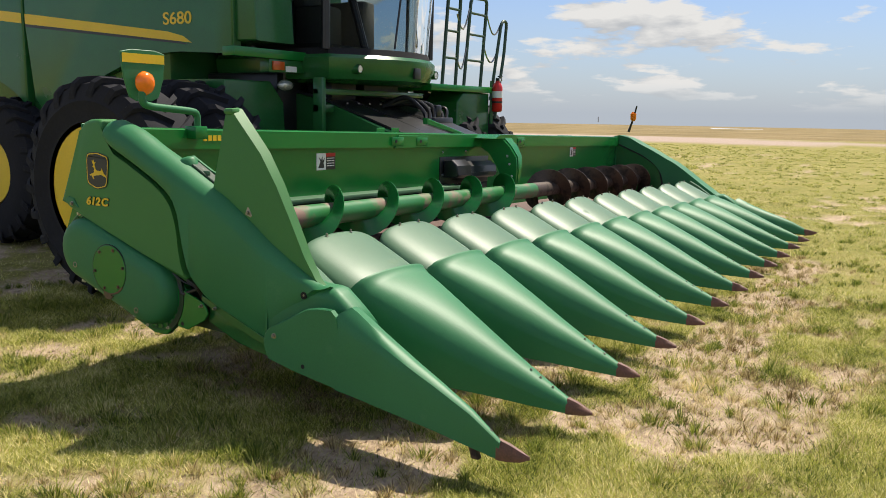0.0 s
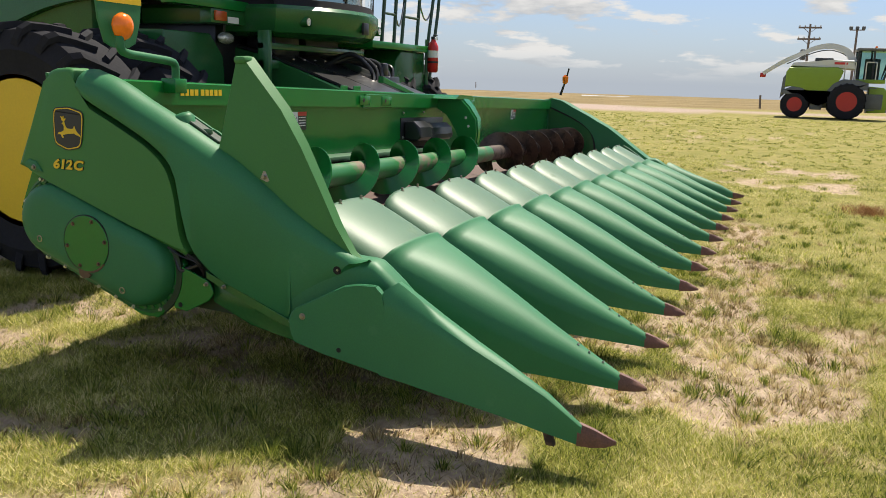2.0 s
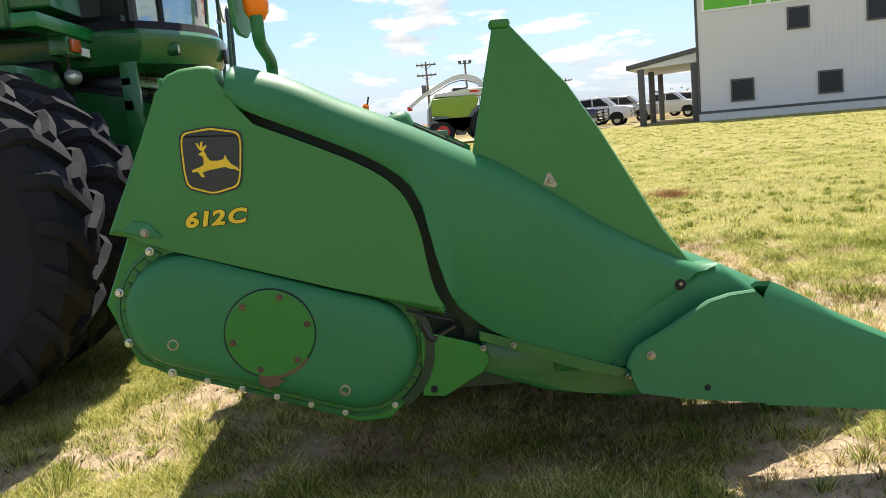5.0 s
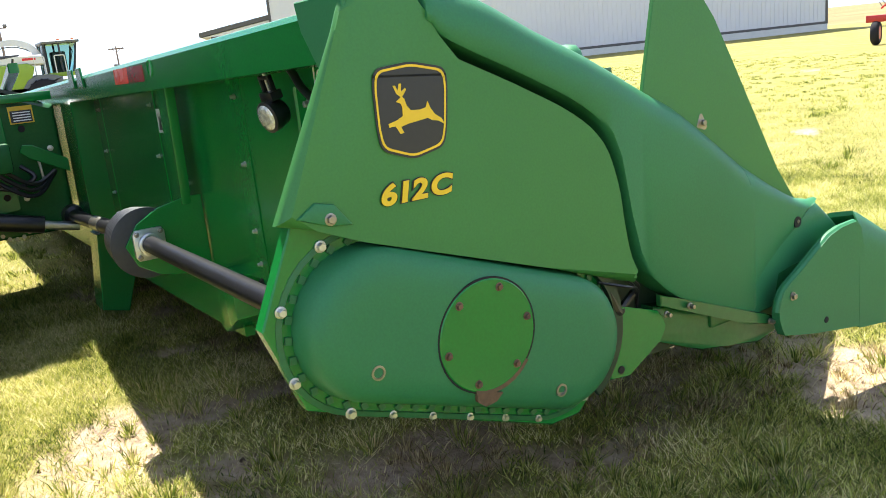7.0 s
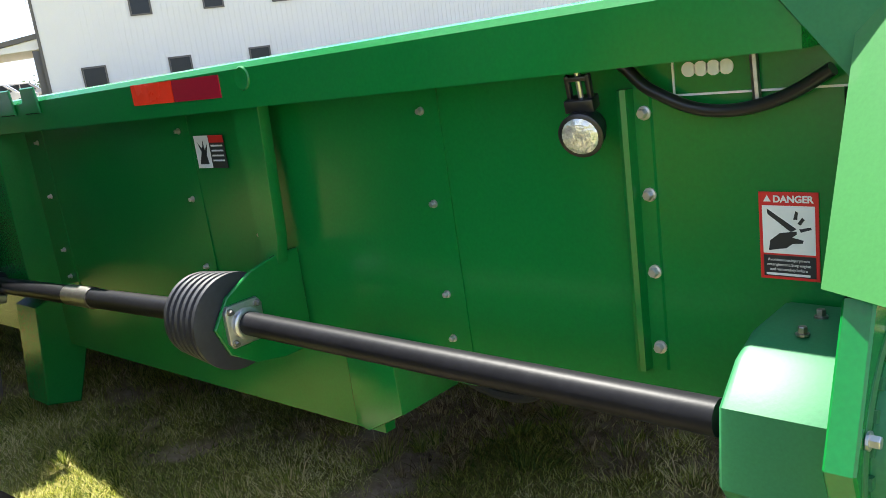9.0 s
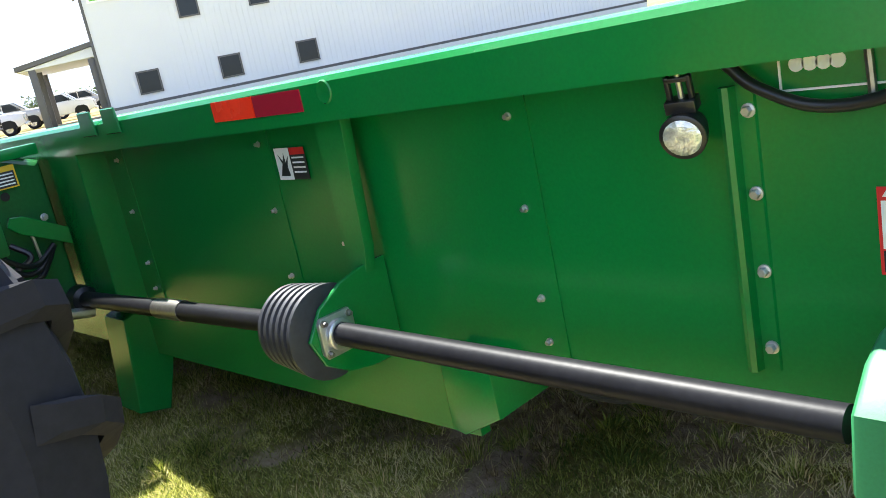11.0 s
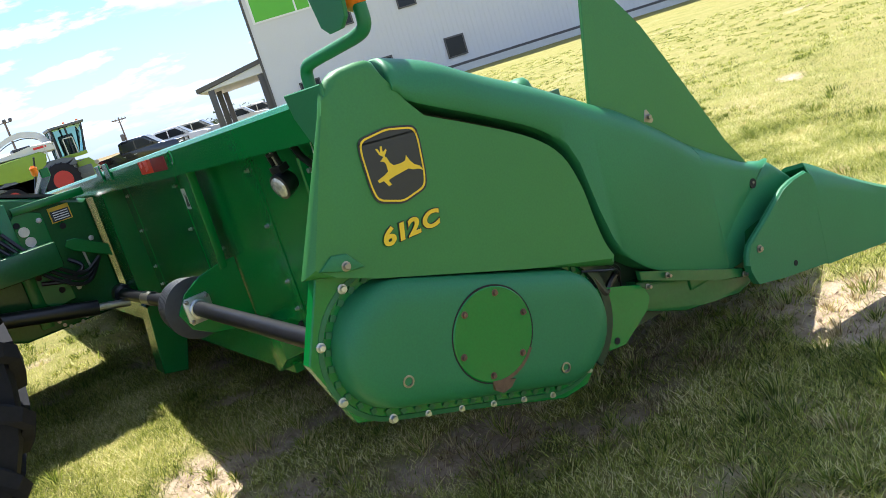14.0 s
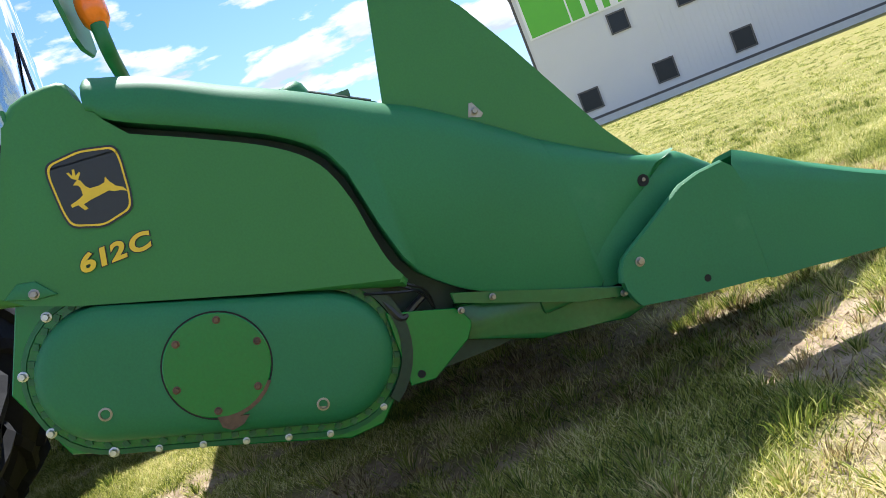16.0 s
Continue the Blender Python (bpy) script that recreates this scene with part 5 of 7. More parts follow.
    part("bright_edge", boxes((0.497, 0.501, 2.794, 2.797, 1.312, 1.385), (0.18, 0.501, 2.794, 2.797, 1.310, 1.314)), WHITE, sl, smooth=0)
    part("rod", tube([(0.345, 2.80, 1.40), (0.34, 2.80, 1.29)], 0.008, 8), STEEL, parent)
    for x in (5.6, 7.2):
        part("post", prism([(x, 1.40), (x - 0.16, 1.40), (x - 0.10, 1.33), (x - 0.06, 0.60), (x, 0.55), (x + 0.015, 1.33)], 2.758, 2.91, "y", bevel=0.004, seg=1), GREEN_STEEL, parent)
    part("stamped_boss", lathe([(2.914, 0.034), (2.919, 0.030), (2.917, 0.02)], 20, "y", at=(1.69, 0, 1.44)), GREEN_STEEL, parent)
    for x, z in ((1.92, 0.96), (1.88, 0.87)):
        bolt(parent, (x, 2.786, z), "+y", r=0.012, h=0.014, mat=ZINC)
    for x in (3.05, 3.28):
        part("bracket_ear", prism([(x - 0.07, 1.40), (x + 0.07, 1.40), (x + 0.07, 1.50), (x - 0.05, 1.50)], 2.915, 2.925, "y", bevel=0.004, seg=1), GREEN_STEEL, parent)


LENS = material("lamp_lens", (0.75, 0.75, 0.70), 0.08, 0.6, vary=0.3, scale=60, bump=0.4)
rear_structure(header)


def front_structure(parent):
    """Feed opening hardware at the middle of the back wall."""
    part("back_plate", boxes((3.80, 4.80, 2.735, 2.7445, 1.02, 1.29), bevel=0.003), BLACK, parent, "black bolted back plate")
    blk = part("feeder_block", prism([(2.735, 1.08), (2.735, 1.235), (2.66, 1.245), (2.60, 1.20), (2.585, 1.13), (2.62, 1.08)], 3.95, 4.72, bevel=0.012, seg=2), BLACK, parent, "black plastic crop deflector block")
    part("block_cap", prism([(2.735, 1.09), (2.735, 1.255), (2.64, 1.265), (2.575, 1.21), (2.56, 1.12), (2.60, 1.09)], 3.86, 4.14, bevel=0.02, seg=3), BLACK, blk)
    for x in (3.84, 4.30, 4.76):
        for z in (1.05, 1.27):
            bolt(parent, (x, 2.735, z), "-y", r=0.012, h=0.012, mat=ZINC)
    # flat near-black board stands for the shade inside the feed opening
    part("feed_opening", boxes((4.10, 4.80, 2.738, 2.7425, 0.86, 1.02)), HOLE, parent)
    part("grille", boxes((4.16, 4.68, 2.578, 2.60, 1.10, 1.14)), DARK, blk)
    arm = part("support_arm", prism([(2.74, 1.475), (2.46, 1.475), (2.38, 1.40), (2.30, 1.29), (2.285, 1.15), (2.295, 1.03), (2.44, 1.03), (2.51, 1.19), (2.60, 1.32), (2.74, 1.40)], 4.57, 4.61, bevel=0.004, seg=1), GREEN_STEEL, parent, "curved green support arm")
    part("arm_flange", loft([[(4.60, y, z), (4.60, y - 0.008, z + 0.008), (4.60 + w, y - 0.008, z + 0.008), (4.60 + w, y, z)] for y, z, w in ((2.62, 1.476, 0.05), (2.46, 1.476, 0.16), (2.38, 1.40, 0.14), (2.30, 1.29, 0.10), (2.285, 1.15, 0.06), (2.295, 1.03, 0.05))]), GREEN_STEEL, arm)
    for y, z in ((2.40, 1.30), (2.37, 1.22), (2.34, 1.10)):
        bolt(arm, (4.57, y, z), r=0.014, h=0.012, mat=ZINC)
    part("arm_foot", prism([(4.4, 1.475), (4.9, 1.475), (4.86, 1.515), (4.5, 1.515)], 2.45, 2.71, "y"), GREEN_STEEL, parent)
    for x in (2.98, 3.38, 5.12, 5.48):
        part("stamped_pad", boxes((x - 0.09, x + 0.09, 2.678, 2.686, 1.40, 1.475), bevel=0.004), GREEN_STEEL, parent)
        part("pad_hole", lathe([(2.676, 0.016), (2.679, 0.016)], 14, "y", at=(x - 0.03, 0, 1.44)), HOLE, parent)
    for x in (3.2, 5.3):
        part("hook_plate", prism([(x - 0.25, 1.38), (x + 0.3, 1.38), (x + 0.3, 1.49), (x - 0.2, 1.49)], 2.685, 2.70, "y", bevel=0.004, seg=1), GREEN_STEEL, parent)
    part("ledge", boxes((0.5, 3.95, 2.57, 2.745, 0.985, 1.022), bevel=0.006), HOOD, parent)
    # near-black strip stands for the shaded gap beneath the ledge
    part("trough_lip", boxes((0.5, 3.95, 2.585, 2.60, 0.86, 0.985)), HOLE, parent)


front_structure(header)
# the whole width hangs a little lower towards the far end; every snout floats on its own hinge
LEAN = Matrix.Translation((0, 0, 1.3)) @ Matrix.Rotation(radians(0.95), 4, "Y") @ Matrix.Translation((0, 0, -1.3))
LONG = ("snout", "hood", "end_hood", "far_shield", "back_sheet", "top_beam", "floor_pan", "tool_bar", "row_unit", "auger_tube", "back_plate", "feeder_block", "feed_opening",
        "support_arm", "arm_foot", "stamped_pad", "pad_hole", "hook_plate", "ledge", "trough_lip")
for o in header.children:
    kind = o.name.split(".")[0]
    if kind == "snout" or o == fs:
        hinge = Matrix.Translation((o.location.x, 1.2, 0.75))
        o.matrix_basis = LEAN @ hinge @ Matrix.Rotation(-0.0165 * o.location.x / 1.2, 4, "X") @ hinge.inverted() @ o.matrix_basis
    elif kind in LONG:
        o.matrix_basis = LEAN @ o.matrix_basis


def marker_stalk(parent, x):
    """Amber warning lamp with a reflector plate on a bent green pipe."""
    pts = bend([(0.66, 2.66, 1.46), (0.66, 2.655, 1.605), (0.58, 2.65, 1.615), (0.28, 2.635, 1.635), (0.215, 2.63, 1.65), (0.215, 2.63, 1.72)], 0.06)
    s = part("marker_stalk", tube(pts, 0.022, 12), GREEN, parent, "bent green pipe stalk", smooth=50)
    bm = lathe([(-0.042, 0.015), (-0.038, 0.035), (-0.022, 0.054), (0.0, 0.062), (0.022, 0.054), (0.038, 0.035), (0.042, 0.015)], 24, "y", at=(x, 2.63, 1.775))
    for v in bm.verts:
        v.co.z += 0.25 * max(0.0, 1.775 - v.co.z) * (-1)
    part("amber_lamp", bm, AMBER, s, "round amber warning lamp", smooth=60)
    plate = [(-0.10, 1.69), (-0.135, 1.80), (-0.15, 1.945), (-0.08, 1.962), (0.08, 1.962), (0.15, 1.945), (0.135, 1.80), (0.10, 1.69), (0.05, 1.665), (-0.05, 1.665)]
    turn = pose(x + 0.04, 2.685, 0, 0, 0, -5)
    pl = part("lamp_plate", prism(plate, 0, 0.014, "y", bevel=0.003, seg=1), GREEN, s)
    pl.matrix_local = turn
    part("reflector_band", boxes((-0.142, 0.142, -0.003, 0.0, 1.885, 1.938)), YELLOW, s, smooth=0).matrix_local = turn
    part("clamp", boxes((0.61, 0.71, 2.62, 2.72, 1.44, 1.52), bevel=0.006), GREEN_STEEL, s)
    return s


marker_stalk(header, 0.24)
fl = part("marker_rod", tube([(9.0, 2.60, 1.44), (9.0, 2.53, 1.66)], [0.02, 0.012], 8), BLACK, header)
part("amber_lamp", lathe([(1.60, 0.02), (1.62, 0.04), (1.70, 0.045), (1.73, 0.02)], 12, "z", at=(9.0, 2.54, 0)), AMBER, fl, "amber warning lamp")
part("whip", tube([(9.0, 2.53, 1.66), (8.98, 2.49, 1.82)], 0.012, 6), BLACK, fl)

# ---- combine ----
def combine():
    c = thing("combine_harvester", "large green combine harvester with dual front tyres and glazed cab", "combine")
    side = 2.95
    # side panels
    main = smooth_line([(4.56, 2.15), (5.0, 2.17), (5.44, 2.18), (6.0, 2.10), (6.6, 1.90), (7.2, 1.62), (7.45, 1.57), (7.62, 1.60)], 3) + [(7.72, 1.70), (7.80, 2.5), (7.80, 4.9), (4.56, 4.9)]
    b = part("side_panel", prism(main, side, side + 0.10, bevel=0.03, seg=3, sides="low"), GREEN_DARK, c, "large green curved side panel with yellow stripe")
    part("yellow_stripe", prism([(5.12, 2.265), (5.30, 2.285), (7.80, 2.545), (7.80, 2.66), (5.46, 2.385), (5.24, 2.335)], side - 0.004, side), YELLOW, b, smooth=0)
    part("black_stripe", prism([(5.15, 2.248), (7.80, 2.512), (7.80, 2.545), (5.30, 2.285)], side - 0.003, side), DARK, b, smooth=0)
    letters("model_number", "S680", 0.17, YELLOW, b, pose(side - 0.003, 5.315, 2.505, 90, 0, -90), 0.002, bold=0.002, squash=1.25)
    rearp = smooth_line([(7.85, 1.62), (8.10, 1.78), (8.36, 1.90), (8.8, 2.05), (9.3, 2.10)], 3) + [(11.5, 2.1), (11.5, 4.7), (7.85, 4.9)]
    rp = part("rear_panel", prism(rearp, side, side + 0.10, bevel=0.03, seg=3, sides="low"), GREEN_DARK, c)
    part("yellow_stripe", prism([(7.87, 2.555), (11.0, 2.90), (11.0, 3.03), (7.87, 2.67)], side - 0.004, side), YELLOW, rp, smooth=0)
    part("body", boxes((side + 0.10, 6.1, 5.55, 11.5, 1.1, 4.9), bevel=0.05), GREEN_DARK, c)
    part("chassis_beam", boxes((2.35, 6.8, 4.55, 4.95, 0.75, 1.25), bevel=0.04), GREEN_DARK, c)
    # added box closes the gap below the cab; black stands for shade there
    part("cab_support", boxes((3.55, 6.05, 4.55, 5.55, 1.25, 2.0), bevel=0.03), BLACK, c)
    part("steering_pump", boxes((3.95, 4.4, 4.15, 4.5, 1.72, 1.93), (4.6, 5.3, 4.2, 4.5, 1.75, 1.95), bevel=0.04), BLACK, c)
    # fender, platform and steps before the tank
    part("tank_panel", prism([(4.3, 2.27), (5.6, 2.27), (5.6, 4.9), (4.45, 4.9)], 3.0, 3.55, bevel=0.03), GREEN_DARK, c)
    part("platform", boxes((2.68, 4.18, 4.28, 4.44, 2.11, 2.20), bevel=0.008), GREEN_STEEL, c, "green cab platform edge")
    part("marker_box", boxes((3.16, 4.17, 4.30, 4.42, 1.985, 2.11), bevel=0.006), GREEN_DARK, c)
    part("marker_light", boxes((3.20, 3.36, 4.275, 4.30, 2.005, 2.09), bevel=0.006), MARKER_RED, c, "orange marker light")
    part("white_label", boxes((3.40, 3.56, 4.293, 4.30, 1.995, 2.05)), WHITE, c, smooth=0)
    lamp = part("side_lamp", lathe([(-0.05, 0.02), (-0.035, 0.06), (0.0, 0.085), (0.03, 0.08), (0.05, 0.05)], 24, "y"), LENS, c, "oval white side lamp", smooth=60)
    lamp.matrix_local = pose(3.541, 4.42, 1.867) @ Matrix.Diagonal((1.25, 1.0, 0.68, 1))
    part("lamp_arm", tube([(3.541, 4.45, 1.90), (3.541, 4.44, 2.0)], 0.012, 8), BLACK, c)
    part("tank_box", prism([(2.75, 0.98), (2.72, 1.90), (3.36, 1.90), (3.55, 1.70), (3.60, 0.98)], 4.46, 5.10, "y", bevel=0.02), GREEN_DARK, c, "dark green tank box beside the feeder")
    part("sticker", boxes((3.30, 3.38, 4.455, 4.459, 1.10, 1.20)), WHITE, c, smooth=0)
    # feeder house
    fh = part("feeder_house", prism([(2.95, 0.55), (2.95, 1.30), (4.2, 1.72), (5.2, 1.95), (5.2, 1.2), (3.6, 0.55)], 3.85, 5.30, bevel=0.03), GREEN_DARK, c, "sloping green feeder house")
    # black plate and ribs put the cab's shade onto the sloping top
    part("feeder_cover", prism([(3.0, 1.325), (3.0, 1.345), (4.2, 1.75), (5.0, 1.93), (5.0, 1.90), (4.2, 1.725)], 3.87, 5.28), BLACK, fh, "black plate standing for the cab's shade on the feeder top")
    for k in range(2):
        part("cover_rib", prism([(3.05, 1.345), (3.05, 1.36), (4.15, 1.745), (4.15, 1.73)], 4.3 + 0.5 * k, 4.32 + 0.5 * k), BLACK, fh)
    for k in range(7):
        bolt(fh, (3.95 + 0.2 * k, 3.95, 1.69), "+z", r=0.015, h=0.012)
    part("cross_rail", boxes((3.6, 5.6, 4.05, 4.12, 1.60, 1.68), (3.6, 5.6, 4.05, 4.12, 1.78, 1.84), (3.6, 3.66, 4.0, 4.12, 1.2, 1.95), bevel=0.006), GREEN_DARK, c)
    part("lift_arm", boxes((3.62, 3.80, 3.25, 4.4, 0.95, 1.12), bevel=0.02), GREEN_DARK, c)
    cs = part("caution_sticker", boxes((3.836, 3.84, 3.07, 3.20, 1.21, 1.31)), YELLOW, fh, "yellow and black caution sticker", smooth=0)
    part("text_block", boxes((3.833, 3.836, 3.078, 3.192, 1.216, 1.285)), DARK, cs, smooth=0)
    for k in range(4):
        part("text_bar", boxes((3.831, 3.833, 3.085, 3.18, 1.225 + 0.015 * k, 1.231 + 0.015 * k)), WHITE, cs, smooth=0)
    for y, z in ((3.36, 1.15), (3.375, 1.22)):
        part("roller", lathe([(3.80, 0.02), (3.80, 0.032), (3.85, 0.032)], 20, "x", at=(0, y, z)), ZINC, fh)
    part("latch_arm", prism([(2.94, 0.90), (2.94, 0.98), (3.12, 1.085), (3.17, 1.09), (3.19, 1.05), (3.15, 1.01)], 3.78, 3.81, bevel=0.004, seg=1), GREEN_STEEL, fh)
    part("latch_rod", tube([(3.80, 3.10, 1.02), (3.80, 3.09, 0.86)], 0.008, 6), ZINC, fh)
    part("latch_hose", tube(bend([(3.80, 3.2, 0.97), (3.76, 3.12, 0.90), (3.78, 3.25, 0.84), (3.80, 3.4, 0.88)], 0.05), 0.014, 8), BLACK, fh)
    part("lock_plate", prism([(3.24, 0.72), (3.24, 1.30), (3.36, 1.36), (3.44, 1.30), (3.46, 0.80), (3.38, 0.70)], 3.815, 3.835, bevel=0.004, seg=1), GREEN_STEEL, fh)
    for y, z in ((3.30, 0.80), (3.40, 0.92), (3.30, 1.02), (3.40, 1.27), (3.06, 1.36), (3.15, 1.18)):
        part("plate_hole", lathe([(3.813, 0.020), (3.811, 0.017)], 14, "x", at=(0, y, z)), HOLE, fh)
    for y, z in ((3.27, 1.26), (3.42, 1.10), (3.02, 1.05), (3.20, 0.78)):
        bolt(fh, (3.812, y, z), "-x", r=0.018, h=0.018, mat=ZINC)
    part("lift_cylinder", tube([(3.74, 3.15, 0.62), (3.74, 4.1, 0.86)], 0.05, 16), BLACK, fh, "black hydraulic lift cylinder", smooth=50)
    part("cylinder_rod", tube([(3.74, 2.96, 0.575), (3.74, 3.15, 0.62)], 0.026, 12), ZINC, fh)
    for k in range(3):
        part("feeder_hose", tube(bend([(3.80, 3.5 + 0.05 * k, 1.25), (3.72, 3.35, 1.0 - 0.05 * k), (3.74, 3.15, 0.84 - 0.04 * k), (3.80, 3.02, 0.92)], 0.12), 0.013, 8), BLACK, fh)
    for k in range(9):
        a = math.pi * k / 8
        part("chain_link", lathe([(-0.006, 0.012), (0.006, 0.012)], 8, "x", at=(3.77, 3.30 + 0.10 * math.cos(a), 0.66 - 0.10 * math.sin(a))), STEEL, fh)
    part("side_rib", boxes((3.80, 3.85, 3.42, 3.50, 0.6, 1.42), (3.80, 3.85, 2.96, 3.4, 1.33, 1.38), bevel=0.006), GREEN_STEEL, fh)
    # hoses and couplers by the feeder
    for k in range(6):
        x = 4.75 + 0.09 * k
        part("hose", tube(bend([(x, 3.5, 1.45), (x + 0.12, 3.55, 1.60 + 0.05 * (k % 3)), (x + 0.05 * (k % 2), 3.75, 1.82 - 0.04 * k), (x - 0.2, 4.0, 1.62 + 0.03 * k), (x - 0.15, 4.3, 1.70)], 0.14), 0.022, 8), BLACK, c)
    part("coupler", boxes((4.9, 5.3, 3.45, 3.85, 1.40, 1.56), (5.02, 5.12, 3.5, 3.6, 1.56, 1.70), bevel=0.02), BLACK, c)
    part("coupler_bar", prism([(4.10, 1.50), (4.10, 1.56), (4.86, 1.40), (4.86, 1.36)], 3.06, 3.12, "y", bevel=0.006, seg=1), GREEN_STEEL, c)
    # cab
    cabx0, cabx1 = 3.68, 5.62
    def cab_ring(z, grow=0.0, bow=0.40):
        pts = []
        for k in range(9):
            u = k / 8
            pts.append((cabx0 - grow + (cabx1 - cabx0 + 2 * grow) * u, 3.58 - grow + bow * (2 * u - 1) ** 2, z))
        return pts + [(cabx1 + grow, 5.5, z), (cabx0 - grow, 5.5, z)]
    part("cab_base", loft([cab_ring(1.90, -0.10), cab_ring(1.94, -0.02), cab_ring(2.06, 0.03), cab_ring(2.15, 0.03), cab_ring(2.185, 0.0)]), GREEN_DARK, c, "rounded green cab nose", smooth=40)
    part("cab_sill", loft([cab_ring(2.185, -0.01), cab_ring(2.25, -0.03)]), RUBBER, c, "dark rubber windscreen sill", smooth=40)
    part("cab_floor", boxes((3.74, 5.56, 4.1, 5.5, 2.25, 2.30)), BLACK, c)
    ring0, ring1 = cab_ring(2.25, -0.03), cab_ring(3.85, 0.06, 0.42)
    bm = bmesh.new()
    loft([ring0[:9], ring1[:9]], bm, close=False, caps=False)
    gl = part("windscreen", bm, CABGLASS, c, "curved tinted cab windscreen", smooth=60)
    gl.visible_shadow = False
    for x in (cabx0 + 0.0, cabx1 + 0.0):
        bm = bmesh.new()
        loft([[(x, 4.02, 2.25), (x, 5.45, 2.25)], [(x, 4.02, 3.85), (x, 5.45, 3.85)]], bm, close=False, caps=False)
        part("side_window", bm, CABGLASS, c, smooth=0).visible_shadow = False
    for x in (cabx0 - 0.02, cabx1 + 0.02):
        part("cab_pillar", tube([(x, 4.0, 2.23), (x, 3.98, 3.88)], 0.045, 8), BLACK, c)
        part("cab_pillar", tube([(x, 5.0, 2.23), (x, 5.0, 3.88)], 0.05, 8), BLACK, c)
    part("cab_roof", loft([cab_ring(3.83, 0.05, 0.42), cab_ring(3.9, 0.12, 0.42), cab_ring(4.04, 0.05, 0.42)]), GREEN_DARK, c, smooth=40)
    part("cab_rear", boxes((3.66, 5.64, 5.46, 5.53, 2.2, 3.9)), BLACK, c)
    part("driver_seat", boxes((4.36, 4.92, 4.65, 5.2, 2.30, 2.80), (4.38, 4.90, 5.05, 5.25, 2.78, 3.50), (4.46, 4.82, 5.08, 5.22, 3.50, 3.72), bevel=0.06), SEAT, c, "grey fabric driver seat")
    part("steering_column", tube([(4.62, 4.15, 2.28), (4.62, 4.35, 2.93)], 0.05, 10), BLACK, c)
    ringp = [(4.62 + 0.2 * math.cos(a), 4.37 + 0.18 * math.sin(a), 2.96 + 0.08 * math.sin(a)) for a in [2 * math.pi * k / 24 for k in range(25)]]
    part("steering_wheel", tube(ringp, 0.018, 8), BLACK, c)
    part("console", boxes((5.0, 5.30, 4.4, 5.2, 2.30, 2.88), bevel=0.04), SEAT, c)
    part("wiper", tube([(4.3, 3.60, 2.26), (4.45, 3.58, 3.1)], 0.012, 6), BLACK, c)
    for x in (3.905, 5.395):
        part("headlight", lathe([(0.02, 0.02), (-0.02, 0.032), (-0.05, 0.036)], 20, "y", at=(x, 3.80, 2.04)), LENS, c, "round headlight", smooth=50)
        part("headlight_rim", lathe([(-0.03, 0.048), (0.08, 0.048), (0.08, 0.04)], 20, "y", at=(x, 3.78, 2.04), caps=False), GREEN_DARK, c, smooth=50)
    part("badge", boxes((4.60, 4.71, 3.532, 3.56, 1.965, 2.08), bevel=0.004), DARK, c, "small black and yellow badge")
    # left service platform, column and railings
    part("platform", boxes((5.62, 7.30, 3.95, 4.85, 1.88, 1.96), bevel=0.008), GREEN_STEEL, c)
    part("column", prism([(6.30, 0.9), (6.35, 1.75), (6.5, 1.875), (7.22, 1.875), (7.24, 0.9)], 4.0, 4.5, "y", bevel=0.02), GREEN_DARK, c)
    def rail(pts, r=0.022):
        part("railing", tube(bend([(x, y, z - 0.16) for x, y, z in pts], 0.09), r, 10), RAIL, c, "dark green tubular railing", smooth=60)
    rail([(5.95, 4.0, 2.10), (6.10, 4.0, 3.35), (6.40, 4.0, 3.35), (6.28, 4.0, 2.10)])
    rail([(6.50, 4.0, 2.10), (6.66, 4.0, 3.24), (7.10, 4.0, 3.26), (6.95, 4.0, 2.10)])
    rail([(7.22, 3.98, 1.95), (7.50, 3.98, 3.02), (7.66, 3.98, 3.04), (7.60, 3.98, 2.6), (7.36, 3.98, 1.7)])
    for z in (2.45, 2.78, 3.05):
        k = (z - 2.1) / 1.15
        rail([(6.50 + 0.16 * k, 4.0, z), (6.95 + 0.15 * k, 4.0, z)], 0.016)
        rail([(5.95 + 0.14 * k, 4.0, z), (6.28 + 0.12 * k, 4.0, z)], 0.016)
    for (x0, z0), (x1, z1) in (((7.08, 3.1), (7.52, 3.0)), ((7.0, 2.7), (7.45, 2.65)), ((6.3, 3.0), (6.62, 3.1)), ((6.3, 2.5), (6.55, 2.6))):
        n = 10
        pts = [(x0 + (x1 - x0) * k / n, 4.0, z0 - 0.16 + (z1 - z0) * k / n - 0.22 * math.sin(math.pi * k / n)) for k in range(n + 1)]
        part("chain", tube(pts, 0.011, 6), STEEL, c)
    # wheels
    def wheel(x, y, r, w, rim_r, lugs=22):
        t = part("wheel", lathe([(-w / 2, rim_r), (-w / 2, rim_r + 0.05), (-w / 2 - 0.03, r * 0.78), (-w / 2 + 0.03, r * 0.93), (-w * 0.3, r * 0.955), (w * 0.3, r * 0.955), (w / 2 - 0.03, r * 0.93), (w / 2 + 0.03, r * 0.78), (w / 2, rim_r + 0.05), (w / 2, rim_r)], 48, caps=False), RUBBER, c, "large black lugged tyre", smooth=35)
        t.location = (x, y, r)
        key = (r, w)
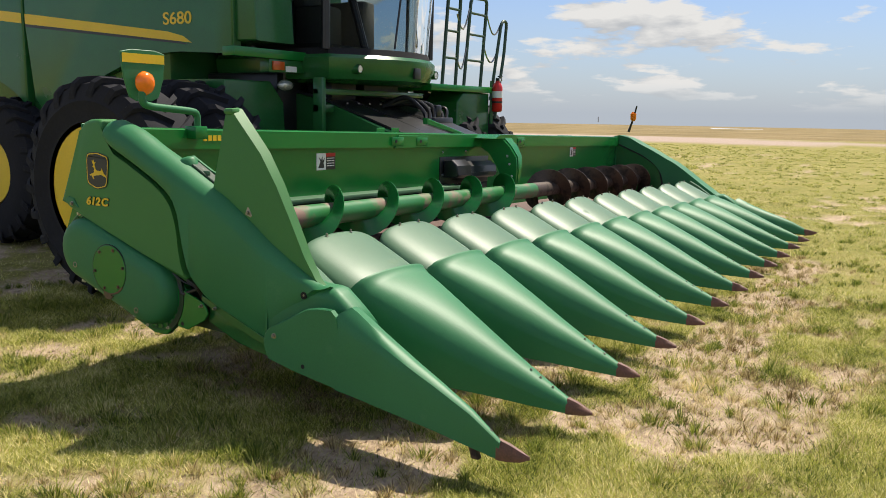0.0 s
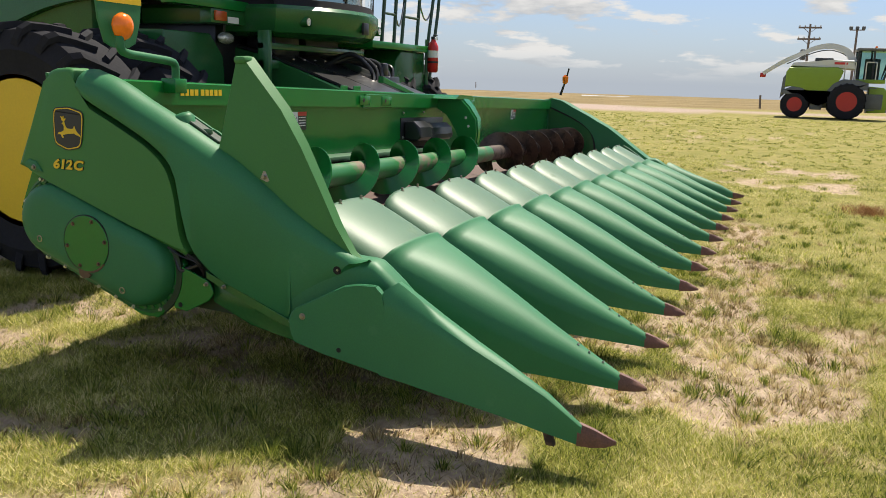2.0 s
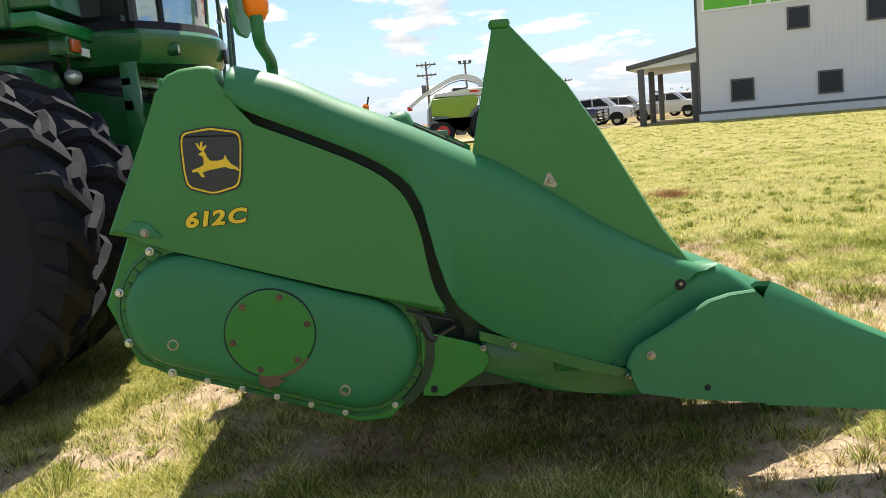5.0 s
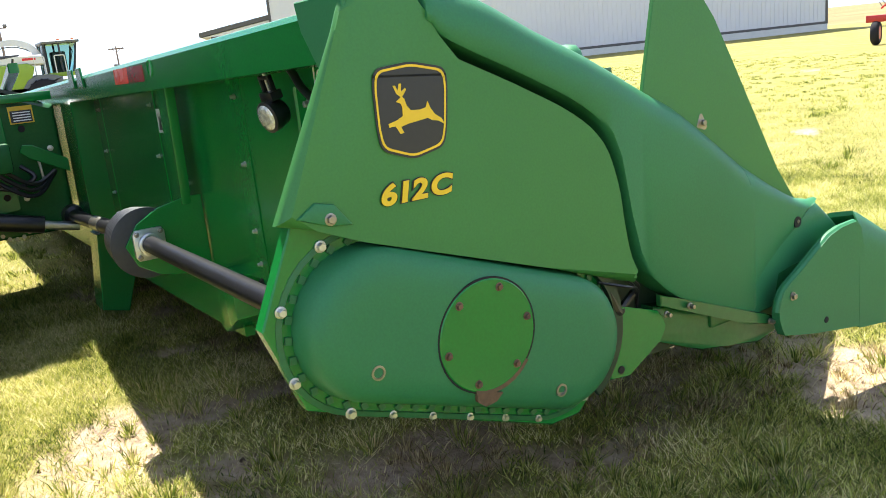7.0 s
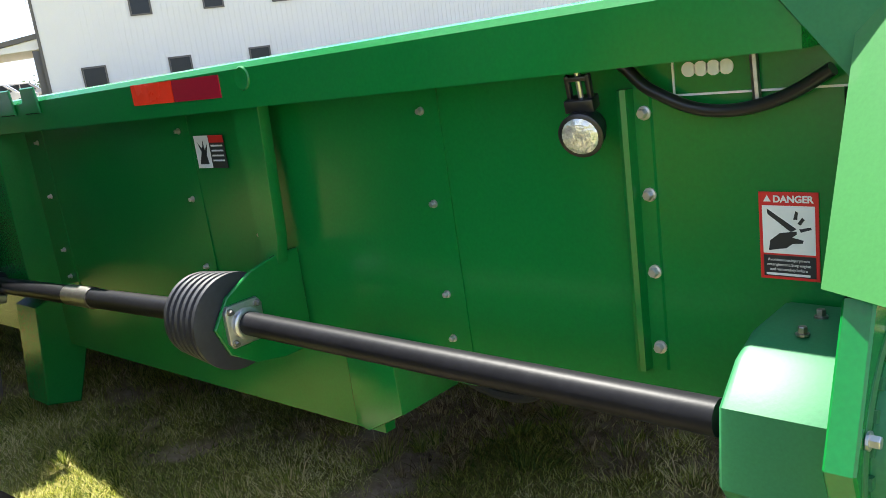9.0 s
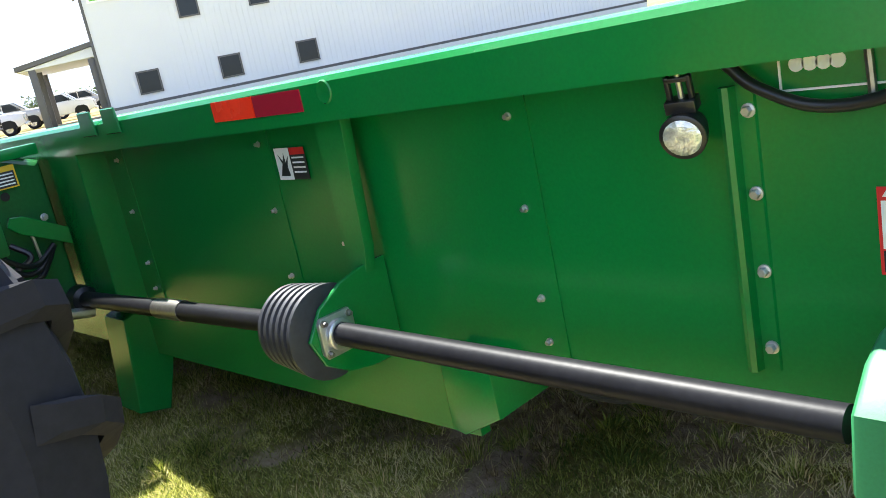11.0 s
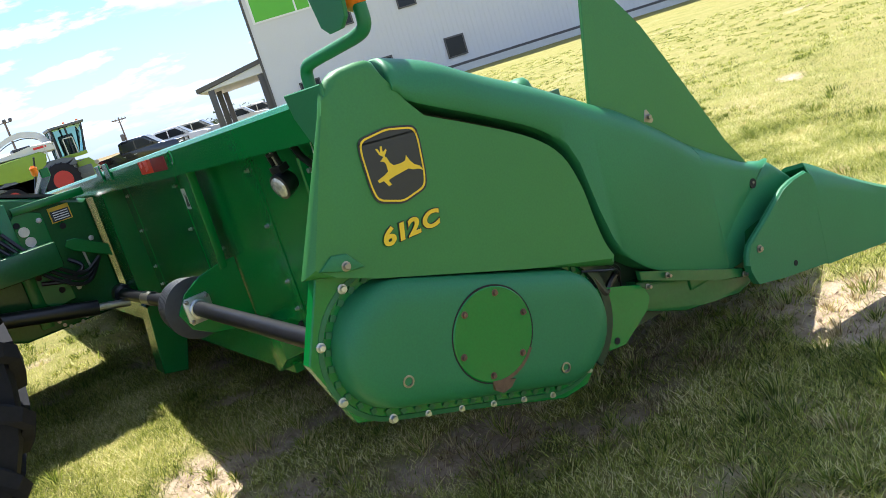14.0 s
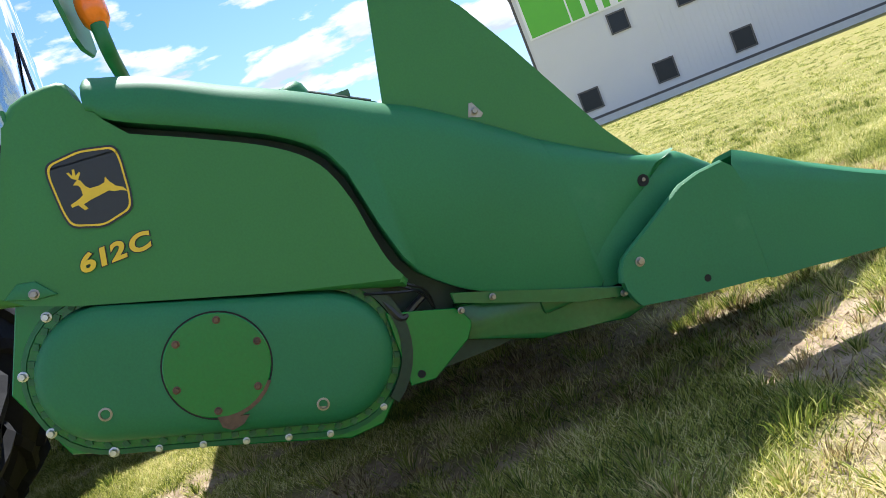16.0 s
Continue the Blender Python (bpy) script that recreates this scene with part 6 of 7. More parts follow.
        for k in range(lugs):
            for s in (-1, 1):
                a = 2 * math.pi * (k + (0.5 if s > 0 else 0)) / lugs
                m = Matrix.Rotation(a, 4, "X")
                if (key, s) not in LUG:
                    bm = bmesh.new()
                    secs = []
                    for u, lean, q in ((0.0, -0.02, 1.0), (0.5, 0.06, 1.0), (0.85, 0.13, 0.985), (1.02, 0.16, 0.93), (1.08, 0.17, 0.84)):
                        xx = s * u * w / 2
                        ro, ri = r * q, r * (0.94 if q > 0.96 else q - 0.05)
                        hw = 0.038
                        secs.append([(xx, lean - hw, ri), (xx, lean - hw * 0.7, ro), (xx, lean + hw * 0.7, ro), (xx, lean + hw, ri)])
                    loft(secs, bm)
                    me = bpy.data.meshes.new("tread_lug")
                    bmesh.ops.recalc_face_normals(bm, faces=bm.faces)
                    bm.to_mesh(me); bm.free(); me.materials.append(RUBBER)
                    LUG[(key, s)] = me
                share("tread_lug", LUG[(key, s)], t, m)
        part("rim", lathe([(-w * 0.46, rim_r + 0.01), (-w * 0.46, rim_r - 0.03), (-w * 0.2, rim_r * 0.85), (-w * 0.12, rim_r * 0.4), (-w * 0.25, 0.16), (-w * 0.25, 0.02)], 40), YELLOW, t, "yellow steel rim", smooth=40)
        for k in range(10):
            a = 2 * math.pi * k / 10
            bolt(t, (-w * 0.23, 0.13 * math.cos(a), 0.13 * math.sin(a)), r=0.014, h=0.02)
        return t
    LUG = {}
    wheel(1.66, 4.70, 0.94, 0.52, 0.56)
    wheel(2.46, 4.70, 0.94, 0.52, 0.56)
    wheel(6.68, 4.70, 0.94, 0.52, 0.56)
    wheel(7.48, 4.70, 0.94, 0.52, 0.56)
    part("axle", tube([(1.6, 4.70, 0.94), (7.5, 4.70, 0.94)], 0.14, 16), GREEN_DARK, c)
    wheel(2.85, 8.15, 0.86, 0.5, 0.42)
    wheel(6.3, 8.15, 0.86, 0.5, 0.42)
    part("rear_axle", tube([(2.8, 8.15, 0.86), (6.4, 8.15, 0.86)], 0.12, 12), GREEN_DARK, c)
    return c


SEAT = material("grey_fabric", (0.10, 0.095, 0.09), 0.85, vary=0.15, bump=0.1)
RAIL = material("railing_paint", (0.035, 0.075, 0.05), 0.45, vary=0.2, bump=0.02)
CABGLASS = glass("cab_glass", (0.26, 0.33, 0.33))
combine()
ext = thing("fire_extinguisher", "red fire extinguisher with white label on the ladder post", "fire extinguisher", pose(7.27, 3.90, 1.63))
part("cylinder", lathe([(0, 0.05), (0.02, 0.070), (0.33, 0.070), (0.38, 0.05), (0.40, 0.03), (0.42, 0.03)], 20, "z"), RED, ext, smooth=50)
part("label_band", lathe([(0.19, 0.0715), (0.28, 0.0715)], 20, "z"), WHITE, ext, "white printed label", smooth=50)
part("valve", boxes((-0.03, 0.10, -0.02, 0.02, 0.42, 0.46), (0.02, 0.12, -0.015, 0.015, 0.47, 0.49), bevel=0.005), BLACK, ext)
part("band", lathe([(0.12, 0.0725), (0.145, 0.0725)], 20, "z"), BLACK, ext, smooth=50)
part("gauge", lathe([(-0.04, 0.02), (-0.028, 0.02)], 12, "y", at=(0.0, 0, 0.43)), WHITE, ext)
part("bracket", tube([(0.0, 0.09, -0.6), (0.0, 0.09, 0.42)], 0.025, 8), GREEN_DARK, ext)

# ---- far things ----
LIME = material("lime_paint", (0.21, 0.325, 0.02), 0.35, vary=0.06, bump=0.01, dirt=(0.30, 0.34, 0.10), dirt_at=0.7)
GREY_PANEL = material("grey_machine_panel", (0.11, 0.12, 0.125), 0.5, vary=0.15, bump=0.02)
PALE = material("pale_grey_paint", (0.62, 0.62, 0.58), 0.4, vary=0.08, bump=0.01)
RED_RIM = material("red_rim_paint", (0.45, 0.022, 0.016), 0.4, vary=0.1, bump=0.01)
DARK_GLASS = material("dark_window_glass", (0.02, 0.024, 0.028), 0.12, vary=0.1, bump=0.0)
DARK_GLASS.node_tree.nodes["Principled BSDF"].inputs["Specular IOR Level"].default_value = 0.25
GREEN_GLASS = glass("green_cab_glass", (0.22, 0.42, 0.38))
CHROME = material("chrome_trim", (0.6, 0.6, 0.6), 0.2, 0.9, vary=0.1, bump=0.0)
WOOD = material("weathered_pole_wood", (0.20, 0.16, 0.13), 0.85, vary=0.3, scale=4, fine=30, bump=0.2)
WALL = material("white_ribbed_steel", (0.66, 0.66, 0.66), 0.5, vary=0.04, scale=0.4, fine=20, bump=0.01)
TRIM = material("grey_trim", (0.09, 0.085, 0.08), 0.5, vary=0.1, bump=0.01)
SIGN_GREEN = material("sign_green", (0.12, 0.46, 0.03), 0.4, vary=0.03, bump=0.0)
SIGN_RED = material("sign_red", (0.62, 0.012, 0.02), 0.4, vary=0.03, bump=0.0)
SIGN_GREY = material("sign_grey", (0.07, 0.09, 0.105), 0.5, vary=0.05, bump=0.0)


def small_wheel(parent, x, y, r, w, rim_mat, z=None, lugged=False):
    t = part("wheel", lathe([(-w / 2, r * 0.55), (-w / 2 - 0.01, r * 0.8), (-w / 2 + 0.04, r * 0.97), (-w * 0.2, r), (w * 0.2, r), (w / 2 - 0.04, r * 0.97), (w / 2 + 0.01, r * 0.8), (w / 2, r * 0.55)], 32, caps=False), RUBBER, parent, "black tyre", smooth=35)
    t.location = (x, y, z if z is not None else r)
    for s in (-1, 1):
        part("rim", lathe([(s * w * 0.48, r * 0.56), (s * w * 0.46, r * 0.48), (s * w * 0.30, r * 0.42), (s * w * 0.25, r * 0.2), (s * w * 0.38, r * 0.16), (s * w * 0.38, 0.01)], 24), rim_mat, t, smooth=40)
    if lugged:
        bm = bmesh.new()
        for k in range(20):
            for s in (-1, 1):
                a = 2 * math.pi * (k + (0.5 if s > 0 else 0)) / 20
                secs = []
                for u, lean, q in ((0.0, -0.02, 1.035), (0.6, 0.08, 1.035), (1.0, 0.14, 0.97)):
                    secs.append([(s * u * w / 2, lean - 0.035, r * 0.95), (s * u * w / 2, lean - 0.025, r * q), (s * u * w / 2, lean + 0.025, r * q), (s * u * w / 2, lean + 0.035, r * 0.95)])
                rot = Matrix.Rotation(a, 3, "X")
                loft([[rot @ Vector(p) for p in s_] for s_ in secs], bm)
        part("tread", bm, RUBBER, t)
    return t


def forage_harvester():
    f = thing("forage_harvester", "lime green and grey forage harvester with raised spout on grass", "forage harvester", pose(48.3, -0.1, 0.03))
    part("engine_hood", prism([(-0.10, 1.60), (-0.10, 2.40), (-0.26, 2.66), (-2.65, 2.72), (-2.95, 2.52), (-2.85, 2.20), (-2.30, 1.00), (-1.80, 0.98), (-1.55, 1.36), (-1.15, 1.62), (-0.6, 1.72)], -1.36, 1.36, bevel=0.10, seg=4), LIME, f, "lime green engine hood")
    part("tail_panel", prism([(0.10, 1.0), (0.02, 2.1), (-0.14, 2.35), (-0.10, 1.2)], -1.30, 1.30, bevel=0.03), GREY_PANEL, f)
    part("top_deck", prism([(-0.30, 2.72), (-0.45, 2.95), (-1.6, 3.02), (-2.2, 3.10), (-3.4, 3.10), (-3.5, 2.6), (-2.4, 2.70)], -1.15, 1.15, bevel=0.05), PALE, f, "pale grey upper deck")
    part("intake", boxes((-0.9, 0.4, -2.4, -1.5, 3.02, 3.20), bevel=0.05), DARK, f)
    part("wheel_arch", prism([(0.05, 1.25), (-0.10, 1.50), (-0.5, 1.66), (-1.0, 1.58), (-1.35, 1.25), (-1.5, 0.75), (-1.9, 0.62), (-2.1, 1.3), (-2.5, 1.85), (-3.0, 2.10), (-3.7, 2.05), (-4.2, 1.9), (-4.2, 1.55), (-2.6, 1.45), (-1.2, 1.2)], -1.42, 1.42, bevel=0.03), GREY_PANEL, f, "dark grey wheel arches")
    part("chassis", boxes((-0.8, 0.8, -5.0, -0.2, 0.55, 1.35), bevel=0.05), GREY_PANEL, f)
    part("side_box", boxes((-1.3, -0.9, -2.05, -1.45, 0.45, 1.2), bevel=0.04), GREY_PANEL, f)
    part("cab_base", boxes((-1.0, 1.0, -5.0, -3.6, 1.92, 2.12), bevel=0.03), LIME, f)
    gl = part("cab_glass", prism([(-3.62, 2.12), (-3.62, 3.58), (-5.15, 3.58), (-5.22, 3.2), (-4.90, 2.12)], -0.92, 0.92, bevel=0.06, seg=3), GREEN_GLASS, f, "green-tinted cab glazing")
    gl.visible_shadow = False
    for x in (-0.93, 0.93):
        for y0, y1 in ((-4.92, -5.22), (-4.35, -4.35), (-3.62, -3.60)):
            part("cab_pillar", tube([(x, y0, 2.1), (x, y1, 3.62)], 0.05, 8), DARK, f)
    part("cab_roof", boxes((-1.05, 1.05, -5.40, -3.5, 3.60, 3.75), bevel=0.06), GREY_PANEL, f)
    part("cab_seat", boxes((-0.35, 0.35, -4.7, -4.0, 2.12, 3.2), (-0.75, 0.75, -3.75, -3.66, 2.12, 3.6), bevel=0.05), SEAT, f)
    for y in (-5.1, -4.4):
        part("beacon", lathe([(3.75, 0.07), (3.84, 0.06), (3.86, 0.02)], 12, "z", at=(-0.8, y, 0)), AMBER, f)
    pts = bend([(-0.0, -3.45, 3.0), (-0.0, -3.1, 3.60), (0, -2.3, 3.90), (0, -1.5, 3.78), (0, 0.2, 2.95), (0, 1.10, 2.32)], 0.5, 6)
    bm = bmesh.new()
    secs = []
    for i, p in enumerate(pts):
        q = pts[min(i + 1, len(pts) - 1)] - pts[max(i - 1, 0)]
        q.normalize()
        up = Vector((0, -q.z, q.y))
        if up.z < 0:
            up = -up
        k = 0.22 - 0.10 * i / len(pts)
        secs.append([p + Vector((-k, 0, 0)) - up * k * 0.8, p + Vector((-k, 0, 0)) + up * k * 0.8, p + Vector((k, 0, 0)) + up * k * 0.8, p + Vector((k, 0, 0)) - up * k * 0.8])
    sp = part("spout", loft(secs, bm), PALE, f, "long arched pale discharge spout", smooth=30)
    part("spout_flap", boxes((-0.12, 0.12, 0.95, 1.25, 2.12, 2.36), bevel=0.02), RED_RIM, sp)
    part("spout_rib", tube([p + Vector((0, 0, -0.22)) for p in pts[4:-6]], 0.03, 6), GREY_PANEL, sp)
    part("feeder_head", prism([(-4.3, 0.35), (-4.3, 1.75), (-5.0, 1.70), (-5.35, 1.3), (-5.30, 0.4)], -0.75, 0.75, bevel=0.03), LIME, f)
    for k in range(4):
        part("feed_roller", tube([(-0.78, -5.30, 0.50 + 0.28 * k), (0.78, -5.30, 0.50 + 0.28 * k)], 0.12, 12), STEEL, f)
    for y in (-4.0, -3.0):
        part("handrail", tube(bend([(-1.15, y, 2.1), (-1.15, y, 3.0), (-1.15, y - 0.5, 3.0), (-1.15, y - 0.5, 2.1)], 0.08), 0.03, 8), PALE, f)
    for k in range(4):
        part("step", boxes((-1.42, -1.1, -4.6, -4.15, 0.5 + 0.38 * k, 0.54 + 0.38 * k)), GREY_PANEL, f)
    part("brand_bar", boxes((-1.156, -1.15, -3.1, -2.45, 2.86, 2.98)), RED, f, "red lettering shown as a plain bar", smooth=0)
    for s in (-1, 1):
        small_wheel(f, s * 1.25, -3.22, 0.93, 0.72, RED_RIM, lugged=True)
        small_wheel(f, s * 1.15, -0.68, 0.70, 0.55, RED_RIM, lugged=True)


forage_harvester()


def pickup(label, x, y, paint, lower=None, guard=False, turn=-26.0, suv=False):
    """A parked pickup pointing along -y; origin under its tail."""
    p = thing("pickup_truck", label, "pickup truck", pose(x, y, 0.0, 0, 0, turn), "parked pickup trucks")
    body = [(0.0, 0.62), (0.0, 1.30), (-1.75, 1.32), (-1.80, 1.34), (-3.9, 1.36), (-5.0, 1.30), (-5.26, 1.18), (-5.32, 0.62), (-4.9, 0.44), (-0.35, 0.47)]
    part("body", prism(body, -0.95, 0.95, bevel=0.07, seg=3), paint, p)
    if lower:
        part("lower_body", boxes((-0.965, 0.965, -5.2, -0.05, 0.44, 0.70), bevel=0.03), lower, p)
    roof = [(-1.65 if not suv else -0.2, 1.30), (-1.75 if not suv else -0.35, 1.93), (-2.0, 2.02), (-3.35, 2.02), (-4.12, 1.34)]
    cab = part("cabin", prism(roof, -0.82, 0.82, bevel=0.06, seg=3), paint, p)
    win = [(-1.85 if not suv else -0.5, 1.40), (-1.92 if not suv else -0.6, 1.87), (-3.28, 1.90), (-3.84, 1.40)]
    part("side_glass", prism(win, -0.832, 0.832), DARK_GLASS, cab)
    part("windscreen", prism([(-3.44, 1.98), (-4.15, 1.36), (-4.10, 1.33), (-3.39, 1.94)], -0.74, 0.74), DARK_GLASS, cab)
    part("door_pillar", boxes((-0.84, 0.84, -2.74, -2.66, 1.36, 1.92)), paint, cab)
    part("grille", boxes((-0.6, 0.6, -5.35, -5.28, 0.74, 1.14), bevel=0.02), CHROME, p)
    for s in (-1, 1):
        part("headlight", boxes((s * 0.75 - 0.16, s * 0.75 + 0.16, -5.31, -5.18, 0.82, 1.02), bevel=0.03), LENS, p)
        part("mirror", boxes((s * 1.05 - 0.1, s * 1.05 + 0.1, -3.75, -3.63, 1.38, 1.60), bevel=0.03), DARK, p)
        for yy in (-1.15, -4.35):
            small_wheel(p, s * 0.82, yy, 0.40, 0.27, CHROME)
            # near-black patch painted on the flank for the shaded wheel well
            part("wheel_arch", prism([(yy - 0.50, 0.45), (yy - 0.42, 0.78), (yy - 0.2, 0.92), (yy + 0.2, 0.92), (yy + 0.42, 0.78), (yy + 0.50, 0.45)], s * 0.955 - 0.012, s * 0.955 + 0.012), HOLE, p)
    part("bumper", boxes((-0.93, 0.93, -5.42, -5.25, 0.45, 0.66), bevel=0.04), CHROME if not guard else BLACK, p)
    for y0, y1 in ((-2.68, -2.5), (-2.0, -1.85)):
        part("handle", boxes((-0.965, -0.95, y0, y1, 1.08, 1.12)), CHROME, p)
    if guard:
        for zz in (0.6, 0.8, 1.0, 1.2):
            part("bull_bar", tube(bend([(-0.95, -5.2, zz), (-0.9, -5.6, zz), (0.9, -5.6, zz), (0.95, -5.2, zz)], 0.15), 0.045, 8), BLACK, p)
        for xx in (-0.8, 0.8):
            part("bull_bar", tube([(xx, -5.6, 0.45), (xx, -5.6, 1.25)], 0.05, 8), BLACK, p)
    return p


CAR_BLACK = material("black_car_paint", (0.010, 0.011, 0.014), 0.15, vary=0.05, bump=0.0, coat=0.8)
CAR_WHITE = material("white_car_paint", (0.75, 0.75, 0.74), 0.2, vary=0.03, bump=0.0, coat=0.6)
CAR_SILVER = material("tan_silver_car_paint", (0.42, 0.40, 0.36), 0.25, 0.4, vary=0.05, bump=0.0, coat=0.5)
pickup("black pickup truck with silver lower body and black bull bar, parked", 53.0, -6.4, CAR_BLACK, CAR_SILVER, True)
pickup("silver white crew-cab pickup truck parked among others", 57.0, -9.6, CAR_WHITE)
pickup("tan silver sport utility truck parked on gravel", 62.0, -12.8, CAR_SILVER, suv=True)
pickup("white pickup truck parked behind the porch posts", 64.5, -17.2, CAR_WHITE)
pickup("pale silver car parked beyond the porch", 72.0, -22.0, CAR_SILVER, suv=True)


def dealership():
    b = thing("dealership_building", "large white ribbed-steel workshop building with gable roof, signs and open porch", "building", pose(45, -15.4, 0, 0, 0, -23) @ pose(0, 15.4, 0))
    y0, y1, ridge = -15.4, -50.4, -32.9
    ez, rz = 9.2, 10.75
    front = prism([(y0, -0.2), (y0, ez), (ridge, rz), (y1, ez), (y1, -0.2)], 0.0, 30.0)
    part("wall", front, WALL, b, "white ribbed steel cladding", smooth=0)
    bm = bmesh.new()
    for k in range(116):
        y = y0 - 0.15 - 0.30 * k
        top = ez + (rz - ez) * (1 - abs(y - ridge) / (y0 - ridge)) - 0.12
        box(bm, -0.022, 0.0, y - 0.025, y + 0.025, 0.55, top)
    r = part("cladding_rib", bm, WALL, b, smooth=0)
    r["kind"] = "stuff"
    for ya, za, yb, zb in ((y0 + 0.2, ez - 0.02, ridge, rz), (ridge, rz, y1 - 0.2, ez - 0.02)):
        part("roof", prism([(ya, za), (ya, za + 0.22), (yb, zb + 0.22), (yb, zb)], -0.25, 30.2), TRIM, b, "dark grey roof edge", smooth=0)
    part("base_trim", boxes((-0.05, 0.0, y1, y0, 0.40, 0.55)), TRIM, b, smooth=0)
    part("plinth", boxes((-0.04, 0.0, y1, y0, -0.2, 0.40)), PALE, b, smooth=0)
    part("corner_trim", boxes((-0.05, 0.03, y0 - 0.12, y0 + 0.03, 0.4, ez), ), TRIM, b, smooth=0)
    part("corner_trim", boxes((-0.05, 0.03, y1 - 0.03, y1 + 0.12, 0.4, ez)), TRIM, b, smooth=0)
    for k in range(3):
        window(b, -17.78 - 4.5 * k, 0.95, 1.25, 1.25)
    for k in range(3):
        window(b, -20.75 - 3.9 * k, 4.55, 1.15, 1.20)
    # sign boards
    s = part("sign_board", boxes((-0.06, -0.03, -27.6, -15.75, 6.05, 8.75)), WHITE, b, "long white sign board with green stripes", smooth=0)
    ya = -15.9
    for w, gap in ((2.4, 0.10), (0.75, 0.25), (0.55, 0.35), (0.38, 0.45), (0.25, 0.6), (0.10, 0.7)):
        part("green_stripe", boxes((-0.068, -0.06, ya - w, ya, 6.15, 8.65)), SIGN_GREEN, s, smooth=0)
        ya -= w + gap
    x = -22.9
    for k, w in enumerate((0.78, 0.62, 0.78, 0.78, 0.74)):
        y = -22.0 - 0.93 * k
        part("logo_shape", prism([(y, 6.75), (y + 0.12, 7.6), (y - w + 0.12, 7.6), (y - w + 0.09, 7.38), (y - 0.16, 7.38), (y - 0.19, 6.98), (y - w + 0.05, 6.98), (y - w, 6.75)], -0.07, -0.06), SIGN_RED, s, "red logo drawn as plain shapes", smooth=0)
    # painted name as plain bars of its size
    ya = -31.6
    for w in (6.0, 9.4):
        part("name_bar", boxes((-0.03, -0.022, ya - w, ya, 6.35, 7.35)), SIGN_GREY, b, "grey painted lettering shown as a plain bar", smooth=0)
        ya -= w + 0.8
    # porch
    part("porch_roof", prism([(y0, 3.95), (y0, 4.2), (-11.4, 3.55), (-11.4, 3.30)], 0.2, 14), TRIM, b, smooth=0)
    part("porch_ceiling", prism([(y0, 3.93), (-11.5, 3.28), (-11.5, 3.26), (y0, 3.4)], 0.3, 13.9), WALL, b, smooth=0)
    for x, y in ((0.5, -12.2), (6.5, -12.2), (13.0, -12.2), (0.5, -15.2)):
        part("porch_post", boxes((x - 0.18, x + 0.18, y - 0.18, y + 0.18, -0.1, 3.35), bevel=0.02), TRIM, b)
    return b


def window(parent, y, z, w, h):
    f = part("window", boxes((-0.07, -0.02, y - w / 2, y + w / 2, z, z + 0.09), (-0.07, -0.02, y - w / 2, y + w / 2, z + h - 0.09, z + h), (-0.07, -0.02, y - w / 2, y - w / 2 + 0.09, z, z + h), (-0.07, -0.02, y + w / 2 - 0.09, y + w / 2, z, z + h)), TRIM, parent, smooth=0)
    part("pane", boxes((-0.045, -0.03, y - w / 2 + 0.08, y + w / 2 - 0.08, z + 0.08, z + h - 0.08)), DARK_GLASS, f, smooth=0)


dealership()


def utility_pole(x, y, h, arms=2, lamps=False):
    p = thing("utility_pole" if not lamps else "light_mast", "tall wooden utility pole with two crossarms" if not lamps else "slim light mast with three floodlights", "pole", pose(x, y, 0))
    part("shaft", tube([(0, 0, 0), (0, 0, h)], [0.13, 0.08], 10), WOOD, p)
    if lamps:
        part("crossbar", boxes((-0.06, 0.06, -0.55, 0.55, h - 0.12, h - 0.04)), WOOD, p)
        for k in (-1, 0, 1):
            part("floodlight", boxes((-0.14, 0.14, 0.48 * k - 0.14, 0.48 * k + 0.14, h - 0.04, h + 0.22), bevel=0.04), GREY_PANEL, p)
    else:
        for k in range(arms):
            z = h - 0.3 - 0.95 * k
            a = part("crossarm", boxes((-0.06, 0.06, -0.92, 0.92, z - 0.07, z + 0.07)), WOOD, p)
            for y_ in (-0.82, -0.4, 0.4, 0.82):
                part("insulator", lathe([(z + 0.07, 0.03), (z + 0.12, 0.06), (z + 0.20, 0.04)], 8, "z", at=(0, y_, 0)), PALE, a)
            for s in (-1, 1):
                part("brace", tube([(0, 0, z - 0.45), (0, 0.5 * s, z - 0.05)], 0.025, 6), WOOD, a)
        part("transformer", lathe([(h - 3.0, 0.2), (h - 2.9, 0.24), (h - 2.2, 0.24), (h - 2.1, 0.15)], 14, "z", at=(0, 0.35, 0)), GREY_PANEL, p)
    return p


utility_pole(77, -1.55, 7.0)
utility_pole(77, -5.2, 6.6, lamps=True)
utility_pole(110, -21.5, 5.6, arms=1)
for x, y in ((66.0, 1.5), (150.0, 55.0)):
    fp = thing("fence_post", "short weathered wooden post beside the gravel", "post", pose(x, y, 0))
    part("stake", tube([(0, 0, 0), (0, 0.05, 1.0)], [0.09, 0.07], 8), WOOD, fp)
# the haze of distance is mixed into the shed's grey-blue
HAZE_GREY = material("weathered_sheet_metal", (0.42, 0.44, 0.47), 0.7, vary=0.1, bump=0.0)
shed = thing("far_shed", "long low pale shed on the horizon", "shed", pose(330, 66, -4.4))
part("wall", boxes((-4, 4, -9, 9, -1, 0.6)), HAZE_GREY, shed, smooth=0)
part("roof", prism([(-4.4, 0.6), (0, 1.1), (4.4, 0.6)], -9.4, 9.4, "y"), HAZE_GREY, shed, smooth=0)


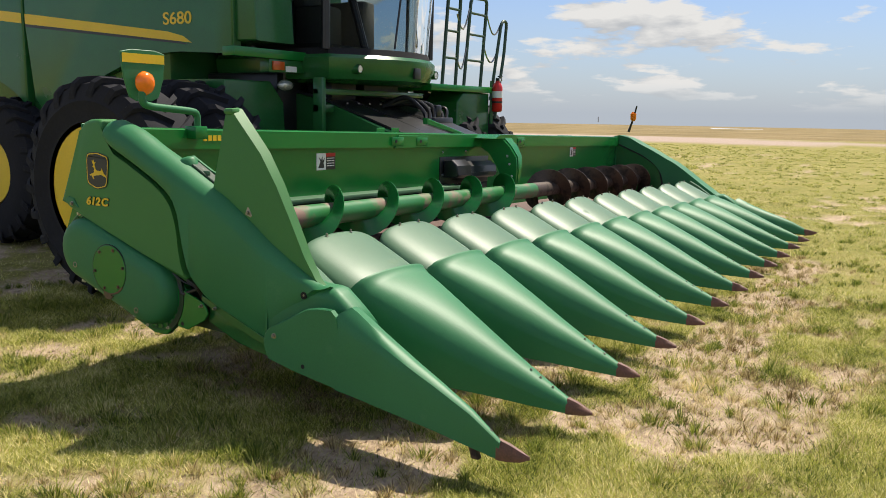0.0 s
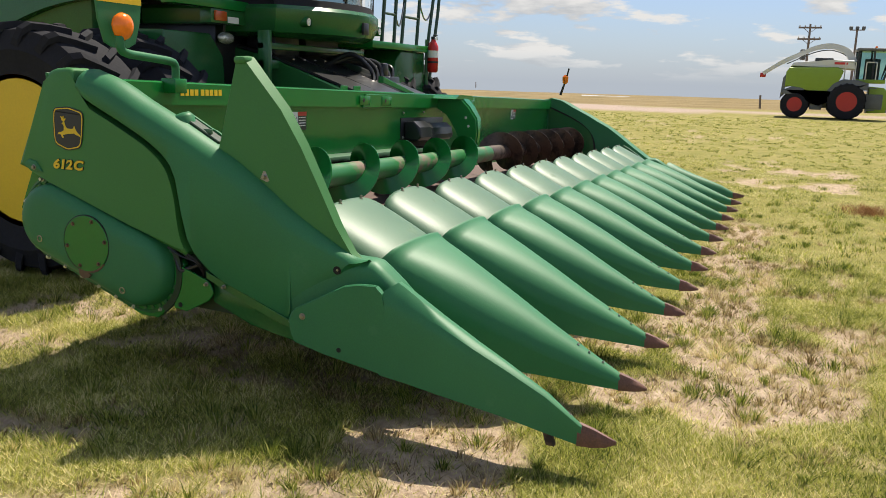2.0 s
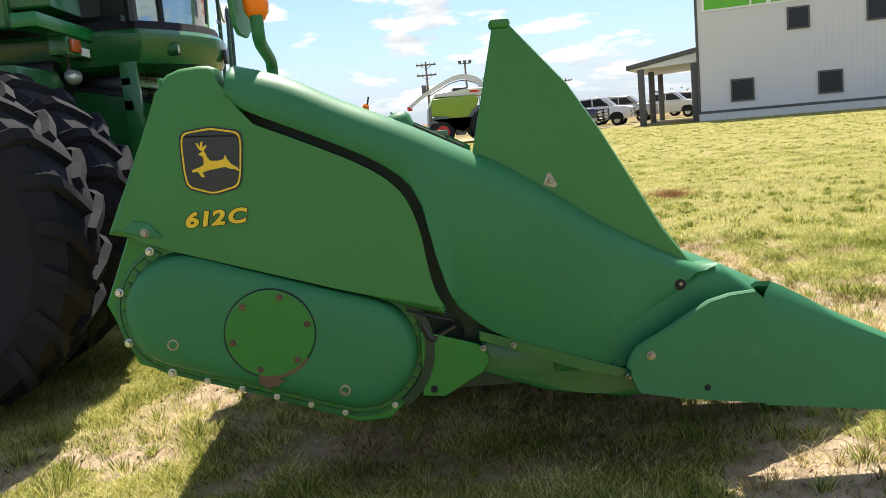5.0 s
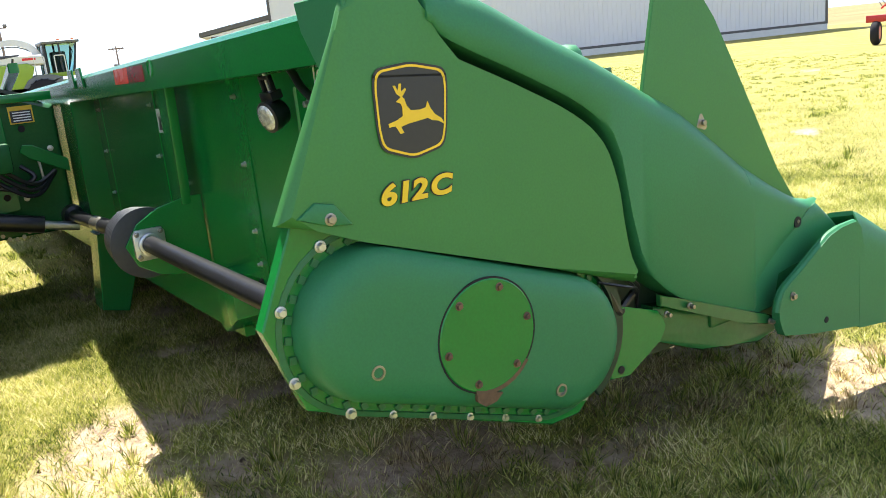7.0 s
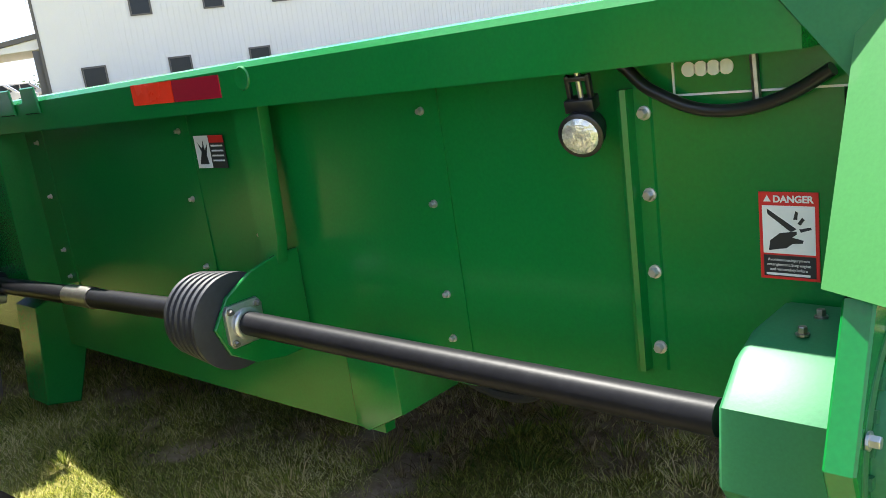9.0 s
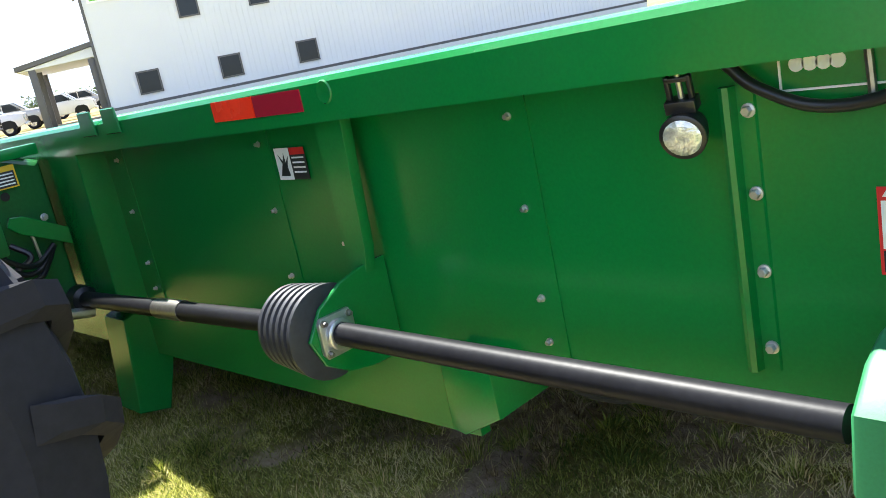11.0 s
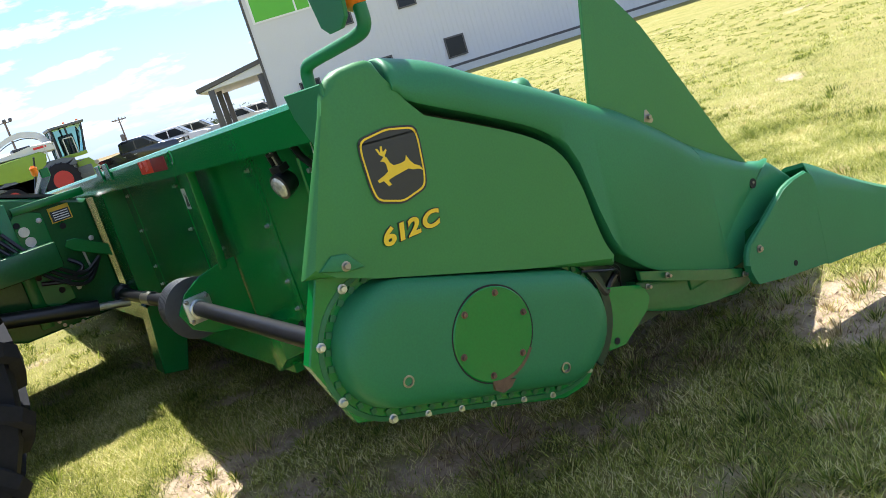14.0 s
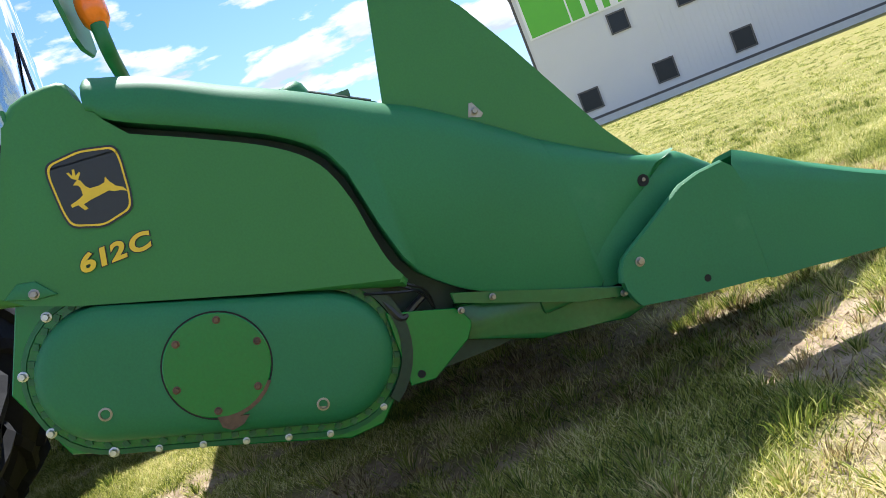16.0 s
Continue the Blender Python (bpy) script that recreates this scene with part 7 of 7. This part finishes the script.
def far_scrub():
    """Low bushes and trees in the distance, one mesh of many small leaf clumps."""
    rs = np.random.RandomState(8)
    bm = bmesh.new()
    for k in range(26):
        a = radians(rs.uniform(-27, -17))
        d = rs.uniform(120, 190)
        cx, cy, s = d * math.cos(a), d * math.sin(a), rs.uniform(0.8, 1.8)
        for j in range(200):
            x, y, z = cx + rs.normal(0, 0.9) * s, cy + rs.normal(0, 1.1) * s, abs(rs.normal(0.7, 0.45)) * s
            r = rs.uniform(0.05, 0.13) * s
            vs = [bm.verts.new((x + rs.normal(0, r), y + rs.normal(0, r), z + rs.normal(0, r))) for _ in range(4)]
            for q in ((0, 1, 2), (0, 2, 3), (0, 1, 3), (1, 2, 3)):
                bm.faces.new([vs[i] for i in q])
    ob = part("far_scrub", bm, SCRUB, None, smooth=0)
    tagged(ob, "low dark green scrub and trees in the distance", "bushes", kind="stuff")


SCRUB = material("scrub_leaves", (0.075, 0.105, 0.04), 0.8, vary=0.4, scale=0.5, bump=0.0)
far_scrub()


def hay_rake():
    """A folded rotary rake on wheels: red frame, wheels and upright arms with tines."""
    h = thing("rotary_rake", "red rotary hay rake folded upright for transport, parked on grass", "hay rake", pose(12.0, -25.5, 0, 0, 0, 20))
    part("main_frame", boxes((-3.2, 3.2, -0.12, 0.12, 0.75, 0.98), (-1.0, -0.8, -0.1, 0.1, 0.9, 3.2), (0.8, 1.0, -0.1, 0.1, 0.9, 3.2), bevel=0.02), RED_RIM, h)
    part("hub_block", boxes((-0.6, 0.6, -0.4, 0.4, 1.5, 2.2), bevel=0.05), RED_RIM, h)
    for s in (-1, 1):
        c = Vector((s * 1.5, 0, 2.1))
        for k in range(10):
            a = 2 * math.pi * k / 10
            d = Vector((math.cos(a), 0.0, math.sin(a)))
            arm = part("rake_arm", tube([c + d * 0.3, c + d * 1.55], 0.035, 6), RED_RIM, h)
            side = Vector((-d.z, 0, d.x))
            for j in range(5):
                p = c + d * (1.05 + 0.11 * j)
                part("tine", tube([p, p + side * 0.22 + Vector((0, -0.05, 0))], 0.012, 5), DARK, arm)
        small_wheel(h, s * 1.5, 0.35, 0.26, 0.2, RED_RIM, z=0.5)
        small_wheel(h, s * 2.9, 0.0, 0.40, 0.25, RED_RIM)
        part("guard_rail", tube(bend([(s * 0.6, 0, 3.4), (s * 0.8, 0, 4.1), (s * 2.4, 0, 4.1), (s * 3.2, 0, 3.3), (s * 3.2, 0, 2.8)], 0.15), 0.03, 6), RED_RIM, h)


hay_rake()
